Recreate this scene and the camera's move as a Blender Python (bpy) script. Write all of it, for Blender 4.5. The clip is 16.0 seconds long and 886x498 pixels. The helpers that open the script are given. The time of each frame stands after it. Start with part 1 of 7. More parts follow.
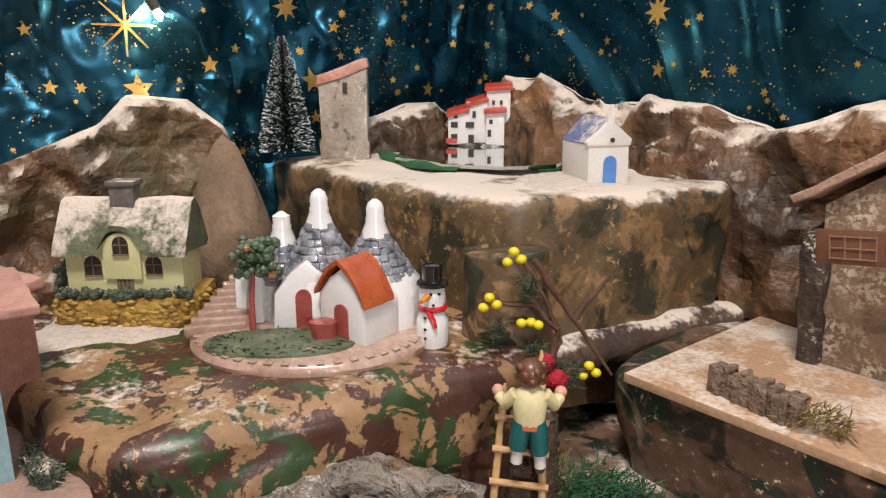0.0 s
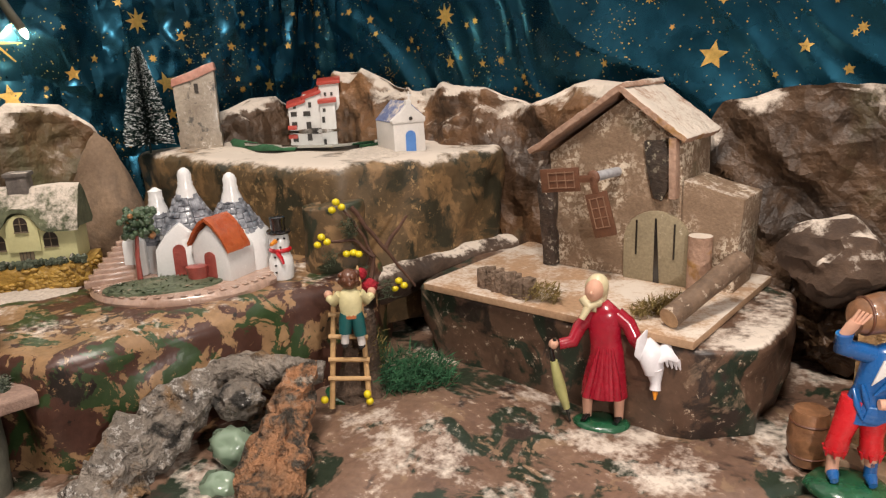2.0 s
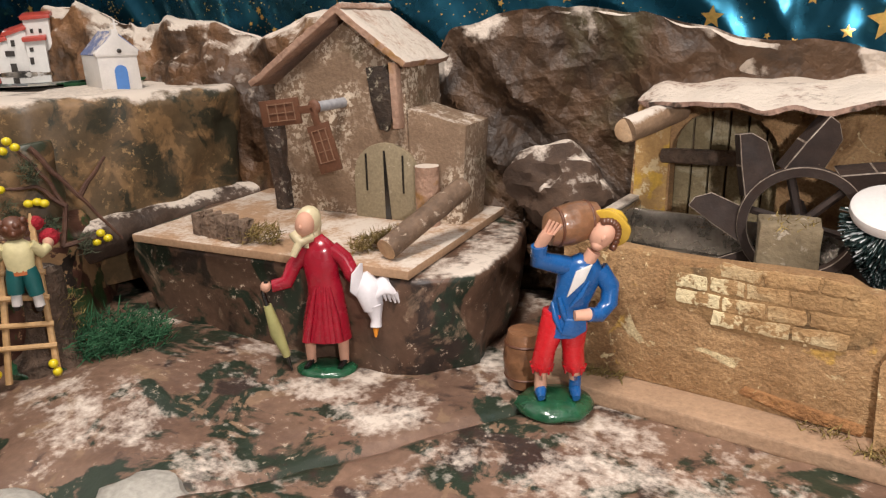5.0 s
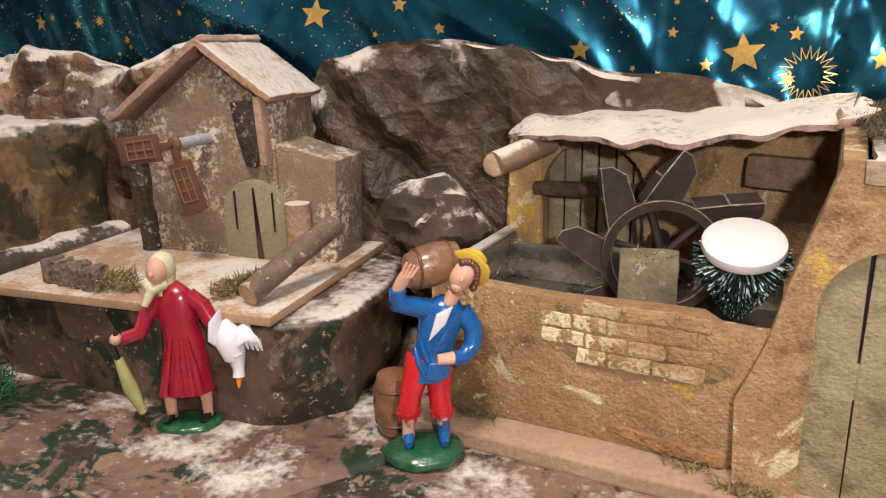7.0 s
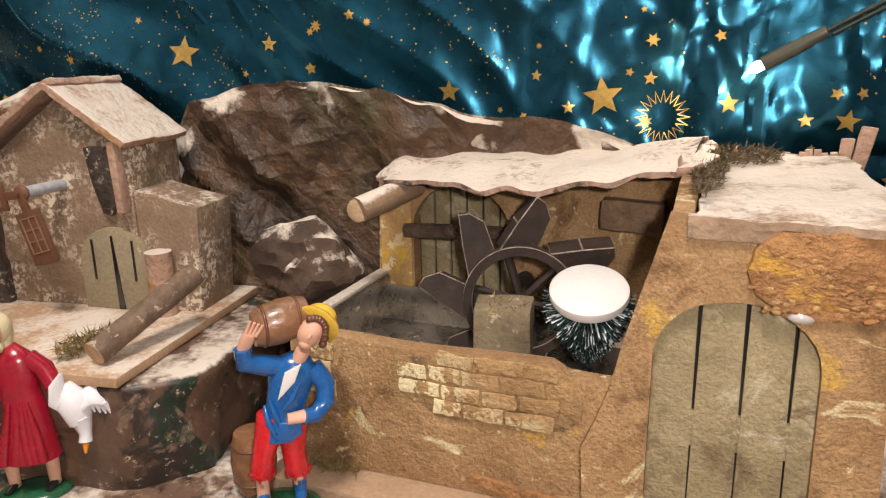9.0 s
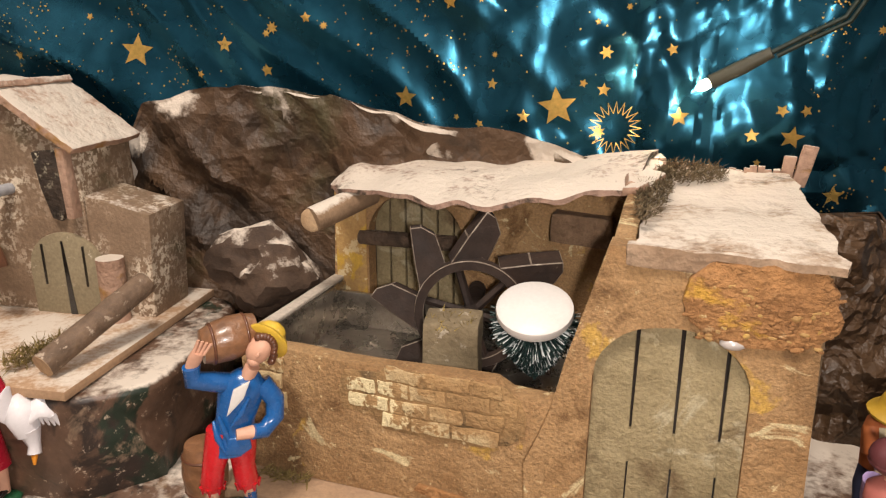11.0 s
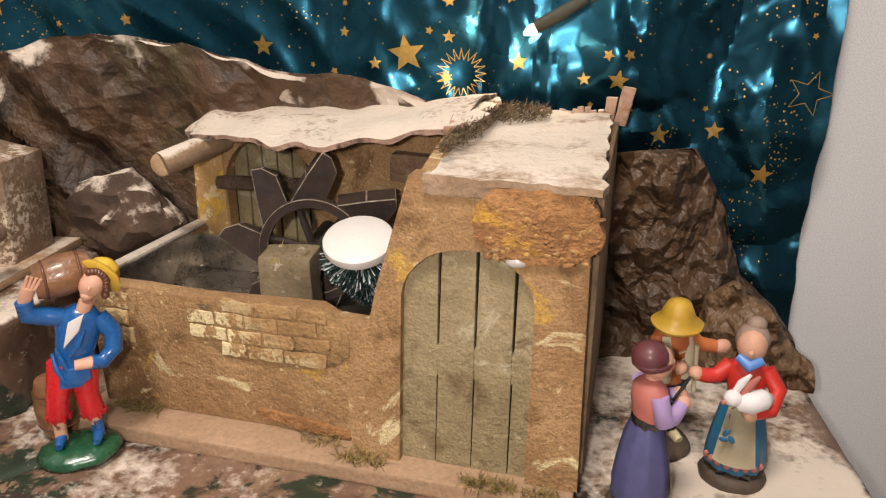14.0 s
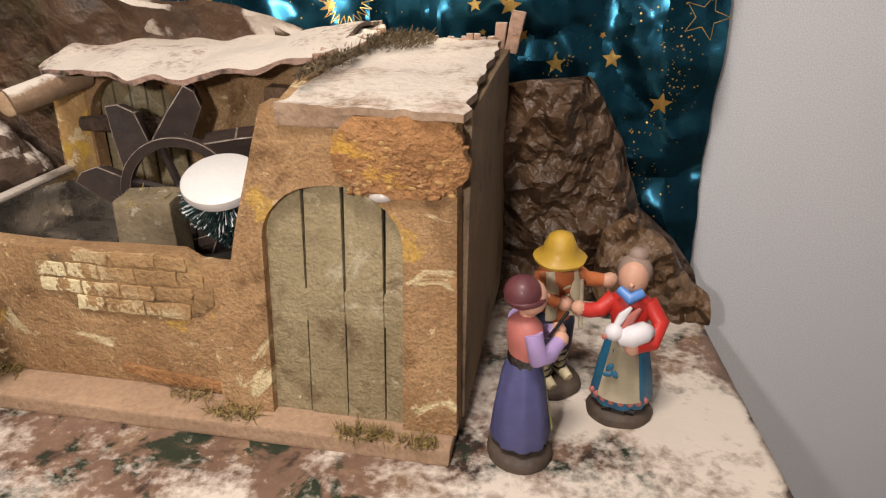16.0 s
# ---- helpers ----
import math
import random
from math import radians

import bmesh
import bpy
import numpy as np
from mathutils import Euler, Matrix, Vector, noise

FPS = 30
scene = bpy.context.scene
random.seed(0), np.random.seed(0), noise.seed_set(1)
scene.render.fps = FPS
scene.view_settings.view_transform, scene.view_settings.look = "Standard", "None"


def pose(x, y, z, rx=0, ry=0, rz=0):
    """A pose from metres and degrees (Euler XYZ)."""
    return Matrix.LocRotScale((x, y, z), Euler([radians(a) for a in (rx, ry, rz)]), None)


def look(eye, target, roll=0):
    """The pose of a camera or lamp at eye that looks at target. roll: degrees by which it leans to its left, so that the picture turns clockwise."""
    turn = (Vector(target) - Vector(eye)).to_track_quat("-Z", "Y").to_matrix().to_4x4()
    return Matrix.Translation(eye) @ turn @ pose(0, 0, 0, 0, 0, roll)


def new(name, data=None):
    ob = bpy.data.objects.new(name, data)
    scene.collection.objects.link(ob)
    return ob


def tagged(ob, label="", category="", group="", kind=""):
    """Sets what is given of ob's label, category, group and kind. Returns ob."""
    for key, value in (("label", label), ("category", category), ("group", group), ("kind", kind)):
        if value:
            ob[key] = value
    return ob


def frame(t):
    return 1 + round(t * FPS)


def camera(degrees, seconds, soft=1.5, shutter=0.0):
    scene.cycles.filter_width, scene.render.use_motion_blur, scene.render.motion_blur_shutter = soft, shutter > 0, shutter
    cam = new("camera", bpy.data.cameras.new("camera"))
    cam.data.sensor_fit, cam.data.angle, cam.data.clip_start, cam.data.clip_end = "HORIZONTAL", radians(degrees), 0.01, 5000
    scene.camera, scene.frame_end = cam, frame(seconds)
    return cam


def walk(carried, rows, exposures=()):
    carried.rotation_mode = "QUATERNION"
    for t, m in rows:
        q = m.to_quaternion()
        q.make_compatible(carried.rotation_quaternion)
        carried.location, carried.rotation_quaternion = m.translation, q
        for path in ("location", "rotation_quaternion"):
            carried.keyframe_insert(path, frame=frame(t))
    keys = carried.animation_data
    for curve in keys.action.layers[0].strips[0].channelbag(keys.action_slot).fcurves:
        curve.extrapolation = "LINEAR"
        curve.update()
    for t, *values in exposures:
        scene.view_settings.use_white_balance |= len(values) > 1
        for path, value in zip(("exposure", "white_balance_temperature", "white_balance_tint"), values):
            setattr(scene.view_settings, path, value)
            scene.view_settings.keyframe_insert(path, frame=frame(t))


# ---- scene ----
# The camera: a hand-held phone that drifts along a table-top winter village.
# Places below are in model units; U turns them into metres.
U = 0.75
cam = camera(63.7, 16.0, soft=1.25)
METRES, EYE, TILT, LEAN, TURN = 0.8 * U, 0.45 * U, -14.0, 0.0, 52.84
ROWS = [
    (0.0, 0.0, 0.0, 0.0, 0.0, -0.0, 0.0),
    (0.5, -0.0053, -0.0763, -0.003, -1.8, 0.37, 1.39),
    (1.0, 0.0016, -0.146, -0.0293, -4.74, 0.26, 2.76),
    (1.5, 0.023, -0.2106, -0.0502, -7.58, -0.64, 3.86),
    (2.0, 0.035, -0.288, -0.0592, -10.4, -1.27, 4.93),
    (2.5, 0.0744, -0.3319, -0.1023, -14.05, -1.4, 6.3),
    (3.0, 0.127, -0.3467, -0.1127, -17.79, -2.09, 7.45),
    (5.5, 0.1761, -0.2426, -0.1221, -26.65, -5.24, 7.44),
    (6.0, 0.2017, -0.2566, -0.1147, -28.83, -4.68, 7.82),
    (6.5, 0.2217, -0.261, -0.1083, -29.99, -4.16, 8.18),
    (7.0, 0.2386, -0.2598, -0.1113, -31.19, -4.16, 8.63),
    (7.5, 0.2489, -0.2676, -0.1133, -32.61, -4.14, 8.74),
    (8.0, 0.2675, -0.281, -0.112, -34.41, -4.16, 9.07),
    (8.5, 0.2903, -0.2909, -0.1013, -35.95, -4.02, 9.53),
    (9.0, 0.307, -0.2937, -0.0909, -37.03, -3.75, 9.63),
    (9.5, 0.3252, -0.2938, -0.0776, -38.08, -4.34, 9.67),
    (12.0, 0.321, -0.3454, -0.059, -40.01, -7.0, 8.7),
    (12.5, 0.3252, -0.3732, -0.0688, -40.62, -7.61, 8.78),
    (13.0, 0.3349, -0.3971, -0.0799, -41.53, -8.4, 9.11),
    (13.5, 0.3623, -0.4204, -0.0878, -42.56, -9.14, 9.67),
    (14.0, 0.3759, -0.4278, -0.0951, -43.66, -9.82, 9.73),
    (14.5, 0.3902, -0.439, -0.1068, -44.72, -10.61, 10.0),
    (15.0, 0.4065, -0.4465, -0.1146, -45.73, -11.8, 10.4),
    (15.5, 0.4301, -0.4432, -0.1228, -46.81, -13.61, 10.69),
    (16.0, 0.4505, -0.4482, -0.1277, -47.95, -14.58, 10.61),
]
walk(cam, [(t, pose(0, 0, EYE, TILT, LEAN, TURN) @ pose(METRES * x, METRES * y, METRES * z, 90 + pitch, roll, yaw)) for t, x, y, z, yaw, pitch, roll in ROWS],
     [(0.0, 0.12, 5950, 10), (2.5, 0.0, 6350, 10), (6.5, -0.04, 5950, 10), (8.0, -0.05, 5950, 10), (9.5, -0.07, 6400, 10), (12.0, -0.14, 6500, 10), (14.0, -0.16, 6400, 10), (16.0, -0.2, 6150, 10)])

# World, lamps
world = bpy.data.worlds.new("room_glow")
scene.world = world
world.use_nodes = True
world.node_tree.nodes["Background"].inputs[0].default_value = (1.0, 0.86, 0.7, 1)
world.node_tree.nodes["Background"].inputs[1].default_value = 0.03


def lamp(name, kind, at, target, watts, colour, size):
    data = bpy.data.lights.new(name, kind)
    data.energy, data.color = watts, colour
    if kind == "AREA":
        data.shape, data.size = "DISK", size * U
    else:
        data.shadow_soft_size = size * U
    ob = new(name, data)
    ob.matrix_world = look(Vector(at) * U, Vector(target) * U)
    return ob


lamp("ceiling_lamp", "AREA", (0.2, -0.3, 2.2), (-0.1, 0.45, 0.2), 28, (1.0, 0.875, 0.755), 0.5)
lamp("phone_torch", "AREA", (0.41, -0.03, 0.49), (0.0, 0.62, 0.2), 2.0, (1.0, 0.91, 0.83), 0.03)
lamp("fairy_bulb_glow_right", "POINT", (0.433, 0.7196, 0.4195), (0, 0, 0), 0.12, (1.0, 0.86, 0.62), 0.004)
lamp("fairy_bulb_glow_left", "POINT", (-0.8930, 0.2655, 0.5035), (0, 0, 0), 0.22, (1.0, 0.86, 0.62), 0.004)

# ---- materials ----
def material(name):
    m = bpy.data.materials.new(name)
    m.use_nodes = True
    return m, m.node_tree.nodes, m.node_tree.links, m.node_tree.nodes["Principled BSDF"]


def noise_node(nodes, links, vec, scale, detail=4.0, rough=0.55, distort=0.0):
    n = nodes.new("ShaderNodeTexNoise")
    n.inputs["Scale"].default_value, n.inputs["Detail"].default_value = scale, detail
    n.inputs["Roughness"].default_value, n.inputs["Distortion"].default_value = rough, distort
    links.new(vec, n.inputs["Vector"])
    return n.outputs["Fac"]


def ramp(nodes, links, fac, stops):
    r = nodes.new("ShaderNodeValToRGB")
    el = r.color_ramp.elements
    while len(el) < len(stops):
        el.new(0.5)
    for e, (p, c) in zip(el, stops):
        e.position = p
        e.color = (*c, 1) if isinstance(c, tuple) else (c, c, c, 1)
    links.new(fac, r.inputs["Fac"])
    return r.outputs["Color"]


def mix(nodes, links, fac, a, b, kind="MIX"):
    n = nodes.new("ShaderNodeMix")
    n.data_type, n.blend_type = "RGBA", kind
    for sock, v in ((n.inputs[0], fac), (n.inputs[6], a), (n.inputs[7], b)):
        if isinstance(v, (int, float)):
            sock.default_value = v
        elif isinstance(v, tuple):
            sock.default_value = (*v, 1)
        else:
            links.new(v, sock)
    return n.outputs[2]


def calc(nodes, links, op, a, b):
    n = nodes.new("ShaderNodeMath")
    n.operation = op
    for sock, v in ((n.inputs[0], a), (n.inputs[1], b)):
        if isinstance(v, (int, float)):
            sock.default_value = v
        else:
            links.new(v, sock)
    return n.outputs[0]


SNOW = (0.60, 0.52, 0.44)


def surface(name, layers, rough=0.7, metal=0.0, bump=0.3, grain=220.0, snow=None, coat=0.0, spots=None, depth=0.002, coarse=0.0, island=0.0, crease=0.0, speck=0.5, drift=None):
    """layers: first colour pair (dark, light, scale), then (colour, scale, threshold, softness, distort).
    snow: (amount, patch scale, needed slope). spots: (colour, scale, threshold)."""
    m, nodes, links, out = material(name)
    vec = nodes.new("ShaderNodeTexCoord").outputs["Object"]
    dark, light, sc = layers[0]
    col = ramp(nodes, links, noise_node(nodes, links, vec, sc, 6, 0.6), [(0.3, dark), (0.7, light)])
    for k, (c, s, th, soft, dis) in enumerate(layers[1:]):
        shift = nodes.new("ShaderNodeVectorMath")
        shift.inputs[1].default_value = (1.7 * (k + 1), -2.3 * (k + 1), 0.9 * (k + 1))
        links.new(vec, shift.inputs[0])
        mask = ramp(nodes, links, noise_node(nodes, links, shift.outputs[0], s, 8, 0.62, dis), [(th - soft, 0.0), (th + soft, 1.0)])
        col = mix(nodes, links, mask, col, c)
    fine = noise_node(nodes, links, vec, grain, 3, 0.6)
    col = mix(nodes, links, speck, col, ramp(nodes, links, fine, [(0.3, 0.45), (0.7, 1.0)]), "MULTIPLY")
    if spots:
        c, s, th = spots
        mask = ramp(nodes, links, noise_node(nodes, links, vec, s, 5, 0.75), [(th, 0.0), (th + 0.04, 1.0)])
        broad = ramp(nodes, links, noise_node(nodes, links, vec, s * 0.12, 2, 0.5), [(0.42, 0.0), (0.6, 1.0)])
        col = mix(nodes, links, mix(nodes, links, 1.0, mask, broad, "MULTIPLY"), col, c)
    if island:
        rnd = nodes.new("ShaderNodeObjectInfo").outputs["Random"]
        col = mix(nodes, links, island, col, ramp(nodes, links, rnd, [(0.0, 0.35), (1.0, 1.0)]), "MULTIPLY")
    r = rough
    if snow:
        amount, s, slope = snow
        nz = nodes.new("ShaderNodeSeparateXYZ")
        links.new(nodes.new("ShaderNodeNewGeometry").outputs["Normal"], nz.inputs[0])
        up = calc(nodes, links, "SUBTRACT", nz.outputs[2], slope)
        n1 = calc(nodes, links, "SUBTRACT", noise_node(nodes, links, vec, s, 8, 0.7), 1.0 - amount)
        f = calc(nodes, links, "ADD", calc(nodes, links, "MULTIPLY", up, 0.9), calc(nodes, links, "MULTIPLY", n1, 2.2))
        f = calc(nodes, links, "ADD", f, calc(nodes, links, "MULTIPLY", calc(nodes, links, "SUBTRACT", fine, 0.5), 0.5))
        if drift:
            pos = nodes.new("ShaderNodeSeparateXYZ")
            links.new(vec, pos.inputs[0])
            for axis, lo, hi, gain in drift:
                if axis == "crest":
                    along = nodes.new("ShaderNodeAttribute")
                    along.attribute_name = "crest"
                    f = calc(nodes, links, "ADD", f, calc(nodes, links, "MULTIPLY", along.outputs["Fac"], gain))
                    continue
                rng_node = nodes.new("ShaderNodeMapRange")
                rng_node.inputs[1].default_value, rng_node.inputs[2].default_value = lo * U, hi * U
                rng_node.inputs[3].default_value, rng_node.inputs[4].default_value = 0.0, gain
                links.new(pos.outputs[axis], rng_node.inputs[0])
                f = calc(nodes, links, "ADD", f, rng_node.outputs[0])
        mask = ramp(nodes, links, f, [(0.0, 0.0), (0.28, 1.0)])
        col = mix(nodes, links, mask, col, SNOW)
        r = ramp(nodes, links, mask, [(0.0, rough), (1.0, 0.9)])
    links.new(col, out.inputs["Base Color"])
    if isinstance(r, float):
        rr = ramp(nodes, links, noise_node(nodes, links, vec, grain * 0.3, 4, 0.6), [(0.25, max(0.03, r - 0.12)), (0.75, min(1.0, r + 0.1))])
        links.new(rr, out.inputs["Roughness"])
    else:
        links.new(r, out.inputs["Roughness"])
    out.inputs["Metallic"].default_value = metal
    out.inputs["Coat Weight"].default_value = coat
    out.inputs["Coat Roughness"].default_value = 0.15
    b = nodes.new("ShaderNodeBump")
    b.inputs["Strength"].default_value, b.inputs["Distance"].default_value = bump, depth * U
    h = fine
    if coarse:
        h = calc(nodes, links, "ADD", fine, calc(nodes, links, "MULTIPLY", noise_node(nodes, links, vec, coarse, 5, 0.6), 2.5))
    if crease:
        stretch = nodes.new("ShaderNodeVectorMath")
        stretch.operation = "MULTIPLY"
        stretch.inputs[1].default_value = (1.0, 1.0, 0.4)
        links.new(vec, stretch.inputs[0])
        for k, (sc3, w3) in enumerate(((crease * 0.5, 1.0), (crease * 1.4, 0.6))):
            lean = nodes.new("ShaderNodeVectorRotate")
            lean.inputs["Axis"].default_value, lean.inputs["Angle"].default_value = (0.3, 1.0, 0.2), 0.5 + 0.9 * k
            links.new(stretch.outputs[0], lean.inputs["Vector"])
            folds = nodes.new("ShaderNodeTexNoise")
            folds.noise_type = "RIDGED_MULTIFRACTAL"
            folds.inputs["Scale"].default_value, folds.inputs["Detail"].default_value = sc3, 3.0
            links.new(lean.outputs[0], folds.inputs["Vector"])
            h = calc(nodes, links, "ADD", h, calc(nodes, links, "MULTIPLY", folds.outputs["Fac"], w3))
        for sc2, w2 in ((crease, 2.6), (crease * 2.7, 1.0)):
            warp = nodes.new("ShaderNodeTexVoronoi")
            warp.inputs["Scale"].default_value = sc2
            warp.distance = "MANHATTAN"
            turned = nodes.new("ShaderNodeVectorRotate")
            turned.inputs["Axis"].default_value, turned.inputs["Angle"].default_value = (0.5, 0.7, 0.3), sc2
            links.new(vec, turned.inputs["Vector"])
            links.new(turned.outputs[0], warp.inputs["Vector"])
            h = calc(nodes, links, "ADD", h, calc(nodes, links, "MULTIPLY", warp.outputs["Distance"], w2))
    links.new(h, b.inputs["Height"])
    links.new(b.outputs[0], out.inputs["Normal"])
    return m


def paint(name, c, rough=0.35, coat=0.3, vary=0.25):
    return surface(name, [(tuple(v * (1 - vary) for v in c), c, 90.0)], rough, 0, 0.12, 500.0, coat=coat, depth=0.0006, speck=0.12)


OCHRE, BROWN, GREEN, BLACK = (0.36, 0.22, 0.11), (0.075, 0.032, 0.022), (0.035, 0.065, 0.022), (0.018, 0.013, 0.010)
M_camo = surface("camouflage_paper", [((0.26, 0.15, 0.075), OCHRE, 30), (BROWN, 26, 0.475, 0.005, 0.5), (GREEN, 30, 0.55, 0.005, 0.5), (OCHRE, 38, 0.595, 0.005, 0.6), (BLACK, 24, 0.63, 0.006, 0.4)],
                 0.36, 0, 0.25, 160, snow=(0.36, 20, 0.80), spots=(OCHRE, 150, 0.60), coarse=18)
M_camo_upper = surface("camouflage_paper_upper", [((0.09, 0.062, 0.03), (0.17, 0.105, 0.05), 26), ((0.26, 0.155, 0.07), 30, 0.55, 0.03, 0.6), ((0.04, 0.036, 0.02), 24, 0.54, 0.03, 0.4)],
                       0.5, 0, 0.25, 160, snow=(0.57, 16, 0.80), spots=((0.34, 0.22, 0.1), 150, 0.58), coarse=16)
M_camo_right = surface("camouflage_paper_dusted", [((0.085, 0.048, 0.031), (0.17, 0.098, 0.064), 16), ((0.020, 0.032, 0.02), 16, 0.55, 0.02, 0.7), ((0.036, 0.024, 0.019), 22, 0.58, 0.03, 0.5), ((0.27, 0.185, 0.125), 20, 0.635, 0.03, 0.9)],
                       0.42, 0, 0.3, 170, snow=(0.36, 12, 0.80), spots=((0.5, 0.4, 0.3), 170, 0.61), coarse=14, drift=[(0, -0.06, 0.0, 0.40)])
M_ground = surface("snow_dusted_ground_paper", [((0.135, 0.078, 0.054), (0.26, 0.16, 0.108), 16), ((0.022, 0.034, 0.02), 22, 0.55, 0.02, 0.5), ((0.25, 0.16, 0.10), 34, 0.60, 0.015, 0.5), ((0.045, 0.028, 0.022), 26, 0.60, 0.03, 0.4)],
                       0.42, 0, 0.3, 170, snow=(0.385, 12, 0.80), spots=((0.5, 0.4, 0.3), 170, 0.61), coarse=14, drift=[(0, 0.36, 0.56, 0.22), (1, 0.20, 0.42, 0.06)])
M_kraft = surface("crumpled_brown_paper", [((0.055, 0.031, 0.017), (0.15, 0.083, 0.043), 9), ((0.11, 0.10, 0.05), 8, 0.58, 0.08, 0.5), ((0.045, 0.028, 0.018), 12, 0.56, 0.05, 0.6)], 0.55, 0, 1.0, 90, snow=(0.30, 22, 0.40), depth=0.005, crease=16, drift=[("crest", 0, 0, 1.7)])
M_kraft_dark = surface("crumpled_dark_paper", [((0.045, 0.024, 0.012), (0.13, 0.07, 0.033), 8)], 0.5, 0, 1.0, 90, depth=0.007, crease=30)
M_kraft_snow = surface("snowy_brown_paper", [((0.085, 0.044, 0.021), (0.28, 0.14, 0.060), 7), ((0.045, 0.026, 0.015), 9, 0.55, 0.08, 0.5), ((0.12, 0.105, 0.05), 8, 0.62, 0.08, 0.5)], 0.55, 0, 1.0, 90, snow=(0.42, 10, 0.50), depth=0.005, crease=14, drift=[("crest", 0, 0, 1.25)])
M_kraft_snowless = surface("pale_wrapping_paper", [((0.10, 0.058, 0.030), (0.23, 0.135, 0.07), 10)], 0.5, 0, 1.0, 90, depth=0.006, crease=26)
M_snow = surface("flour_snow", [((0.54, 0.465, 0.39), SNOW, 40)], 0.92, 0, 0.6, 300, depth=0.002, coarse=60)
M_cork = surface("stuccoed_fibreboard", [((0.29, 0.155, 0.062), (0.49, 0.305, 0.145), 18), ((0.19, 0.098, 0.036), 24, 0.58, 0.06, 0.8), ((0.52, 0.31, 0.07), 26, 0.65, 0.02, 0.5), ((0.66, 0.53, 0.30), 26, 0.640, 0.020, 1.2)], 0.85, 0, 0.9, 560, spots=((0.66, 0.52, 0.29), 120, 0.61), depth=0.0018, coarse=110, speck=0.7)
M_mill = surface("mill_stucco", [((0.20, 0.13, 0.08), (0.31, 0.205, 0.13), 12), ((0.13, 0.10, 0.05), 16, 0.60, 0.06, 0.3)], 0.85, 0, 0.6, 400, snow=(0.28, 60, 0.5), spots=((0.62, 0.52, 0.40), 200, 0.50), depth=0.0016, coarse=70)
M_fibre = surface("plain_fibreboard", [((0.17, 0.11, 0.06), (0.27, 0.18, 0.10), 12), ((0.11, 0.075, 0.04), 20, 0.60, 0.05, 0.4)], 0.85, 0, 0.4, 420)
M_mortar = surface("ochre_mortar", [((0.25, 0.145, 0.06), (0.38, 0.23, 0.10), 30), ((0.16, 0.10, 0.045), 40, 0.60, 0.04, 0.4)], 0.9, 0, 0.9, 380, spots=((0.62, 0.5, 0.3), 90, 0.60), depth=0.002, coarse=130)
M_stub = surface("red_brown_stub", [((0.14, 0.08, 0.042), (0.30, 0.185, 0.11), 50)], 0.85, 0, 0.8, 300, depth=0.003, coarse=110)
M_wornedge = surface("worn_pale_edges", [((0.10, 0.065, 0.045), (0.42, 0.35, 0.28), 160)], 0.6, 0, 0.4, 300)
M_logbark = surface("smooth_branch_bark", [((0.10, 0.062, 0.038), (0.24, 0.155, 0.10), 45)], 0.75, 0, 0.6, 260, spots=((0.42, 0.33, 0.25), 140, 0.60), depth=0.002, coarse=90)
M_flap = surface("mottled_paper_fold", [((0.08, 0.055, 0.028), (0.16, 0.10, 0.05), 26), ((0.30, 0.185, 0.09), 34, 0.54, 0.02, 0.6), ((0.035, 0.04, 0.02), 28, 0.55, 0.02, 0.4)], 0.5, 0, 0.25, 160, coarse=16)
M_roofboard = surface("pink_grey_cork_slab", [((0.34, 0.20, 0.13), (0.50, 0.32, 0.23), 24), ((0.36, 0.19, 0.06), 30, 0.62, 0.04, 0.4)], 0.85, 0, 0.8, 260, snow=(0.53, 16, 0.52), coarse=70)
M_gateroof = surface("snowy_cork_slab", [((0.26, 0.165, 0.10), (0.44, 0.31, 0.21), 26), ((0.12, 0.08, 0.05), 40, 0.62, 0.04, 0.4)], 0.9, 0, 0.6, 240, snow=(0.50, 14, 0.66), depth=0.003, coarse=70)
M_plank = surface("olive_door_planks", [((0.23, 0.175, 0.09), (0.40, 0.32, 0.18), 20), ((0.14, 0.09, 0.042), 24, 0.57, 0.07, 0.8), ((0.46, 0.40, 0.27), 30, 0.62, 0.04, 0.6)], 0.85, 0, 0.9, 520, spots=((0.5, 0.42, 0.27), 90, 0.60), depth=0.0016, coarse=120)
M_millplank = surface("grey_door_planks", [((0.24, 0.19, 0.115), (0.36, 0.29, 0.18), 18)], 0.8, 0, 0.4, 420, spots=((0.6, 0.52, 0.4), 120, 0.62), depth=0.001)
M_patch = surface("orange_plaster_patch", [((0.27, 0.125, 0.045), (0.45, 0.225, 0.085), 40), ((0.56, 0.31, 0.05), 30, 0.60, 0.03, 0.4)], 0.9, 0, 1.0, 320, spots=((0.62, 0.46, 0.25), 130, 0.62), depth=0.003, coarse=130)
M_yellow = surface("ochre_paint_patch", [((0.36, 0.20, 0.07), (0.48, 0.30, 0.11), 40), ((0.56, 0.34, 0.05), 40, 0.57, 0.03, 0.4)], 0.8, 0, 0.6, 380, spots=((0.62, 0.5, 0.3), 90, 0.56), depth=0.0015)
M_brickplaster = surface("plaster_bricks", [((0.33, 0.19, 0.08), (0.46, 0.28, 0.12), 30)], 0.85, 0, 0.7, 380, spots=((0.74, 0.62, 0.37), 95, 0.46), depth=0.003, island=0.22, coarse=120)
M_board = surface("pale_wood_board", [((0.38, 0.23, 0.13), (0.5, 0.32, 0.19), 10)], 0.7, 0, 0.25, 300, snow=(0.49, 14, 0.84), coarse=40)
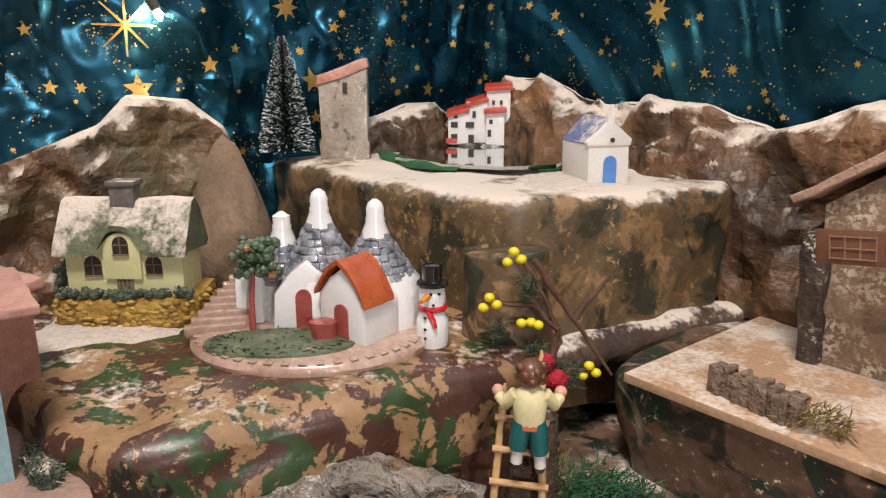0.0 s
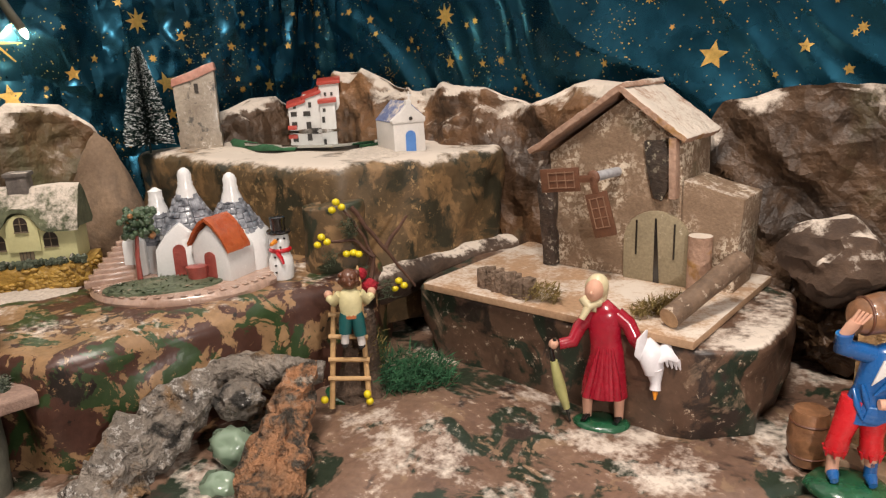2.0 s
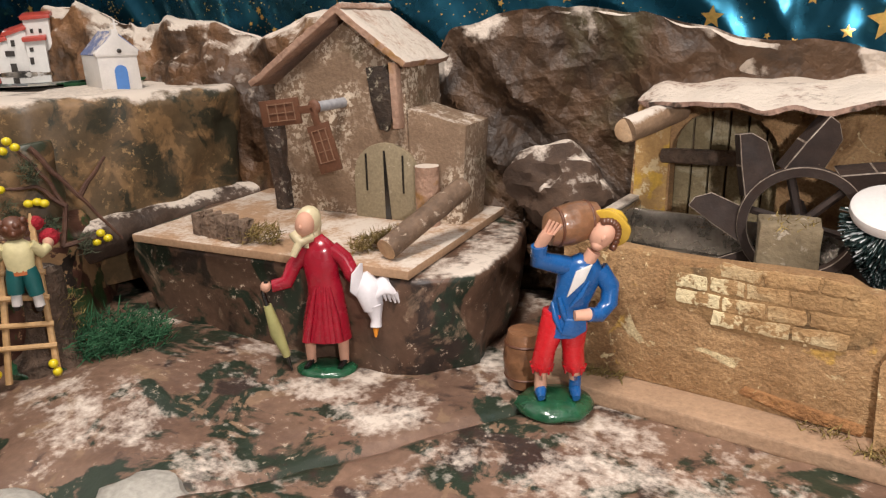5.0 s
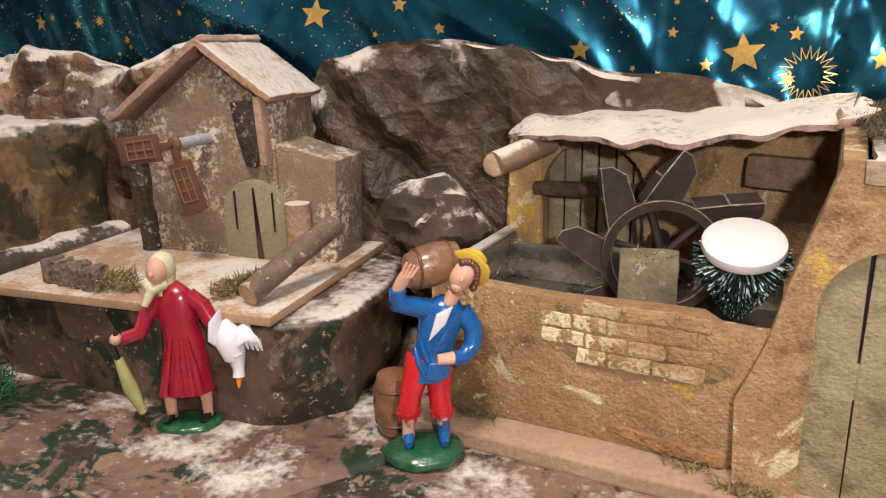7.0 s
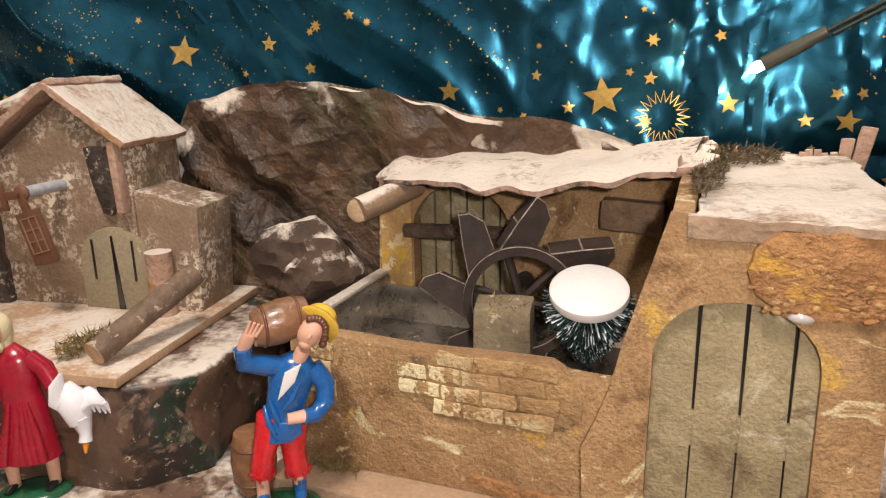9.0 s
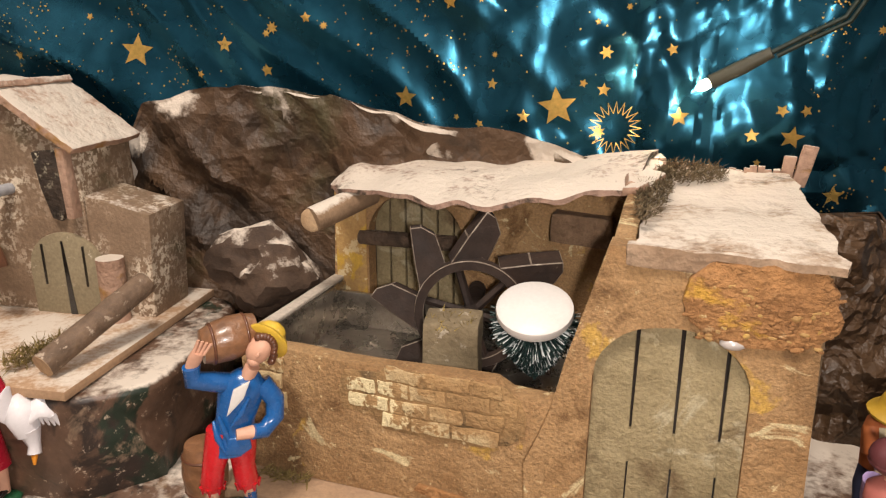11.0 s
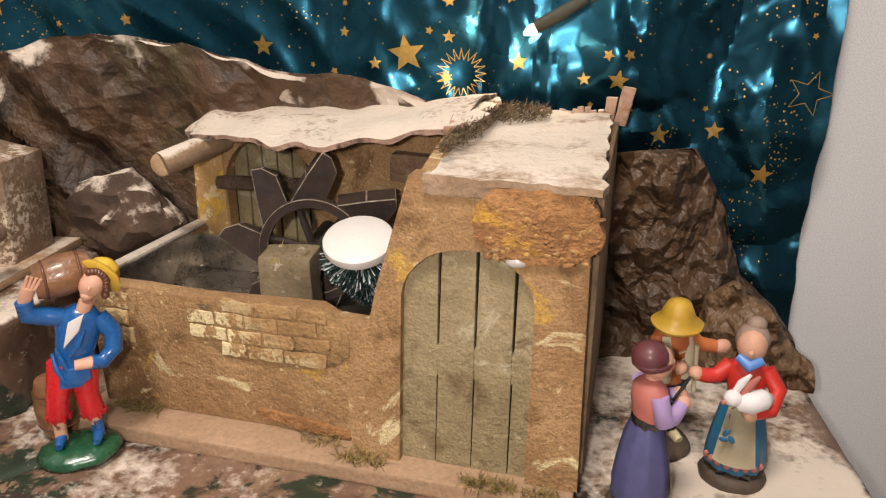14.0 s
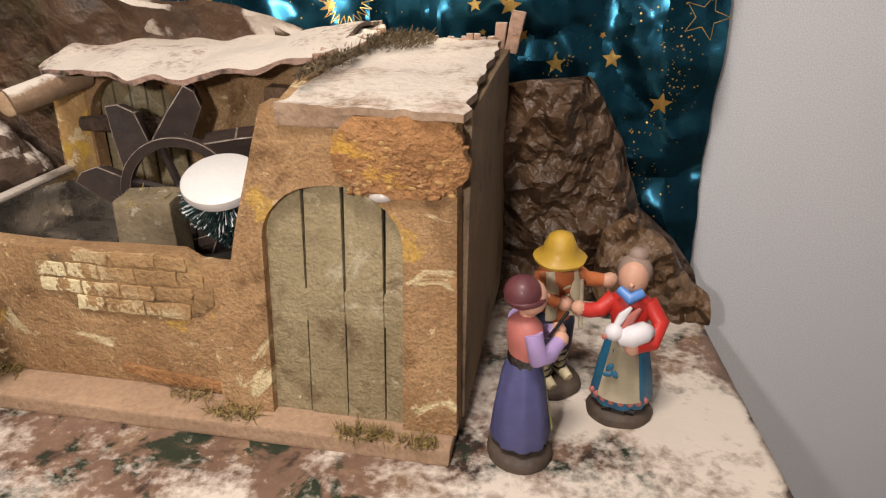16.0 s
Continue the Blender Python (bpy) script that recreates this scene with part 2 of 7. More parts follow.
M_basewood = surface("base_board", [((0.32, 0.20, 0.12), (0.44, 0.29, 0.18), 12), ((0.3, 0.13, 0.06), 20, 0.66, 0.02, 0.3)], 0.75, 0, 0.3, 320, coarse=40)
M_bark = surface("bark", [((0.055, 0.035, 0.022), (0.16, 0.10, 0.065), 60)], 0.85, 0, 0.9, 260, snow=(0.30, 50, 0.55), depth=0.004, coarse=110)
M_cutwood = surface("cut_wood", [((0.42, 0.27, 0.15), (0.58, 0.4, 0.24), 80)], 0.75, 0, 0.3, 400)
M_darkwood = surface("dark_stained_wood", [((0.013, 0.006, 0.004), (0.042, 0.021, 0.012), 40)], 0.8, 0, 0.4, 260, spots=((0.20, 0.15, 0.12), 160, 0.68))
M_sail = surface("red_brown_sail", [((0.11, 0.045, 0.022), (0.17, 0.07, 0.035), 30)], 0.6, 0, 0.2, 300)
M_sailline = paint("pale_sail_lines", (0.27, 0.15, 0.09), 0.7, 0.0)
M_stone = surface("rough_grey_stone", [((0.13, 0.11, 0.092), (0.40, 0.34, 0.28), 30), ((0.27, 0.16, 0.075), 22, 0.57, 0.05, 0.5), ((0.04, 0.035, 0.03), 50, 0.60, 0.04, 0.5)], 0.7, 0, 1.0, 220, spots=((0.6, 0.56, 0.52), 70, 0.56), depth=0.008, coarse=100)
M_redstone = surface("rust_stone", [((0.20, 0.12, 0.07), (0.55, 0.25, 0.11), 30), ((0.07, 0.055, 0.04), 60, 0.54, 0.05, 0.5)], 0.7, 0, 1.0, 220, spots=((0.45, 0.40, 0.33), 80, 0.55), depth=0.008, coarse=100)
M_conestone = surface("brown_cone_stone", [((0.17, 0.11, 0.068), (0.33, 0.225, 0.145), 14), ((0.12, 0.085, 0.06), 22, 0.58, 0.08, 0.5)], 0.8, 0, 0.5, 300, spots=((0.42, 0.32, 0.22), 50, 0.66), coarse=40)
M_pebble = surface("grey_pebble", [((0.34, 0.32, 0.28), (0.5, 0.47, 0.41), 20)], 0.7, 0, 0.4, 300, coarse=50)
M_tray = surface("grey_metal_tray", [((0.36, 0.33, 0.29), (0.48, 0.44, 0.39), 10)], 0.30, 0.95, 0.06, 300)
M_roofmoss = surface("brown_roof_moss", [((0.10, 0.072, 0.035), (0.25, 0.18, 0.10), 90)], 0.95, 0, 1.0, 400, depth=0.004)
M_moss = surface("dry_moss", [((0.20, 0.14, 0.04), (0.40, 0.29, 0.10), 90)], 0.95, 0, 1.0, 400, depth=0.004)
M_greenmoss = surface("green_moss", [((0.012, 0.06, 0.022), (0.035, 0.14, 0.055), 90)], 0.95, 0, 0.6, 400)
M_white = paint("white_glaze", (0.80, 0.79, 0.78), 0.22, 0.6, 0.06)
M_plasticwhite = paint("white_plastic", (0.66, 0.62, 0.59), 0.4, 0.1, 0.05)
M_bisque = surface("pink_ceramic", [((0.36, 0.23, 0.17), (0.52, 0.36, 0.28), 20)], 0.3, 0, 0.25, 200, coat=0.4, spots=((0.7, 0.6, 0.54), 60, 0.64))
M_slate = surface("blue_grey_glaze", [((0.05, 0.055, 0.07), (0.42, 0.43, 0.47), 140)], 0.35, 0, 0.4, 260, coat=0.3)
M_redglaze = surface("red_glaze", [((0.36, 0.065, 0.02), (0.55, 0.13, 0.04), 40)], 0.3, 0, 0.3, 260, coat=0.4)
M_doorred = surface("brick_red_glaze", [((0.28, 0.05, 0.04), (0.42, 0.10, 0.08), 60)], 0.35, 0, 0.3, 260, coat=0.3)
M_grassglaze = surface("green_grey_glaze", [((0.05, 0.075, 0.035), (0.17, 0.19, 0.12), 60)], 0.5, 0, 0.5, 260, spots=((0.36, 0.26, 0.18), 80, 0.6), coarse=120)
M_cream = paint("pale_yellow_paint", (0.66, 0.63, 0.33), 0.6, 0.0, 0.12)
M_thatch = surface("moss_green_thatch", [((0.05, 0.06, 0.03), (0.17, 0.18, 0.10), 50)], 0.85, 0, 0.8, 280, snow=(0.50, 18, 0.42), depth=0.003)
M_rubble = surface("golden_rubble_base", [((0.26, 0.14, 0.02), (0.5, 0.31, 0.06), 60)], 0.5, 0, 0.8, 160, depth=0.004)
M_shrub = surface("dark_shrub_glaze", [((0.025, 0.035, 0.022), (0.10, 0.12, 0.075), 70)], 0.6, 0, 0.8, 260, snow=(0.34, 50, 0.5), depth=0.003)
M_darkpane = paint("dark_window", (0.045, 0.035, 0.028), 0.4, 0.2)
M_doorwood = paint("grey_brown_door", (0.2, 0.155, 0.10), 0.6, 0.0)
M_chim = surface("grey_chimney", [((0.10, 0.085, 0.075), (0.22, 0.19, 0.17), 50)], 0.8, 0, 0.6, 200, snow=(0.4, 40, 0.6))
M_tower = surface("tower_stone_glaze", [((0.30, 0.245, 0.19), (0.48, 0.41, 0.33), 30), ((0.12, 0.11, 0.095), 60, 0.60, 0.03, 0.4)], 0.4, 0, 0.6, 220, spots=((0.72, 0.66, 0.6), 130, 0.58), coat=0.2)
M_pinkroof = surface("dusty_pink_roof", [((0.40, 0.20, 0.15), (0.54, 0.31, 0.25), 40)], 0.7, 0, 0.4, 240)
M_pinktile = surface("pink_tile_glaze", [((0.50, 0.20, 0.14), (0.66, 0.36, 0.28), 60)], 0.5, 0, 0.3, 200, snow=(0.40, 40, 0.5))
M_whitehouse = paint("white_house_paint", (0.76, 0.72, 0.68), 0.5, 0.1, 0.1)
M_redroof = paint("bright_red_roof", (0.55, 0.07, 0.045), 0.4, 0.2, 0.2)
M_blue = paint("sky_blue_paint", (0.10, 0.25, 0.62), 0.45, 0.1, 0.15)
M_bluegrey = surface("blue_grey_roof", [((0.10, 0.13, 0.27), (0.2, 0.24, 0.42), 40)], 0.6, 0, 0.3, 240, snow=(0.36, 30, 0.35))
M_navy = paint("navy_base", (0.035, 0.04, 0.14), 0.3, 0.3)
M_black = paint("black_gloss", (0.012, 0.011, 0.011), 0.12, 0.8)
M_orange = paint("carrot_orange", (0.75, 0.27, 0.02), 0.4, 0.2)
M_red = paint("scarf_red", (0.55, 0.012, 0.02), 0.3, 0.4)
M_needles = surface("bottle_brush_green", [((0.008, 0.022, 0.02), (0.02, 0.055, 0.05), 200)], 0.7, 0, 0.2, 500)
M_needlesnow = surface("frosted_tips", [((0.62, 0.66, 0.66), (0.8, 0.82, 0.82), 200)], 0.8, 0, 0.2, 500)
M_skin = paint("flesh_paint", (0.64, 0.35, 0.24), 0.62, 0.0, 0.18)
M_jacket = paint("blue_plastic", (0.012, 0.10, 0.32), 0.28, 0.4, 0.2)
M_trouser = paint("red_plastic", (0.60, 0.012, 0.02), 0.28, 0.4, 0.2)
M_dress = paint("crimson_plastic", (0.34, 0.008, 0.025), 0.26, 0.45, 0.25)
M_scarf = paint("cream_scarf", (0.68, 0.58, 0.36), 0.45, 0.1)
M_hairyellow = paint("yellow_straw_hat", (0.72, 0.46, 0.05), 0.4, 0.2, 0.2)
M_hairbrown = paint("brown_hair", (0.13, 0.045, 0.02), 0.45, 0.2, 0.4)
M_greenbase = surface("green_plastic_base", [((0.01, 0.06, 0.025), (0.02, 0.11, 0.05), 40)], 0.25, 0, 0.5, 160, coat=0.5)
M_goose = paint("goose_white", (0.74, 0.70, 0.72), 0.5, 0.1, 0.08)
M_umbrella = paint("yellow_green_umbrella", (0.42, 0.40, 0.16), 0.4, 0.2)
M_barrel = surface("barrel_brown", [((0.16, 0.07, 0.03), (0.30, 0.145, 0.07), 50)], 0.4, 0, 0.5, 200, coat=0.3)
M_teal = paint("teal_shorts", (0.01, 0.11, 0.11), 0.5, 0.1)
M_shirt = paint("pale_yellow_shirt", (0.70, 0.62, 0.34), 0.6, 0.0)
M_ladder = surface("ladder_wood", [((0.46, 0.27, 0.11), (0.60, 0.38, 0.18), 40)], 0.6, 0, 0.2, 300)
M_berry = surface("red_pompom", [((0.30, 0.006, 0.015), (0.45, 0.012, 0.03), 120)], 0.85, 0, 1.0, 500, depth=0.003)
M_flower = paint("yellow_beads", (0.78, 0.62, 0.01), 0.35, 0.3, 0.12)
M_twig = surface("brown_twig", [((0.06, 0.025, 0.015), (0.13, 0.06, 0.035), 80)], 0.7, 0, 0.5, 300)
M_purple = paint("violet_skirt", (0.075, 0.075, 0.19), 0.6, 0.0, 0.25)
M_lilac = paint("lilac_sleeves", (0.42, 0.30, 0.56), 0.6, 0.0, 0.1)
M_rose = paint("rose_bodice", (0.45, 0.14, 0.115), 0.6, 0.0, 0.2)
M_maroon = paint("maroon_cap", (0.12, 0.03, 0.035), 0.55, 0.1, 0.25)
M_mustard = paint("mustard_hat", (0.50, 0.30, 0.03), 0.55, 0.05, 0.2)
M_orangecoat = paint("orange_waistcoat", (0.52, 0.15, 0.045), 0.6, 0.0, 0.2)
M_darkblue = paint("dark_blue_cloth", (0.03, 0.035, 0.075), 0.6, 0.0)
M_bluesk = paint("petrol_skirt", (0.02, 0.13, 0.24), 0.5, 0.05, 0.2)
M_redknit = paint("red_blouse", (0.56, 0.03, 0.02), 0.55, 0.05, 0.15)
M_apron = paint("cream_apron", (0.62, 0.53, 0.36), 0.6, 0.0, 0.08)
M_greyhair = paint("grey_brown_hair", (0.30, 0.21, 0.165), 0.6, 0.0, 0.2)
M_foot = surface("dark_clay_base", [((0.05, 0.032, 0.022), (0.095, 0.065, 0.045), 40)], 0.7, 0, 0.5, 200)
M_terracotta = surface("terracotta_house", [((0.28, 0.12, 0.08), (0.42, 0.2, 0.14), 30)], 0.8, 0, 0.5, 260)
M_paleblue = surface("pale_blue_wall", [((0.26, 0.42, 0.46), (0.36, 0.52, 0.56), 16)], 0.6, 0, 0.2, 260)
M_pinkboard = surface("pinkish_board", [((0.28, 0.18, 0.14), (0.40, 0.27, 0.21), 30)], 0.85, 0, 0.6, 320)
M_greenstone = surface("painted_green_box", [((0.07, 0.075, 0.055), (0.15, 0.15, 0.12), 10)], 0.55, 0, 0.3, 200, coarse=30)
M_wall = surface("white_room_wall", [((0.80, 0.80, 0.82), (0.84, 0.84, 0.86), 3)], 0.8, 0, 0.02, 900, spots=((0.5, 0.49, 0.48), 16, 0.74))
M_floor = surface("room_floor", [((0.2, 0.15, 0.11), (0.28, 0.21, 0.16), 4)], 0.5, 0, 0.1, 100)
M_cable = paint("black_green_cable", (0.02, 0.03, 0.02), 0.4, 0.2)
M_socket = paint("dark_olive_socket", (0.075, 0.07, 0.045), 0.4, 0.2)
M_gold = surface("gold_foil_print", [((0.70, 0.42, 0.10), (0.85, 0.56, 0.17), 30)], 0.36, 0.75, 0.1, 300)


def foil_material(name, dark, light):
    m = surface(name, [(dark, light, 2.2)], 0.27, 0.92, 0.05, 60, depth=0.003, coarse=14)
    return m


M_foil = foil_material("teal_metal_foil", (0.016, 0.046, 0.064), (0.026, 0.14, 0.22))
m, nodes, links, out = material("lake_mirror")
out.inputs["Base Color"].default_value = (0.55, 0.6, 0.6, 1)
out.inputs["Metallic"].default_value, out.inputs["Roughness"].default_value = 1.0, 0.04
M_mirror = m
m, nodes, links, out = material("bulb_glow")
out.inputs["Emission Color"].default_value = (1.0, 0.86, 0.6, 1)
out.inputs["Emission Strength"].default_value = 30.0
M_bulb = m


# ---- mesh helpers ----
def rot(rx=0, ry=0, rz=0):
    return Euler([radians(a) for a in (rx, ry, rz)]).to_matrix().to_4x4()


def place(x, y, z, rx=0, ry=0, rz=0):
    return Matrix.Translation((x, y, z)) @ rot(rx, ry, rz)


def put(bm, verts, m, mi):
    bmesh.ops.transform(bm, matrix=m, verts=verts)
    for f in {f for v in verts for f in v.link_faces}:
        f.material_index = mi


def box(bm, sx, sy, sz, m=Matrix(), mi=0, bev=0.0, cuts=0, rough=0.0):
    """A box that stands on z = 0, with worn edges."""
    tmp = bmesh.new()
    bmesh.ops.create_cube(tmp, size=1.0, matrix=Matrix.Translation((0, 0, sz / 2)) @ Matrix.Diagonal((sx, sy, sz, 1)))
    if bev:
        bmesh.ops.bevel(tmp, geom=list(tmp.edges), offset=bev, segments=2, affect="EDGES", profile=0.6)
    if cuts:
        bmesh.ops.subdivide_edges(tmp, edges=list(tmp.edges), cuts=cuts, use_grid_fill=True)
    if rough:
        crumple(tmp, rough, 45)
    join(bm, tmp, m, mi)


def join(bm, tmp, m, mi):
    """Move a helper mesh into bm."""
    table = {}
    for v in tmp.verts:
        table[v] = bm.verts.new(m @ v.co)
    for f in tmp.faces:
        try:
            g = bm.faces.new([table[v] for v in f.verts])
            g.material_index = mi if mi is not None else f.material_index
        except ValueError:
            pass
    tmp.free()


def crumple(bm, amp, freq, off=0.0):
    for v in bm.verts:
        v.co += noise.noise_vector(v.co * freq + Vector((off, off * 0.7, 3.1))) * amp


def prism(bm, outline, depth, m=Matrix(), mi=0, bev=0.0, edge=-1, rough=0.0):
    """An outline in x, z pushed back along +y by depth; edge: slot of the worn edges."""
    tmp = bmesh.new()
    a = [tmp.verts.new((x, 0, z)) for x, z in outline]
    f = tmp.faces.new(a)
    ext = bmesh.ops.extrude_face_region(tmp, geom=[f])
    bmesh.ops.translate(tmp, verts=[e for e in ext["geom"] if isinstance(e, bmesh.types.BMVert)], vec=(0, depth, 0))
    bmesh.ops.recalc_face_normals(tmp, faces=tmp.faces)
    if bev:
        bmesh.ops.bevel(tmp, geom=list(tmp.edges), offset=bev, segments=1 if edge >= 0 else 2, affect="EDGES", profile=0.6, material=edge)
    if rough:
        crumple(tmp, rough, 60)
    join(bm, tmp, m, None if edge >= 0 else mi)


def lathe(bm, profile, seg=20, m=Matrix(), mi=0, sx=1.0, sy=1.0, wob=0.0, flute=0):
    rings = []
    for r, z in profile:
        ring = []
        for k in range(seg):
            a = 2 * math.pi * k / seg
            rr = r * (1 + wob * noise.noise((math.cos(a) * 2, math.sin(a) * 2, z * 60))) * (1 + (0.06 * math.cos(a * flute) if flute else 0))
            ring.append(bm.verts.new(m @ Vector((rr * math.cos(a) * sx, rr * math.sin(a) * sy, z))))
        rings.append(ring)
    faces = []
    for lo, hi in zip(rings, rings[1:]):
        for k in range(seg):
            faces.append(bm.faces.new((lo[k], lo[(k + 1) % seg], hi[(k + 1) % seg], hi[k])))
    faces.append(bm.faces.new(rings[0][::-1]))
    faces.append(bm.faces.new(rings[-1]))
    for f in faces:
        f.material_index = mi


def ball(bm, c, r, mi=0, seg=14, m=Matrix()):
    rx, ry, rz = (r, r, r) if isinstance(r, (int, float)) else r
    prof = [(math.sin(math.pi * (i + 0.35) / (seg // 2 + 0.7)), -math.cos(math.pi * (i + 0.35) / (seg // 2 + 0.7))) for i in range(seg // 2 + 1)]
    lathe(bm, prof, seg, m @ Matrix.Translation(c) @ Matrix.Diagonal((rx, ry, rz, 1)), mi)


def tube(bm, pts, radii, mi=0, seg=10, m=Matrix(), flat=1.0):
    """A round limb through the points."""
    pts = [Vector(p) for p in pts]
    if isinstance(radii, (int, float)):
        radii = [radii] * len(pts)
    rings, faces = [], []
    side = None
    for i, p in enumerate(pts):
        d = (pts[min(i + 1, len(pts) - 1)] - pts[max(i - 1, 0)]).normalized()
        if side is None:
            side = d.orthogonal().normalized() if abs(d.z) < 0.9 else Vector((1, 0, 0))
        side = (side - d * side.dot(d)).normalized()
        up = d.cross(side)
        rings.append([bm.verts.new(m @ (p + (side * math.cos(2 * math.pi * k / seg) + up * math.sin(2 * math.pi * k / seg) * flat) * radii[i])) for k in range(seg)])
    for lo, hi in zip(rings, rings[1:]):
        for k in range(seg):
            faces.append(bm.faces.new((lo[k], lo[(k + 1) % seg], hi[(k + 1) % seg], hi[k])))
    faces.append(bm.faces.new(rings[0][::-1]))
    faces.append(bm.faces.new(rings[-1]))
    for f in faces:
        f.material_index = mi


def mesh_of(name, bm, mats, sharp=0.75):
    bmesh.ops.recalc_face_normals(bm, faces=bm.faces)
    bmesh.ops.scale(bm, vec=(U, U, U), verts=bm.verts)
    for e in bm.edges:
        if len(e.link_faces) == 2 and e.calc_face_angle(0) > sharp:
            e.smooth = False
    for f in bm.faces:
        f.smooth = True
    data = bpy.data.meshes.new(name)
    bm.to_mesh(data)
    bm.free()
    for mt in mats if isinstance(mats, (list, tuple)) else [mats]:
        data.materials.append(mt)
    return data


def part(name, bm, mats, parent, label="", sharp=0.75):
    ob = new(name, mesh_of(name, bm, mats, sharp))
    ob.parent = parent
    return tagged(ob, label)


def thing(name, x, y, z, rz, label, category, group=""):
    ob = new(name)
    ob.empty_display_size = 0.01
    ob.matrix_world = pose(x * U, y * U, z * U, 0, 0, rz)
    return tagged(ob, label, category, group)


def single(name, bm, mats, x, y, z, rz, label, category, group="", kind="", sharp=0.75):
    ob = new(name, mesh_of(name, bm, mats, sharp))
    ob.matrix_world = pose(x * U, y * U, z * U, 0, 0, rz)
    return tagged(ob, label, category, group, kind)


def ridged(p, octaves=3):
    s, a = 0.0, 1.0
    for _ in range(octaves):
        s += a * (1 - abs(noise.noise(p)) * 2)
        p = p * 2.1 + Vector((3.7, 1.3, 5.1))
        a *= 0.5
    return s


FOLD_TURNS = [Euler((0.6, 0.4, 0.9)).to_matrix(), Euler((1.7, 0.2, 2.2)).to_matrix(), Euler((0.3, 1.9, 0.5)).to_matrix()]


def creased(p):
    """Crumpled paper: flat facets that meet in sharp folds."""
    q = p + noise.noise_vector(p * 1.1) * 0.22
    s = 0.0
    for turn, size, w in zip(FOLD_TURNS, (1.0, 2.1, 4.6), (0.72, 0.42, 0.16)):
        s += w * noise.voronoi(turn @ q * size + Vector((5, 2, 9)) * size, distance_metric="MANHATTAN")[0][0]
    return s


def spaced(points, step):
    """Points along a line of corners, step apart."""
    out = []
    for a, b in zip(points, points[1:]):
        a, b = Vector(a), Vector(b)
        n = max(1, round((b - a).length / step))
        out += [a.lerp(b, k / n) for k in range(n)]
    return out + [Vector(points[-1])]


def block(outline, z0, z1, r, amp, freq, top=None, flare=0.0, step=0.012):
    """A paper-wrapped box: rounded upper edge, creased sides, top height from top(x, y)."""
    bm = bmesh.new()
    pts = spaced([(x, y, 0) for x, y in outline] + [(*outline[0], 0)], step)[:-1]
    for _ in range(3):
        pts = [(pts[i - 1] + pts[i] * 2 + pts[(i + 1) % len(pts)]) / 4 for i in range(len(pts))]
    c = sum(pts, Vector()) / len(pts)
    prof = [(flare * (1 - k / 8), z0 + (z1 - r - z0) * k / 8) for k in range(9)]
    prof += [(-r * (1 - math.cos(a * math.pi / 10)), z1 - r + r * math.sin(a * math.pi / 10)) for a in range(1, 6)]
    rings = []
    for off, z in prof:
        ring = []
        for p in pts:
            d = p - c
            q = p + d.normalized() * off
            ring.append(Vector((q.x, q.y, z)))
        rings.append(ring)
    last = rings[-1]
    for k in range(1, 14):
        rings.append([Vector((*(p.xy.lerp(c.xy, k / 14)), z1)) for p in last])
    made = []
    for ring in rings:
        row = []
        for p in ring:
            q = p.copy()
            rg = ridged(p * freq, 3)
            fade = min(1.0, max(0.15, (z1 + 0.012 - p.z) / 0.04))
            d = (p - Vector((c.x, c.y, p.z)))
            d = d.normalized() if d.length > 1e-5 else Vector((0, 0, 1))
            q += d * (rg - 0.9) * amp * fade + noise.noise_vector(p * freq * 2.3) * amp * 0.35 * fade
            q.z += noise.noise(p * 14) * amp * 0.5
            if top and p.z > z1 - r * 0.5:
                q.z += top(p.x, p.y)
            row.append(bm.verts.new(q))
        made.append(row)
    n = len(pts)
    for lo, hi in zip(made, made[1:]):
        for k in range(n):
            bm.faces.new((lo[k], lo[(k + 1) % n], hi[(k + 1) % n], hi[k]))
    bm.faces.new(made[-1])
    return bm


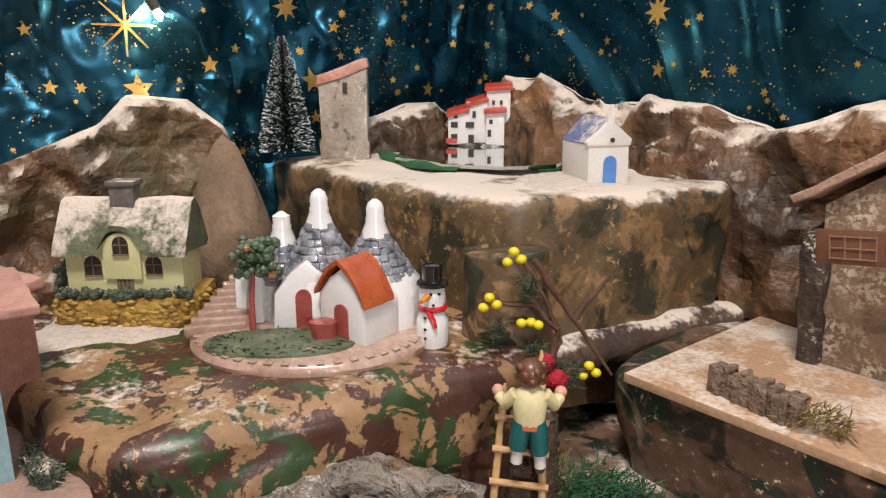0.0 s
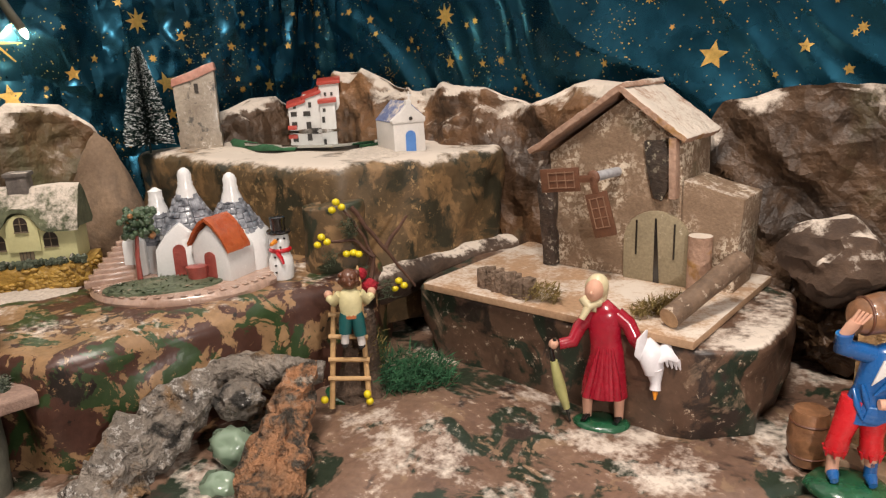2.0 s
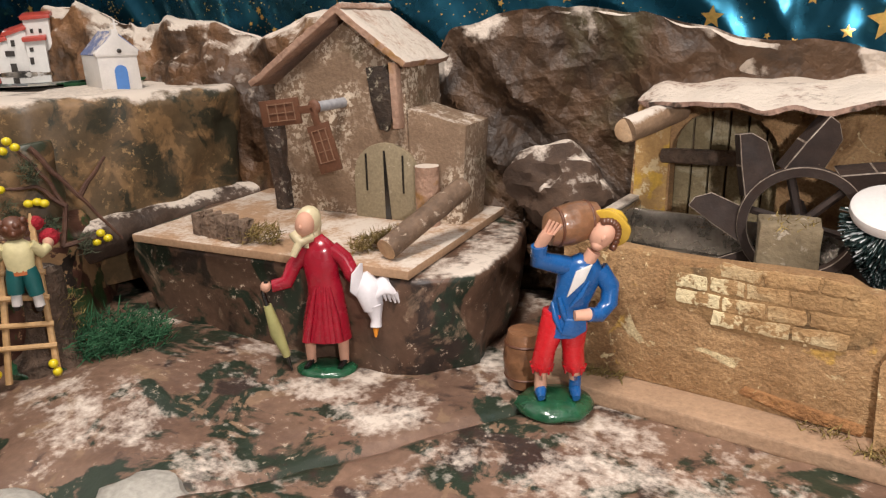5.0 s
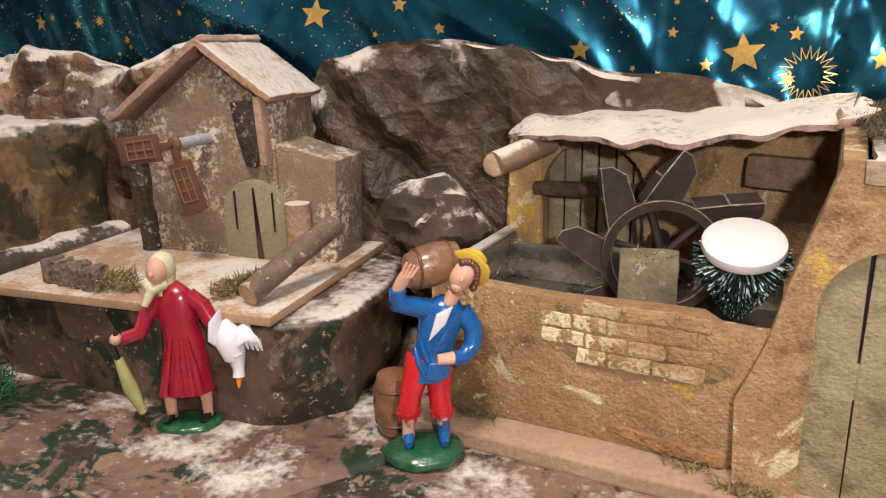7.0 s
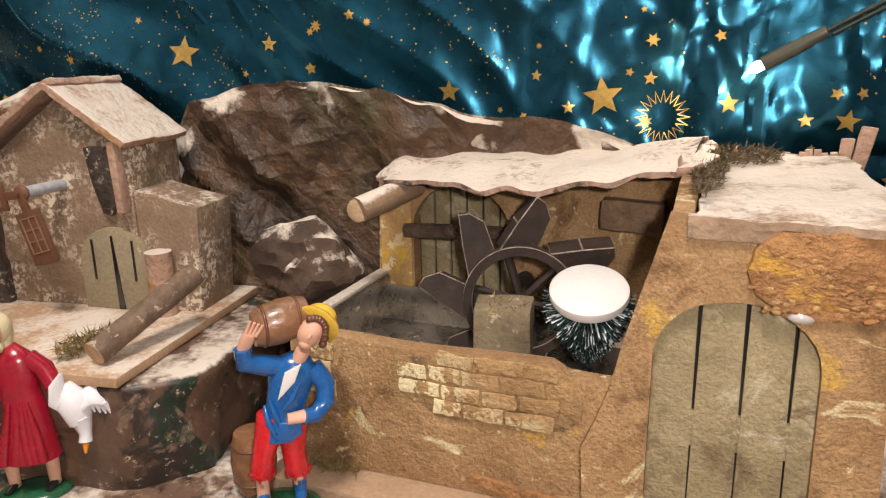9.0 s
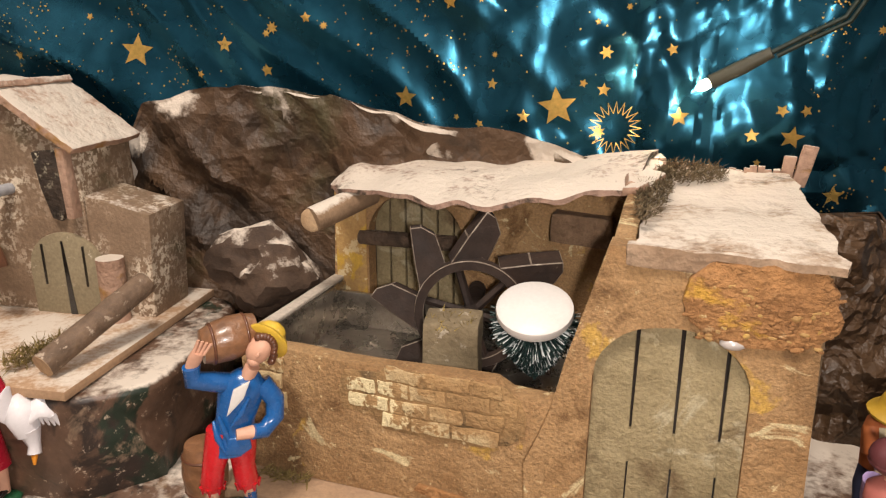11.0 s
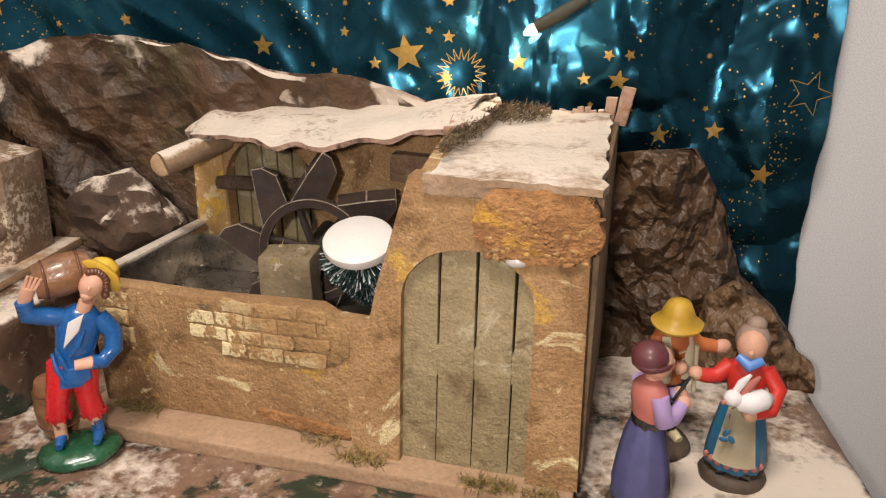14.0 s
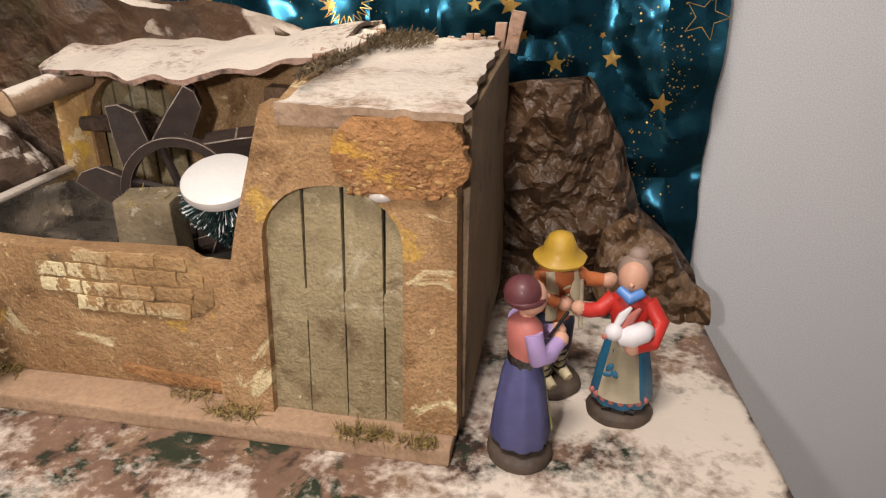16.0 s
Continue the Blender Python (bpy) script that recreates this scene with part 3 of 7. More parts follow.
def ridge(spine, foot, back, amp=0.016, freq=9.0, rows=26, bulge=0.25, seed=0.0, step=0.005):
    """A sheet of crumpled paper from a line on the ground over a crest and down behind."""
    bm = bmesh.new()
    n = max(8, int(sum((Vector(a) - Vector(b)).length for a, b in zip(spine, spine[1:])) / step))

    def along(line, s):
        total = [0.0]
        for a, b in zip(line, line[1:]):
            total.append(total[-1] + (Vector(b) - Vector(a)).length)
        want = s * total[-1]
        for i in range(len(line) - 1):
            if want <= total[i + 1] + 1e-9:
                return Vector(line[i]).lerp(Vector(line[i + 1]), (want - total[i]) / max(1e-9, total[i + 1] - total[i]))
        return Vector(line[-1])

    grid = []
    crest = bm.verts.layers.float.new("crest")
    for i in range(n + 1):
        s = i / n
        a, b, c = along(foot, s), along(spine, s), along(back, s)
        row = []
        for j in range(rows + 9):
            if j <= rows:
                v = j / rows
                p = a.lerp(b, v)
                p += (a - c).normalized() * math.sin(math.pi * v) * bulge * (b - a).length
                p.z = a.z + (b.z - a.z) * math.sin(v * math.pi / 2) ** 0.85
            else:
                p = b.lerp(c, (j - rows) / 8)
            q = p * freq + Vector((seed, seed * 1.7, -seed))
            w = 1.0 if j < rows - 3 else 0.45
            out = (a - c).normalized() * 0.85 + Vector((0, 0, 0.35))
            p += out * (0.92 - creased(q)) * amp * 2.6 * w + noise.noise_vector(q * 1.1) * amp * 0.7 * w
            long_fold = 1 - 2.6 * abs(noise.noise((p.x * 11 + p.z * 7 + seed, p.y * 11 - p.z * 5, p.z * 3.5 + seed)))
            fine_fold = 1 - 3.0 * abs(noise.noise((p.x * 30 - p.z * 16 + seed, p.y * 30 + p.z * 9, p.z * 8 - seed)))
            p += out * (long_fold * 1.1 + max(-0.6, fine_fold) * 0.30) * amp * w
            v = bm.verts.new(p)
            down = (b - p).length if j <= rows else (b - p).length * 0.3
            v[crest] = max(0.0, 1 - down / 0.045) * min(1.0, max(0.0, 0.62 + 1.5 * noise.noise((s * 9, seed, 2.0))))
            row.append(v)
        grid.append(row)
    for u, w in zip(grid, grid[1:]):
        for j in range(len(u) - 1):
            bm.faces.new((u[j], w[j], w[j + 1], u[j + 1]))
    return bm


def rock(r, amp, freq, seed, sub=4):
    bm = bmesh.new()
    bmesh.ops.create_icosphere(bm, subdivisions=sub, radius=1.0)
    for v in bm.verts:
        p = v.co.copy()
        k = 1 + amp * (ridged(p * freq + Vector((seed, 0, seed)), 3) - 1.0)
        v.co = Vector((p.x * r[0], p.y * r[1], p.z * r[2])) * k
    return bm


def tufts(bm, n, spread, length, thick, mi=0, seed=1, m=Matrix(), up=1.0):
    """Fine strands of moss."""
    rng = random.Random(seed)
    for _ in range(n):
        a, rr = rng.random() * 6.283, math.sqrt(rng.random())
        base = Vector((math.cos(a) * rr * spread[0], math.sin(a) * rr * spread[1], rng.random() * spread[2]))
        d = Vector((rng.uniform(-1, 1), rng.uniform(-1, 1), rng.uniform(-0.2, 1) * up)).normalized() * length * rng.uniform(0.5, 1.2)
        s = d.cross(Vector((rng.random(), rng.random(), 1))).normalized() * thick
        bend = Vector((rng.uniform(-1, 1), rng.uniform(-1, 1), rng.uniform(-1, 0.3))) * length * 0.3
        v = [bm.verts.new(m @ q) for q in (base - s, base + s, base + d * 0.55 + s * 0.8 + bend * 0.4, base + d + bend, base + d * 0.55 - s * 0.8 + bend * 0.4)]
        bm.faces.new(v).material_index = mi


# ---- the setting ----
def slab(name, x0, x1, y0, y1, z0, z1, mt, label, category="wall"):
    bm = bmesh.new()
    box(bm, x1 - x0, y1 - y0, z1 - z0, Matrix.Translation(((x0 + x1) / 2, (y0 + y1) / 2, z0)))
    return single(name, bm, mt, 0, 0, 0, 0, label, category, kind="structure")


slab("wall_back", -1.1, 3.2, 0.800, 0.90, -1.0, 2.6, M_wall, "white painted room wall with faint scuffs")
slab("wall_left", -1.1, -0.950, -2.6, 0.797, -1.0, 2.6, M_wall, "white painted room wall")
slab("wall_right", 3.2, 3.3, -2.7, 0.9, -1.0, 2.6, M_wall, "white painted room wall")
slab("wall_front", -1.1, 3.2, -2.7, -2.6, -1.0, 2.6, M_wall, "white painted room wall")
slab("floor", -1.1, 3.2, -2.6, 0.8, -1.05, -1.0, M_floor, "brown room floor", "floor")
slab("ceiling", -1.1, 3.3, -2.7, 0.9, 2.6, 2.66, M_wall, "white room ceiling", "ceiling")


def foil_depth(u, z):
    p = Vector((u, z * 0.75, 0.3))
    right = min(1, max(0, (u - 0.15) / 0.3))
    corner = math.exp(-((u + 0.93) / 0.10) ** 2) + math.exp(-((u - 7.78) / 0.10) ** 2)
    sag = 0.012 * noise.noise(p * 2.6) + 0.004 * math.sin(u * 8 + 5 * z + 2 * math.sin(z * 5))
    fold = (1.0 - creased(Vector((u * 1.3, z * 0.9, 0.3)) * 5.2)) * (0.003 + 0.027 * right)
    bend = u + 0.9 * z + 0.10 * noise.noise((u * 4, z * 4, 7))
    fold += (1 - right) * (0.013 * (1 - 2.2 * abs(noise.noise((bend * 4.5, z * 1.3, 2)))) + 0.004 * (1 - 2.4 * abs(noise.noise((bend * 13, z * 3.0, 9)))))
    gather = 0.016 * corner * abs(noise.noise((u * 32, z * 7, 1)))
    return max(0.0, 0.014 + sag + fold + gather)


def foil_sheet(to_world, u0, u1, z0, z1, step):
    bm = bmesh.new()
    nu, nz = int((u1 - u0) / step), int((z1 - z0) / step)
    rows = [[bm.verts.new(to_world(u0 + (u1 - u0) * i / nu, z0 + (z1 - z0) * j / nz, 0.0)) for j in range(nz + 1)] for i in range(nu + 1)]
    for a, b in zip(rows, rows[1:]):
        for j in range(nz):
            bm.faces.new((a[j], b[j], b[j + 1], a[j + 1]))
    return bm


def right_sheet(u, z, off):
    return Vector((u, 0.797 - foil_depth(u, z) - off, z))


def left_sheet(u, z, off):
    return Vector((-0.946 + foil_depth(u + 7, z) + off, u, z))


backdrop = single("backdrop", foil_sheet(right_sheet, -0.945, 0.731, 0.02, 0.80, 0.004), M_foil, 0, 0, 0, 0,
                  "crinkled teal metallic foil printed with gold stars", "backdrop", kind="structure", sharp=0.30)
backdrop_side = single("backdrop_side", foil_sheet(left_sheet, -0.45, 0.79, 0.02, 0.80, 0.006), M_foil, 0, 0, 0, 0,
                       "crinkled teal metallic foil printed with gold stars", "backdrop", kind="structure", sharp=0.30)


def star_mesh(bm, to_world, u, z, r, points=5, inner=0.42, turn=0.0):
    c = bm.verts.new(to_world(u, z, 0.0011))
    ring = []
    for k in range(points * 2):
        a = math.pi * k / points + turn + math.pi / 2
        rr = r if k % 2 == 0 else r * inner
        ring.append(bm.verts.new(to_world(u + math.cos(a) * rr, z + math.sin(a) * rr, 0.0009)))
    for k in range(len(ring)):
        bm.faces.new((c, ring[k], ring[(k + 1) % len(ring)]))


RIGHT_STARS = [(-0.766, 0.529, 0.009), (-0.583, 0.523, 0.020), (-0.577, 0.452, 0.012), (-0.669, 0.490, 0.007), (-0.508, 0.448, 0.007),
               (-0.149, 0.449, 0.018), (-0.290, 0.443, 0.006), (-0.045, 0.456, 0.009), (0.156, 0.404, 0.012), (0.313, 0.398, 0.020),
               (0.247, 0.419, 0.006), (0.280, 0.388, 0.007), (0.429, 0.391, 0.010), (0.528, 0.376, 0.011), (0.574, 0.321, 0.010),
               (0.629, 0.325, 0.010), (0.679, 0.283, 0.012), (0.495, 0.376, 0.007), (0.357, 0.415, 0.007)]
LEFT_STARS = [(0.441, 0.534, 0.020), (0.129, 0.495, 0.008), (0.147, 0.432, 0.009), (0.333, 0.458, 0.012), (0.242, 0.429, 0.019),
              (0.510, 0.510, 0.009), (0.520, 0.471, 0.007), (0.596, 0.492, 0.008), (0.619, 0.527, 0.008), (0.467, 0.438, 0.018),
              (0.669, 0.423, 0.013), (0.725, 0.492, 0.007), (0.473, 0.387, 0.010), (0.370, 0.479, 0.007)]
for sheet, to_world, stars in ((backdrop, right_sheet, RIGHT_STARS), (backdrop_side, left_sheet, LEFT_STARS)):
    for k, (u, z, r) in enumerate(stars):
        bm = bmesh.new()
        star_mesh(bm, to_world, u, z, r, 5 if r < 0.0195 or k > 8 else (8 if to_world is left_sheet or u < -0.4 else 5), 0.45, 0.12 * math.sin(k * 2.3))
        part("star", bm, M_gold, sheet, sharp=3.0)


def ray_star(to_world, u, z, r, n, hollow, sheet):
    bm = bmesh.new()
    for k in range(n):
        a = 2 * math.pi * k / n
        r0, w = r * hollow, r * (0.018 if hollow else 0.05)
        d, s = (math.cos(a), math.sin(a)), (-math.sin(a), math.cos(a))
        b = a + math.pi / n
        d2 = (math.cos(b), math.sin(b))
        ends = [((d[0] * r0, d[1] * r0), (d[0] * r, d[1] * r))] if not hollow else [
            ((d2[0] * r0, d2[1] * r0), (d[0] * r, d[1] * r)), ((math.cos(a - math.pi / n) * r0, math.sin(a - math.pi / n) * r0), (d[0] * r, d[1] * r))]
        for p, q in ends:
            v = Vector((q[0] - p[0], q[1] - p[1])).normalized()
            nx, nz = -v.y * w, v.x * w
            bm.faces.new([bm.verts.new(to_world(u + x, z + y, 0.0045)) for x, y in ((p[0] - nx, p[1] - nz), (q[0] - nx * 0.5, q[1] - nz * 0.5), (q[0] + nx * 0.5, q[1] + nz * 0.5), (p[0] + nx, p[1] + nz))])
    part("star", bm, M_gold, sheet, "fine-rayed gold star", sharp=3.0)


ray_star(left_sheet, 0.233, 0.503, 0.036, 8, 0.0, backdrop_side)
ray_star(right_sheet, 0.370, 0.378, 0.026, 20, 0.55, backdrop)
ray_star(right_sheet, 0.709, 0.366, 0.022, 5, 0.42, backdrop)
rng = random.Random(5)
for sheet, to_world, u0, u1, skip in ((backdrop, right_sheet, -0.93, 0.72, RIGHT_STARS), (backdrop_side, left_sheet, -0.2, 0.78, LEFT_STARS)):
    small, dots = bmesh.new(), bmesh.new()
    for _ in range(int(120 * (u1 - u0))):
        u, z = rng.uniform(u0, u1), rng.uniform(0.16, 0.66)
        if all((u - a) ** 2 + (z - b) ** 2 > (c + 0.01) ** 2 for a, b, c in skip):
            star_mesh(small, to_world, u, z, rng.choice((0.0035, 0.0045, 0.006, 0.007)), rng.choice((5, 5, 6, 8)), 0.5, rng.random())
    for _ in range(int(110 * (u1 - u0))):
        cu, cz, n, s = rng.uniform(u0, u1), rng.uniform(0.16, 0.66), rng.randint(6, 40), rng.uniform(0.01, 0.05)
        for _ in range(n):
            u, z = cu + rng.gauss(0, s * 0.7), cz + rng.gauss(0, s)
            if u0 < u < u1 and 0.05 < z < 0.78:
                star_mesh(dots, to_world, u, z, rng.choice((0.0006, 0.0008, 0.0012)), 3, 0.8, rng.random())
    tagged(part("small_stars", small, M_gold, sheet, sharp=3.0), kind="stuff")
    tagged(part("gold_dots", dots, M_gold, sheet, sharp=3.0), kind="stuff")


def ground_height(x, y):
    h = 0.1 + 0.008 * noise.noise((x * 5, y * 5, 1.0)) + 0.004 * (ridged(Vector((x * 7, y * 7, 2.0)), 3) - 1.0)
    seam = x - (0.02 + (y - 0.39) * 0.85)
    right = 1 / (1 + math.exp(-max(-40, min(40, seam * 260))))
    h += 0.006 * right - 0.010 * math.exp(-(seam / 0.007) ** 2)
    h += 0.018 * math.exp(-((x + 0.24) ** 2 + (y - 0.36) ** 2) / 0.01)
    keep = min(1.0, max(0.0, (x - 0.1) / 0.06)) * min(1.0, max(0.0, (y - 0.38) / 0.04))
    return h * (1 - keep) + keep * (0.1035 + 0.0012 * noise.noise((x * 40, y * 40, 5)))


bm = bmesh.new()
nx, ny = 230, 190
x0, x1, y0, y1 = -0.93, 0.715, -0.48, 0.785
rows = []
for i in range(nx + 1):
    x = x0 + (x1 - x0) * i / nx
    rows.append([bm.verts.new((x, y0 + (y1 - y0) * j / ny, ground_height(x, y0 + (y1 - y0) * j / ny))) for j in range(ny + 1)])
for a, b in zip(rows, rows[1:]):
    for j in range(ny):
        bm.faces.new((a[j], b[j], b[j + 1], a[j + 1]))
rim = [rows[-1][j] for j in range(ny + 1)]
low = [bm.verts.new((v.co.x + 0.002, v.co.y, 0.055)) for v in rim]
for j in range(ny):
    bm.faces.new((rim[j], low[j], low[j + 1], rim[j + 1]))
single("ground", bm, M_ground, 0, 0, 0, 0, "camouflage-printed paper ground dusted with white flour snow", "ground", kind="structure", sharp=3.0)
table = thing("table", -0.115, 0.16, -1.0, 0, "plain wooden table under the paper ground", "table")
bm = bmesh.new()
box(bm, 1.62, 1.24, 0.04, Matrix.Translation((0, 0, 1.01)), bev=0.004)
part("tabletop", bm, M_floor, table)
for x in (-0.75, 0.75):
    for y in (-0.56, 0.56):
        bm = bmesh.new()
        box(bm, 0.06, 0.06, 1.01, Matrix.Translation((x, y, 0)), bev=0.004)
        part("leg", bm, M_floor, table)

# ---- paper-wrapped terraces ----
single("terrace", block([(-0.93, 0.05), (-0.60, 0.035), (-0.452, 0.062), (-0.425, 0.16), (-0.41, 0.28), (-0.395, 0.42), (-0.50, 0.55), (-0.93, 0.55)], 0.085, 0.218, 0.02, 0.012, 11,
                        lambda x, y: 0.004 * noise.noise((x * 9, y * 9, 0))), M_camo, 0, 0, 0, 0,
       "low terrace box wrapped in green and brown camouflage paper", "terrace", sharp=3.0)
single("terrace", block([(-0.93, 0.405), (-0.78, 0.40), (-0.60, 0.412), (-0.475, 0.425), (-0.448, 0.48), (-0.415, 0.585), (-0.40, 0.66), (-0.43, 0.735), (-0.93, 0.735)], 0.12, 0.336, 0.016, 0.010, 12), M_camo_upper, 0, 0, 0, 0,
       "high terrace box in mottled brown paper with snowy top", "terrace", sharp=3.0)
single("terrace", block([(-0.395, 0.52), (-0.372, 0.466), (-0.20, 0.464), (-0.022, 0.468), (0.018, 0.505), (0.018, 0.60), (-0.01, 0.70), (-0.40, 0.72)], 0.085, 0.1965, 0.007, 0.008, 13, None, -0.014), M_camo_right, 0, 0, 0, 0,
       "mill terrace wrapped in dusty brown and green paper", "terrace", sharp=3.0)
single("paper_flap", block([(-0.496, 0.430), (-0.494, 0.394), (-0.468, 0.380), (-0.432, 0.392), (-0.410, 0.420), (-0.430, 0.450)], 0.20, 0.297, 0.006, 0.005, 16, lambda x, y: 0.16 * (x + 0.45)), M_flap, 0, 0, 0, 0,
       "folded corner of mottled camouflage paper on the low terrace", "paper fold", sharp=3.0)
bm = bmesh.new()
pts = spaced([(-0.455, 0.40, 0.180), (-0.435, 0.47, 0.183), (-0.425, 0.56, 0.186), (-0.405, 0.66, 0.189), (-0.375, 0.735, 0.192)], 0.008)
tube(bm, pts, [0.021 + 0.003 * noise.noise(p * 30) for p in pts], 0, 20)
crumple(bm, 0.003, 40)
single("paper_roll", bm, surface("snowy_ledge_paper", [((0.04, 0.025, 0.018), (0.12, 0.075, 0.05), 20)], 0.6, 0, 0.5, 160, snow=(0.54, 20, 0.80), coarse=40), 0, 0, 0, 0, "dark paper roll with a strip of snow on top", "paper roll", sharp=3.0)

# ---- crumpled paper mountains ----
single("paper_mountain", ridge([(-0.84, -0.10, 0.30), (-0.85, 0.079, 0.355), (-0.85, 0.116, 0.370), (-0.85, 0.182, 0.395), (-0.85, 0.208, 0.424), (-0.85, 0.272, 0.418), (-0.85, 0.312, 0.385), (-0.86, 0.340, 0.330), (-0.87, 0.37, 0.25)],
                               [(-0.76, -0.12, 0.20), (-0.79, 0.08, 0.20), (-0.80, 0.18, 0.20), (-0.82, 0.28, 0.20), (-0.85, 0.36, 0.20)],
                               [(-0.93, -0.10, 0.2), (-0.93, 0.2, 0.25), (-0.93, 0.40, 0.2)], 0.016, 7, 34, 0.04, 1.0), M_kraft_snow, 0, 0, 0, 0,
       "crumpled brown paper mountain dusted with snow", "paper mountain", "paper mountains", sharp=0.32)
single("paper_mountain", ridge([(-0.91, 0.50, 0.35), (-0.88, 0.533, 0.386), (-0.88, 0.60, 0.405), (-0.88, 0.64, 0.405), (-0.88, 0.675, 0.37)],
                               [(-0.86, 0.50, 0.335), (-0.83, 0.56, 0.335), (-0.83, 0.67, 0.335)], [(-0.93, 0.50, 0.33), (-0.93, 0.68, 0.33)], 0.009, 13, 22, 0.10, 5.0), M_kraft, 0, 0, 0, 0,
       "small crumpled paper crag with snowy crest", "paper mountain", "paper mountains", sharp=0.32)
single("paper_mountain", ridge([(-0.84, 0.74, 0.38), (-0.808, 0.74, 0.437), (-0.755, 0.74, 0.444), (-0.70, 0.74, 0.432), (-0.627, 0.74, 0.405), (-0.557, 0.74, 0.414), (-0.479, 0.74, 0.415), (-0.443, 0.74, 0.402), (-0.39, 0.74, 0.390), (-0.334, 0.74, 0.405), (-0.292, 0.74, 0.424), (-0.22, 0.74, 0.42), (-0.12, 0.74, 0.33)],
                               [(-0.83, 0.70, 0.33), (-0.60, 0.70, 0.33), (-0.47, 0.70, 0.30), (-0.40, 0.69, 0.20), (-0.28, 0.69, 0.20), (-0.12, 0.70, 0.20)],
                               [(-0.84, 0.775, 0.33), (-0.12, 0.775, 0.2)], 0.015, 7.5, 34, 0.06, 9.0), M_kraft_snow, 0, 0, 0, 0,
       "long crumpled brown paper ridge with snow along its crest", "paper mountain", "paper mountains", sharp=0.32)
single("paper_mountain", ridge([(-0.15, 0.725, 0.33), (-0.11, 0.715, 0.395), (-0.054, 0.712, 0.414), (0.002, 0.712, 0.424), (0.071, 0.712, 0.415), (0.13, 0.712, 0.402), (0.205, 0.712, 0.390), (0.252, 0.712, 0.383), (0.325, 0.712, 0.372), (0.42, 0.72, 0.35)],
                               [(-0.12, 0.705, 0.12), (0.0, 0.735, 0.10), (0.10, 0.745, 0.10), (0.42, 0.74, 0.10)],
                               [(-0.14, 0.775, 0.2), (0.42, 0.775, 0.2)], 0.017, 7, 44, 0.02, 14.0), M_kraft, 0, 0, 0, 0,
       "tall dark crumpled paper cliff with snow on the crest", "paper mountain", "paper mountains", sharp=0.32)
single("paper_mountain", ridge([(0.46, 0.735, 0.30), (0.521, 0.735, 0.308), (0.604, 0.735, 0.318), (0.641, 0.735, 0.25), (0.658, 0.735, 0.19), (0.700, 0.735, 0.155), (0.725, 0.74, 0.12)],
                               [(0.46, 0.70, 0.10), (0.60, 0.70, 0.10), (0.725, 0.70, 0.10)],
                               [(0.46, 0.775, 0.1), (0.73, 0.775, 0.1)], 0.011, 9, 60, 0.05, 21.0, 0.0035), M_kraft_dark, 0, 0, 0, 0,
       "dark creased brown wrapping paper crag", "paper mountain", "paper mountains", sharp=0.32)
single("paper_mountain", ridge([(0.615, 0.700, 0.12), (0.622, 0.698, 0.178), (0.645, 0.695, 0.196), (0.672, 0.69, 0.180), (0.695, 0.685, 0.150), (0.716, 0.675, 0.128)],
                               [(0.618, 0.680, 0.102), (0.66, 0.668, 0.102), (0.714, 0.655, 0.102)],
                               [(0.62, 0.735, 0.102), (0.716, 0.72, 0.102)], 0.010, 16, 30, 0.06, 31.0, 0.003), M_kraft_snowless, 0, 0, 0, 0,
       "small pale fold of crumpled brown wrapping paper", "paper mountain", "paper mountains", sharp=0.32)
bm = rock((0.054, 0.034, 0.044), 0.30, 0.75, 4.0, 4)
single("boulder", bm, surface("snow_dusted_boulder", [((0.04, 0.024, 0.016), (0.115, 0.068, 0.042), 20)], 0.85, 0, 0.7, 180, snow=(0.43, 26, 0.42), coarse=40), 0.030, 0.690, 0.236, 20,
       "dark paper boulder dusted with snow", "boulder", sharp=0.5)
bm = rock((0.05, 0.03, 0.06), 0.35, 1.8, 9.0)
single("boulder", bm, M_kraft_dark, 0.03, 0.715, 0.165, 0, "dark crumpled paper boulder at the cliff foot", "boulder", sharp=3.0)


def snow_patch(cx, cy, z, rx, ry, seed, label):
    """A thin drift of flour with a ragged edge."""
    bm = bmesh.new()
    rings = []
    for j in range(15):
        row = []
        for k in range(72):
            a = 2 * math.pi * k / 72
            e = 1 + 0.35 * noise.noise((math.cos(a) * 1.6, math.sin(a) * 1.6, seed)) + 0.18 * noise.noise((math.cos(a) * 6, math.sin(a) * 6, seed))
            v = (j + 0.02) / 14
            x, y = cx + math.cos(a) * rx * e * v, cy + math.sin(a) * ry * e * v
            row.append(bm.verts.new((x, y, z + 0.0035 * (1 - v ** 3) - 0.003 * v ** 6 + 0.0016 * noise.noise((x * 60, y * 60, seed)))))
        rings.append(row)
    for a, b in zip(rings, rings[1:]):
        for k in range(72):
            bm.faces.new((a[k], a[(k + 1) % 72], b[(k + 1) % 72], b[k]))
    bm.faces.new(rings[0])
    single("snow_patch", bm, M_snow, 0, 0, 0, 0, label, "snow", kind="stuff", sharp=3.0)


snow_patch(-0.70, 0.13, 0.2175, 0.085, 0.085, 1.0, "drift of flour snow round the cottage")
snow_patch(-0.53, 0.57, 0.337, 0.06, 0.06, 3.0, "drift of flour snow round the chapel")
snow_patch(-0.84, 0.56, 0.337, 0.06, 0.07, 4.0, "drift of flour snow beside the tower")
snow_patch(-0.30, 0.63, 0.196, 0.06, 0.06, 5.0, "drift of flour snow beside the mill")


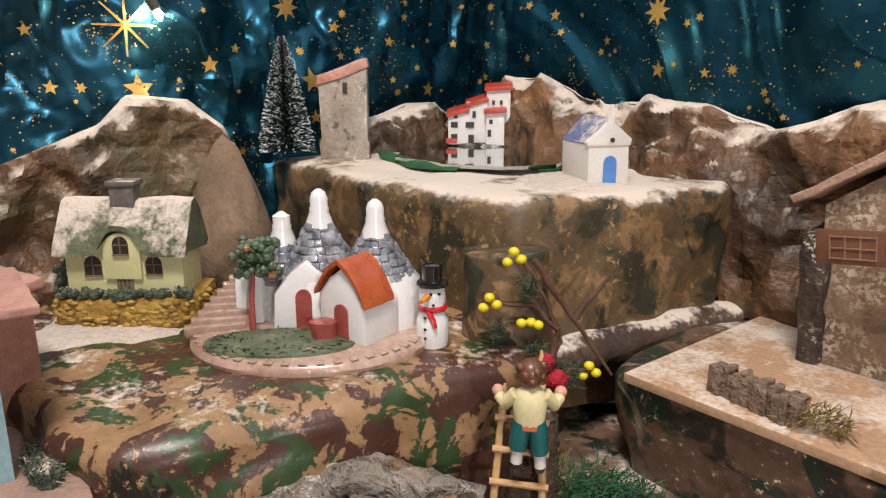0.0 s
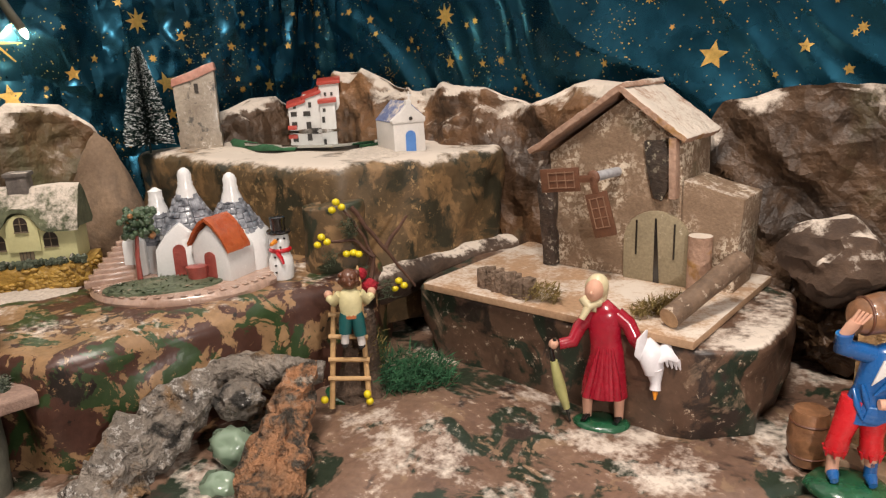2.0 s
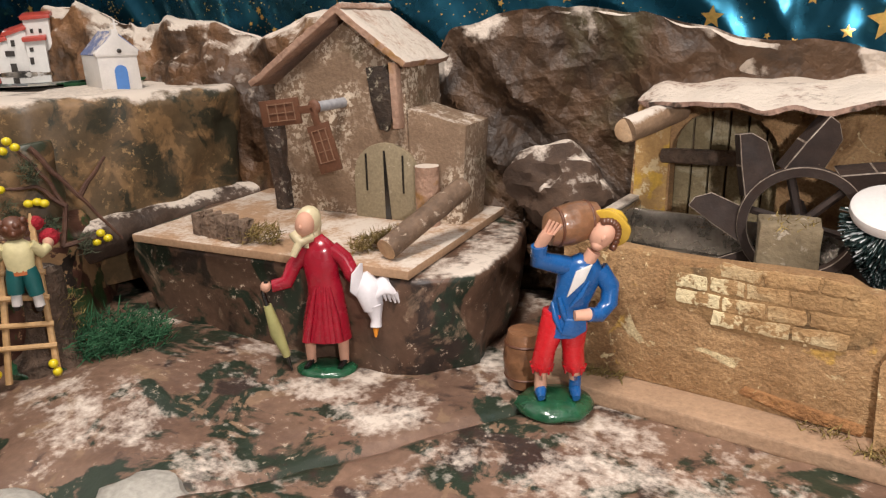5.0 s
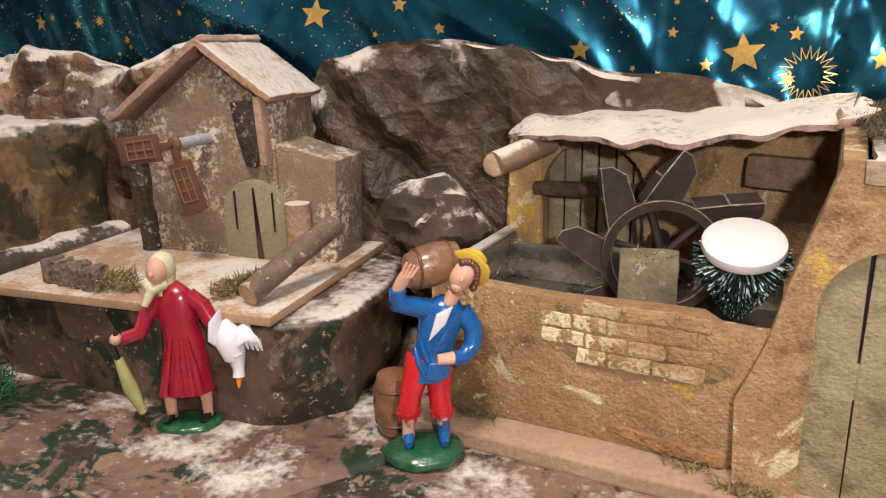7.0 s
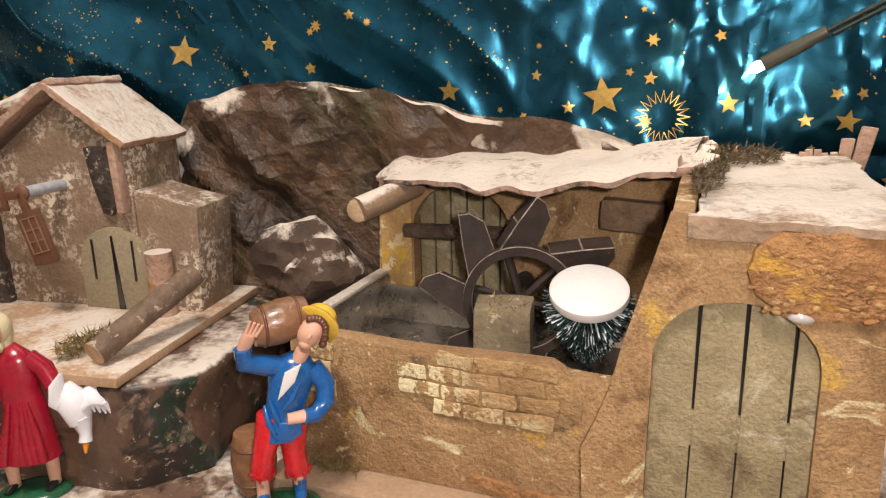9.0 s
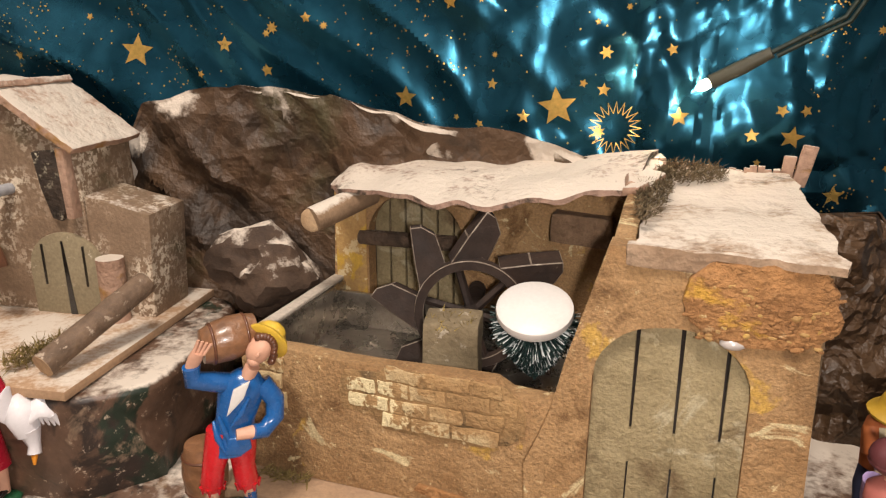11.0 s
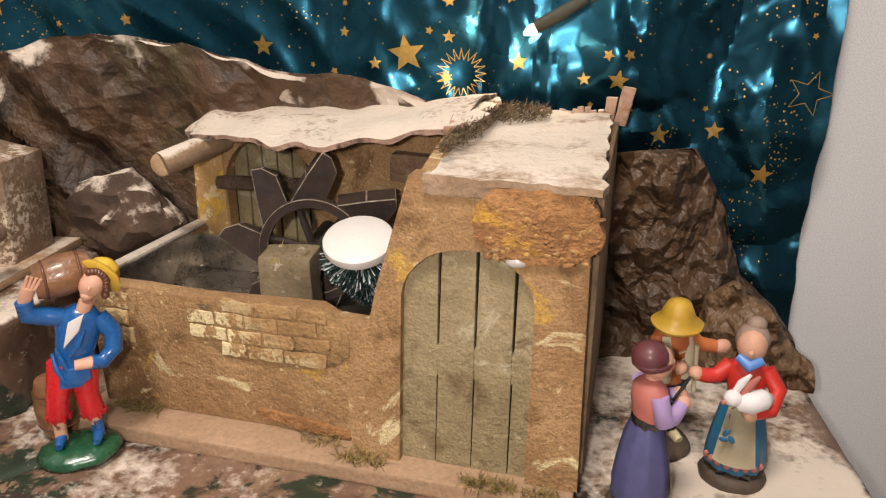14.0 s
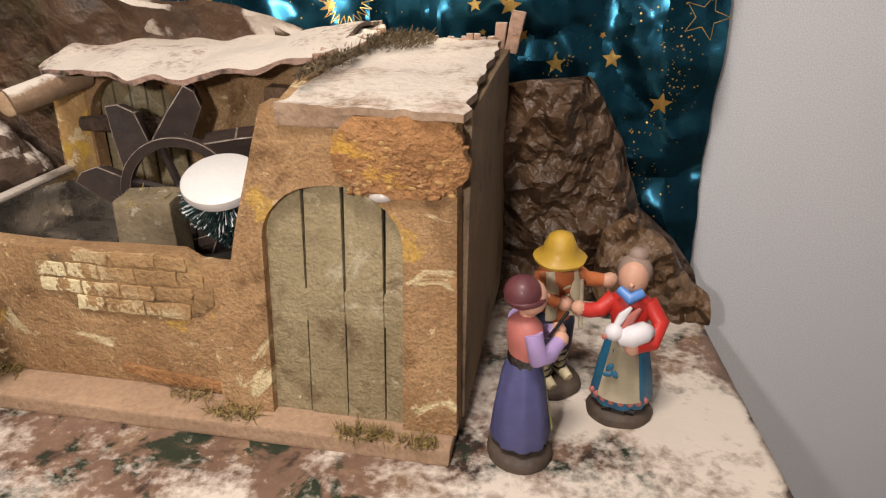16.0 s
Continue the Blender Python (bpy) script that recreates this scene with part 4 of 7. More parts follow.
# ---- the water-mill stable ----
def arch(x0, x1, z0, z1, spring, n=14):
    """Outline of an arched opening, from the lower left, clockwise."""
    cx, rx = (x0 + x1) / 2, (x1 - x0) / 2
    return [(x0, z0), (x0, spring)] + [(cx - rx * math.cos(math.pi * k / n), spring + (z1 - spring) * math.sin(math.pi * k / n)) for k in range(1, n)] + [(x1, spring), (x1, z0)]


stable = thing("water_mill_stable", 0.489, 0.447, 0.103, -7, "ochre stuccoed toy water-mill stable with snowy bark roofs", "toy stable")
bm = bmesh.new()
box(bm, 0.425, 0.285, 0.014, Matrix.Translation((-0.2105, 0.1425, 0)), bev=0.002, cuts=6, rough=0.0012)
part("base_board", bm, M_basewood, stable, "worn wooden base board")
bm = bmesh.new()
top = [(-0.41, 0.127), (-0.36, 0.127), (-0.32, 0.125), (-0.285, 0.126), (-0.24, 0.127), (-0.20, 0.127), (-0.188, 0.121), (-0.165, 0.120), (-0.15, 0.120)]
prism(bm, [(-0.41, 0.014)] + top + [(-0.15, 0.014)], 0.016, Matrix.Translation((0, 0.034, 0)), bev=0.0012, rough=0.0012)
part("low_wall", bm, M_cork, stable, "stuccoed low front wall with flaking paint")
# plaster bricks on the low wall
rngb = random.Random(11)


def brick_slab(w, h, thick):
    """A low worn brick of plaster: uneven outline, rounded face."""
    bm = bmesh.new()
    pts = []
    for x, z, n in ((-w / 2, 0, 5), (w / 2, 0, 3), (w / 2, h, 5), (-w / 2, h, 3)):
        nx, nz = {(-w / 2, 0): (w / 2, 0), (w / 2, 0): (w / 2, h), (w / 2, h): (-w / 2, h), (-w / 2, h): (-w / 2, 0)}[(x, z)]
        pts += [(x + (nx - x) * k / n + rngb.uniform(-1, 1) * 0.0008, z + (nz - z) * k / n + rngb.uniform(-1, 1) * 0.0008) for k in range(n)]
    prism(bm, pts, thick, Matrix(), bev=0.0009, rough=0.0006)
    return bm


for xa, xb, z, h in ((-0.286, -0.192, 0.1165, 0.0120), (-0.319, -0.180, 0.1035, 0.0125), (-0.319, -0.178, 0.0900, 0.0130), (-0.290, -0.186, 0.0765, 0.0130)):
    x = xa + rngb.uniform(0, 0.004)
    while x < xb - 0.012:
        w = min(rngb.uniform(0.020, 0.038), xb - x)
        bm = brick_slab(w - 0.0022, h - 0.0016, 0.004)
        bmesh.ops.transform(bm, matrix=place(x + w / 2, 0.0318 + rngb.uniform(-0.0003, 0.0007), z + rngb.uniform(-0.0008, 0.0008), 0, rngb.uniform(-3, 3), 0), verts=bm.verts)
        part("brick", bm, M_brickplaster, stable)
        x += w
for x, z in ((-0.384, 0.108), (-0.387, 0.0925), (-0.383, 0.077)):
    bm = brick_slab(0.026, 0.013, 0.004)
    bmesh.ops.transform(bm, matrix=place(x, 0.0322, z), verts=bm.verts)
    part("brick", bm, M_brickplaster, stable)
bm = bmesh.new()
prism(bm, [(-0.322, 0.086), (-0.323, 0.104), (-0.318, 0.119), (-0.29, 0.121), (-0.284, 0.1255), (-0.24, 0.1265), (-0.192, 0.1255), (-0.180, 0.117), (-0.175, 0.104), (-0.176, 0.090), (-0.187, 0.080), (-0.21, 0.074), (-0.25, 0.0725), (-0.285, 0.074), (-0.295, 0.082), (-0.308, 0.0845)], 0.003, Matrix.Translation((0, 0.0332, 0)), bev=0.0008, rough=0.0005)
part("mortar", bm, M_mortar, stable, "thin bed of ochre mortar round the bricks")
bm = bmesh.new()
prism(bm, [(-0.262, 0.026), (-0.258, 0.032), (-0.20, 0.026), (-0.176, 0.023), (-0.178, 0.015), (-0.22, 0.017)], 0.004, Matrix.Translation((0, 0.0312, 0)), bev=0.001, rough=0.0006)
part("bark_chip", bm, M_patch, stable, "flat red-brown bark chip at the foot of the wall")
# gate house front
bm = bmesh.new()
hole = arch(-0.131, -0.034, 0.014, 0.187, 0.148)
outer = [(-0.170, 0.014), (-0.174, 0.076), (-0.165, 0.098), (-0.157, 0.120), (-0.150, 0.154), (-0.127, 0.236), (0.000, 0.236), (0.004, 0.014)]
tmp = bmesh.new()
prism(tmp, outer + hole[::-1], 0.02)
bmesh.ops.bevel(tmp, geom=[e for e in tmp.edges if len(e.link_faces) == 2 and e.calc_face_angle(0) > 0.5], offset=0.0014, segments=2, affect="EDGES")
join(bm, tmp, Matrix(), 0)
crumple(bm, 0.0008, 70)
for v in bm.verts:
    v.co.y += 0.016 + v.co.z * 0.09
part("gate_wall", bm, M_cork, stable, "stuccoed gate wall with patches of yellow paint")
slits = [-0.137, -0.1045, -0.0765, -0.0485, -0.030]
for k, (a, b) in enumerate(zip(slits, slits[1:])):
    bm = bmesh.new()
    prism(bm, [(a + 0.0003, 0.0), (a + 0.0006, 0.07), (a + 0.0014, 0.18), (b - 0.0014, 0.18), (b - 0.0006, 0.07), (b - 0.0003, 0.0)], 0.006, place(0, 0.0240 + (0.0012 if k == 0 else 0.0004 * (k % 2)), 0.012, -5), bev=0.0005, rough=0.0003)
    part("door_plank", bm, M_plank, stable, "weathered olive door plank")
bm = bmesh.new()
box(bm, 0.100, 0.005, 0.024, place(-0.083, 0.0345, 0.086, -5), bev=0.0006, cuts=3, rough=0.0004)
part("door_rail", bm, M_plank, stable, "olive board that closes the slits halfway up")
# Black sheet added behind the planks; its colour stands for shade in the slits.
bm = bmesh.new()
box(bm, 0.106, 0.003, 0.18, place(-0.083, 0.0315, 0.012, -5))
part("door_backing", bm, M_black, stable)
bm = bmesh.new()
patch = [(-0.080, 0.207), (-0.076, 0.222), (-0.064, 0.2335), (-0.03, 0.2345), (-0.004, 0.233), (0.005, 0.222), (0.004, 0.216), (0.010, 0.206), (0.008, 0.197), (0.000, 0.190), (-0.02, 0.183), (-0.04, 0.181), (-0.062, 0.186), (-0.074, 0.194)]
prism(bm, patch, 0.012, Matrix.Translation((0, 0.0285, 0)), bev=0.002, rough=0.0012)
part("plaster_patch", bm, M_patch, stable, "raised orange and ochre plaster patch over the door")
bm = bmesh.new()
for k in range(520):
    x, z = rngb.uniform(-0.077, 0.006), rngb.uniform(0.184, 0.232)
    if x < -0.068 and not 0.198 < z < 0.222 or x > 0.0 and not 0.193 < z < 0.22:
        continue
    ball(bm, (0, 0, 0), (rngb.uniform(0.0014, 0.0042), 0.0014, rngb.uniform(0.001, 0.0022)), 0 if rngb.random() < 0.88 else 1, 6, place(x, 0.0296 + rngb.uniform(-0.0007, 0.0005), z, 0, rngb.uniform(-25, 25), 0))
part("patch_crust", bm, [M_patch, M_yellow], stable, "crumbly crust of orange and yellow grains")
bm = bmesh.new()
ball(bm, (-0.048, 0.031, 0.182), (0.008, 0.004, 0.004), 0, 10)
part("glue_blob", bm, paint("clear_grey_glue", (0.5, 0.45, 0.42), 0.1, 0.8), stable)
# right side, back corner and inner walls
bm = bmesh.new()
prism(bm, [(0.038, 0.014), (0.047, 0.12), (0.058, 0.232), (0.16, 0.236), (0.277, 0.240), (0.277, 0.014)], 0.012, Matrix.Translation((0.006, 0, 0)) @ rot(0, 0, 90), bev=0.0015, rough=0.0008)
part("side_wall", bm, M_fibre, stable, "plain fibreboard side wall")
bm = bmesh.new()
box(bm, 0.11, 0.012, 0.222, Matrix.Translation((-0.062, 0.268, 0.014)), bev=0.0015)
part("back_wall", bm, M_fibre, stable)
bm = bmesh.new()
prism(bm, [(0.045, 0.12), (0.055, 0.230), (0.12, 0.246), (0.27, 0.254), (0.27, 0.12)], 0.014, Matrix.Translation((-0.113, 0, 0)) @ rot(0, 0, 90), bev=0.0015, rough=0.001)
part("inner_wall", bm, M_cork, stable, "brown inner wall beside the wheel")
bm = bmesh.new()
prism(bm, [(0.048, 0.014), (0.048, 0.14), (0.27, 0.14), (0.27, 0.014)], 0.014, Matrix.Translation((-0.1145, 0, 0)) @ rot(0, 0, 90), bev=0.0015)
part("inner_wall_base", bm, M_cork, stable)
# snowy roof of the gate house, a slab of bark
bm = bmesh.new()
n, mrow = 26, 22
tops, bots = [], []
for i in range(n + 1):
    s = i / n
    rt, rb = [], []
    for j in range(mrow + 1):
        v = j / mrow
        xl, xr = -0.112 + 0.006 * v + 0.005 * noise.noise((0, v * 9, 3)), 0.006 - 0.008 * v + 0.006 * noise.noise((5, v * 14, 0)) + 0.004 * noise.noise((5, v * 50, 0))
        y = 0.036 - 0.012 * s + 0.004 * noise.noise((s * 8, 0, 1)) + 0.001 * noise.noise((s * 30, 0, 1)) + v * (0.246 + 0.012 * noise.noise((s * 22, 3, 4)))
        x = xl + (xr - xl) * s
        z = 0.2415 + 0.006 * v + 0.0008 * noise.noise((s * 24, v * 30, 2)) + 0.0030 * noise.noise((s * 5, v * 5, 8)) - 0.003 * max(0.0, 1 - v * 9)
        rt.append(bm.verts.new((x, y, z)))
        rb.append(bm.verts.new((x, y, z - 0.005)))
    tops.append(rt)
    bots.append(rb)
for i in range(n):
    for j in range(mrow):
        bm.faces.new((tops[i][j], tops[i + 1][j], tops[i + 1][j + 1], tops[i][j + 1]))
        bm.faces.new((bots[i][j], bots[i][j + 1], bots[i + 1][j + 1], bots[i + 1][j]))
for i in range(n):
    bm.faces.new((tops[i][0], bots[i][0], bots[i + 1][0], tops[i + 1][0]))
    bm.faces.new((tops[i][mrow], tops[i + 1][mrow], bots[i + 1][mrow], bots[i][mrow]))
for j in range(mrow):
    bm.faces.new((tops[0][j], tops[0][j + 1], bots[0][j + 1], bots[0][j]))
    bm.faces.new((tops[n][j], bots[n][j], bots[n][j + 1], tops[n][j + 1]))
part("gate_roof", bm, M_gateroof, stable, "snow-covered cork roof slab")
for x, w, h, ry in ((-0.005, 0.010, 0.026, 4), (0.006, 0.012, 0.036, 9), (-0.012, 0.006, 0.014, -3)):
    bm = bmesh.new()
    box(bm, w, 0.008, h, place(x, 0.279, 0.236, 0, ry, 0), bev=0.0012, cuts=2, rough=0.0018)
    part("splinter", bm, M_roofboard, stable, "split bark splinter")
bm = bmesh.new()
for k in range(16):
    x = -0.105 + k * 0.0062
    box(bm, 0.006, 0.004, 0.006 + 0.006 * rngb.random(), place(x, 0.2795, 0.240, 0, rngb.uniform(-12, 12), 0), bev=0.0008)
part("roof_edge", bm, M_roofboard, stable, "ragged back edge of the roof")
bm = bmesh.new()
tufts(bm, 1500, (0.012, 0.11, 0.004), 0.0065, 0.0005, 0, 3, Matrix.Translation((-0.108, 0.165, 0.248)))
tufts(bm, 1500, (0.036, 0.045, 0.006), 0.007, 0.0005, 0, 4, Matrix.Translation((-0.090, 0.235, 0.248)))
for k in range(7):
    box(bm, rngb.uniform(0.014, 0.024), rngb.uniform(0.016, 0.030), 0.008, place(-0.119 + rngb.uniform(-0.004, 0.006), 0.15 + k * 0.020, 0.246 + 0.0006 * k, rngb.uniform(-12, 12), rngb.uniform(-14, 14), rngb.uniform(-40, 40)), 1, 0.0022, 2, 0.0030)
part("roof_moss", bm, [M_roofmoss, M_roofboard], stable, "dry moss along the roof edge")
for k, (x, y, n2, sp) in enumerate([(-0.060, 0.006, 260, 0.022), (-0.375, 0.028, 240, 0.024), (-0.160, 0.010, 160, 0.02), (-0.02, 0.004, 120, 0.015), (-0.20, 0.025, 80, 0.02)]):
    bm = bmesh.new()
    tufts(bm, n2, (sp, 0.006, 0.006), 0.010, 0.0006, 0, 40 + k, Matrix.Translation((x, y, 0.012)))
    part("wall_moss", bm, M_moss, stable, "dry moss at the foot of the wall")
for x, w, z, h in ((-0.089, 0.053, 0.2240, 0.0145), (-0.030, 0.060, 0.2310, 0.0085)):
    bm = bmesh.new()
    box(bm, w, 0.012, h, place(x, 0.0385, z, -4, 0.6, 0), bev=0.0014, cuts=4, rough=0.0010)
    part("rim_brick", bm, M_gateroof, stable, "dusty plaster brick under the roof edge")
# house at the back with its arched gate
bm = bmesh.new()
hole = arch(-0.377, -0.279, 0.10, 0.219, 0.176)
loop = [(-0.417, 0.10), (-0.412, 0.222), (-0.385, 0.232), (-0.30, 0.236), (-0.20, 0.244), (-0.115, 0.252), (-0.115, 0.10)] + hole[::-1]
prism(bm, loop, 0.016, Matrix.Translation((0, 0.205, 0)), rough=0.001)
part("house_wall", bm, M_cork, stable, "stuccoed house wall with an arched gate")
bm = bmesh.new()
box(bm, 0.034, 0.018, 0.118, Matrix.Translation((-0.3955, 0.2125, 0.100)), bev=0.002, rough=0.0008)
part("gate_pillar", bm, M_yellow, stable, "yellow-washed gate pillar")
for k in range(6):
    bm = bmesh.new()
    box(bm, 0.0150, 0.005, 0.118, Matrix.Translation((-0.370 + k * 0.0168, 0.226, 0.10)), bev=0.0012)
    part("gate_plank", bm, M_plank, stable, "grey-green gate plank")
bm = bmesh.new()
tube(bm, [(-0.385, 0.205, 0.172), (-0.285, 0.200, 0.176)], 0.0075, 0, 10)
part("gate_bar", bm, M_bark, stable, "dark round bar across the gate")
bm = bmesh.new()
box(bm, 0.33, 0.10, 0.09, Matrix.Translation((-0.25, 0.24, 0.012)), bev=0.002)
part("house_base", bm, M_cork, stable)
bm = bmesh.new()
front = [(-0.408, 0.190, 0.229), (-0.385, 0.168, 0.230), (-0.33, 0.158, 0.234), (-0.285, 0.138, 0.233), (-0.250, 0.134, 0.233), (-0.20, 0.142, 0.240), (-0.150, 0.155, 0.248), (-0.124, 0.165, 0.251)]
pts = spaced(front, 0.006)
tops, bots = [], []
for i, p in enumerate(pts):
    rt, rb = [], []
    for j in range(13):
        v = j / 12
        q = p + Vector((0.01 * v, (0.285 - p.y) * v, 0.010 * math.sin(v * 1.7) + 0.006 * math.sin(v * 3.1) * (0.6 + noise.noise((i * 0.15, v * 3, 0)))))
        q.y += (0.008 * noise.noise((i * 0.17, 2, 0)) + 0.001 * noise.noise((i * 0.77, 5, 0))) * (1 - v)
        q.z -= 0.005 * (1 - v) ** 4 * (0.6 + 0.8 * noise.noise((i * 0.21, 7, 0)))
        q.z += 0.0015 * noise.noise((i * 0.25, v * 4, 4))
        rt.append(bm.verts.new(q))
        rb.append(bm.verts.new(q - Vector((0, 0, 0.0042 + 0.0025 * noise.noise((i * 0.4, v * 3, 9))))))
    tops.append(rt)
    bots.append(rb)
for i in range(len(pts) - 1):
    for j in range(12):
        bm.faces.new((tops[i][j], tops[i + 1][j], tops[i + 1][j + 1], tops[i][j + 1]))
        bm.faces.new((bots[i][j], bots[i][j + 1], bots[i + 1][j + 1], bots[i + 1][j]))
    bm.faces.new((tops[i][0], bots[i][0], bots[i + 1][0], tops[i + 1][0]))
for k in (0, -1):
    for j in range(12):
        bm.faces.new((tops[k][j], tops[k][j + 1], bots[k][j + 1], bots[k][j]))
part("house_roof", bm, surface("snowy_bark_roof", [((0.26, 0.15, 0.11), (0.42, 0.28, 0.21), 30), ((0.07, 0.045, 0.03), 40, 0.56, 0.03, 0.3)], 0.85, 0, 0.7, 240, snow=(0.52, 15, 0.62), coarse=60), stable, "wavy bark roof under snow", sharp=1.0)
bm = bmesh.new()
tube(bm, [(-0.398, 0.135, 0.205), (-0.385, 0.16, 0.211), (-0.370, 0.20, 0.219)], 0.0118, 0, 14)
ball(bm, (-0.3985, 0.134, 0.2048), (0.0108, 0.0015, 0.0108), 1, 12)
part("beam", bm, [surface("pale_branch", [((0.2, 0.12, 0.07), (0.34, 0.22, 0.13), 40)], 0.8, 0, 0.6, 240, snow=(0.4, 40, 0.4)), M_cutwood], stable, "sawn round roof beam")
bm = bmesh.new()
box(bm, 0.052, 0.018, 0.026, place(-0.168, 0.196, 0.189, 0, 3, 0), bev=0.0016, cuts=3, rough=0.0012)
part("beam_stub", bm, M_stub, stable, "rough square beam stub")
# tray of water behind the low wall
bm = bmesh.new()
for sx, sy, h, x, y in ((0.004, 0.165, 0.040, -0.405, 0.125), (0.25, 0.004, 0.036, -0.28, 0.188)):
    bm = bmesh.new()
    box(bm, sx, sy, h, Matrix.Translation((x, y, 0.084)), bev=0.001)
    part("tray_side", bm, M_tray, stable, "grey metal tray side")
bm = bmesh.new()
box(bm, 0.25, 0.14, 0.004, Matrix.Translation((-0.28, 0.122, 0.080)), bev=0.001)
part("tray_floor", bm, M_tray, stable, "grey metal tray used as the mill pond")
bm = bmesh.new()
box(bm, 0.010, 0.165, 0.003, Matrix.Translation((-0.409, 0.125, 0.1225)), bev=0.001)
part("tray_rim", bm, M_tray, stable)
bm = bmesh.new()
box(bm, 0.012, 0.165, 0.004, Matrix.Translation((-0.411, 0.125, 0.1257)), bev=0.0015, cuts=3, rough=0.001)
part("tray_snow", bm, M_snow, stable, "snow on the tray rim")
# the wheel
hub = Vector((-0.246, 0.128, 0.139))
wm = Matrix.Translation(hub) @ rot(0, 0, 12)
bm = bmesh.new()
R = 0.046
ring = [[bm.verts.new(wm @ Vector((r * math.cos(2 * math.pi * k / 56), y, r * math.sin(2 * math.pi * k / 56)))) for r, y in ((R - 0.0056, -0.007), (R + 0.0014, -0.007), (R + 0.0020, -0.006), (R + 0.0020, 0.003), (R - 0.0062, 0.003), (R - 0.0062, -0.006))] for k in range(56)]
for k in range(56):
    for j in range(6):
        bm.faces.new((ring[k][j], ring[(k + 1) % 56][j], ring[(k + 1) % 56][(j + 1) % 6], ring[k][(j + 1) % 6])).material_index = 1 if j in (1, 5) else 0
part("wheel_rim", bm, [M_darkwood, M_wornedge], stable, "dark wooden wheel rim")
for k in range(6):
    a = math.radians(46 + 60 * k)
    bm = bmesh.new()
    tube(bm, [(0.006 * math.cos(a), 0, 0.006 * math.sin(a)), (R * math.cos(a), 0, R * math.sin(a))], 0.0036, 0, 6, wm)
    part("spoke", bm, M_darkwood, stable)
bm = bmesh.new()
tube(bm, [(0, -0.02, 0), (0, 0.06, 0)], 0.008, 0, 12, wm)
part("axle", bm, M_darkwood, stable)
for deg in (36, 86, 130, 178, 226, 275, 325):
    bm = bmesh.new()
    prism(bm, [(-0.021, -0.001), (-0.008, 0.022), (0.006, 0.044), (0.014, 0.039), (0.019, 0.026), (0.009, -0.001)], 0.022, wm @ rot(0, 90 - deg, 0) @ Matrix.Translation((0, 0.001, R - 0.002)) @ rot(0, 0, 14), bev=0.0008, edge=1)
    part("paddle", bm, [M_darkwood, M_wornedge], stable, "dark bucket-shaped wheel paddle with worn edges")
bm = bmesh.new()
box(bm, 0.044, 0.036, 0.060, place(-0.2475, 0.085, 0.092, 0, 0, 12), bev=0.002, cuts=3, rough=0.0015)
tufts(bm, 160, (0.02, 0.018, 0.002), 0.008, 0.0005, 1, 9, Matrix.Translation((-0.2475, 0.08, 0.149)))
part("axle_block", bm, [surface("mossy_block", [((0.13, 0.095, 0.05), (0.26, 0.20, 0.12), 30)], 0.85, 0, 0.7, 280, spots=((0.4, 0.34, 0.26), 90, 0.6)), M_moss], stable, "mossy square support block")

# ---- the windmill ----
mill = thing("windmill", -0.153, 0.605, 0.205, 2, "brown stuccoed toy windmill with snowy gable roof", "toy windmill")
bm = bmesh.new()
box(bm, 0.321, 0.235, 0.008, Matrix.Translation((-0.042, -0.025, -0.008)), bev=0.001)
part("mill_board", bm, M_board, mill, "pale wooden board dusted with snow")
bm = bmesh.new()
prism(bm, [(-0.110, 0.0), (-0.116, 0.07), (-0.121, 0.138), (-0.021, 0.207), (0.043, 0.165), (0.046, 0.0)], 0.082, Matrix.Translation((0, 0.006, 0)), bev=0.002, rough=0.0012)
part("mill_body", bm, M_mill, mill, "brown stucco body with pale flecks")
bm = bmesh.new()
prism(bm, [(0.0445, 0.0), (0.044, 0.118), (0.075, 0.110), (0.109, 0.103), (0.103, 0.0)], 0.062, Matrix.Translation((0, 0.0070, 0)), bev=0.002, rough=0.001)
part("annex", bm, M_mill, mill, "lower annex with snowy top")
for s, (xa, za, xb, zb) in enumerate([(-0.140, 0.138, -0.018, 0.217), (0.052, 0.163, -0.025, 0.218)]):
    bm = bmesh.new()
    a, b = Vector((xa, 0, za)), Vector((xb, 0, zb))
    L = (b - a).length
    ang = math.degrees(math.atan2(b.z - a.z, b.x - a.x))
    mm = Matrix.Translation((a.x, -0.009, a.z)) @ rot(0, -ang, 0)
    tmp = bmesh.new()
    box(tmp, L, 0.106, 0.007, Matrix.Translation((L / 2, 0.053, -0.001)), bev=0.0010, cuts=15, rough=0.0014)
    crumple(tmp, 0.0012, 120, 2.0)
    join(bm, tmp, mm, 0)
    part("roof_slab", bm, M_roofboard, mill, "pinkish cork roof slab covered with snow")
bm = bmesh.new()
prism(bm, arch(-0.020, 0.058, 0.0, 0.082, 0.045), 0.006, Matrix.Translation((0, 0.001, 0)), bev=0.001, rough=0.0005)
part("mill_door", bm, M_millplank, mill, "pale arched plank door")
bm = bmesh.new()
for x, z0, z1 in ((-0.004, 0.03, 0.070), (0.040, 0.03, 0.070)):
    box(bm, 0.0016, 0.002, z1 - z0, Matrix.Translation((x, 0.0003, z0)))
prism(bm, [(0.017, 0.074), (0.019, 0.074), (0.024, 0.0), (0.017, 0.0)], 0.002, Matrix.Translation((0, 0.0002, 0)))
part("door_slit", bm, M_black, mill)
bm = bmesh.new()
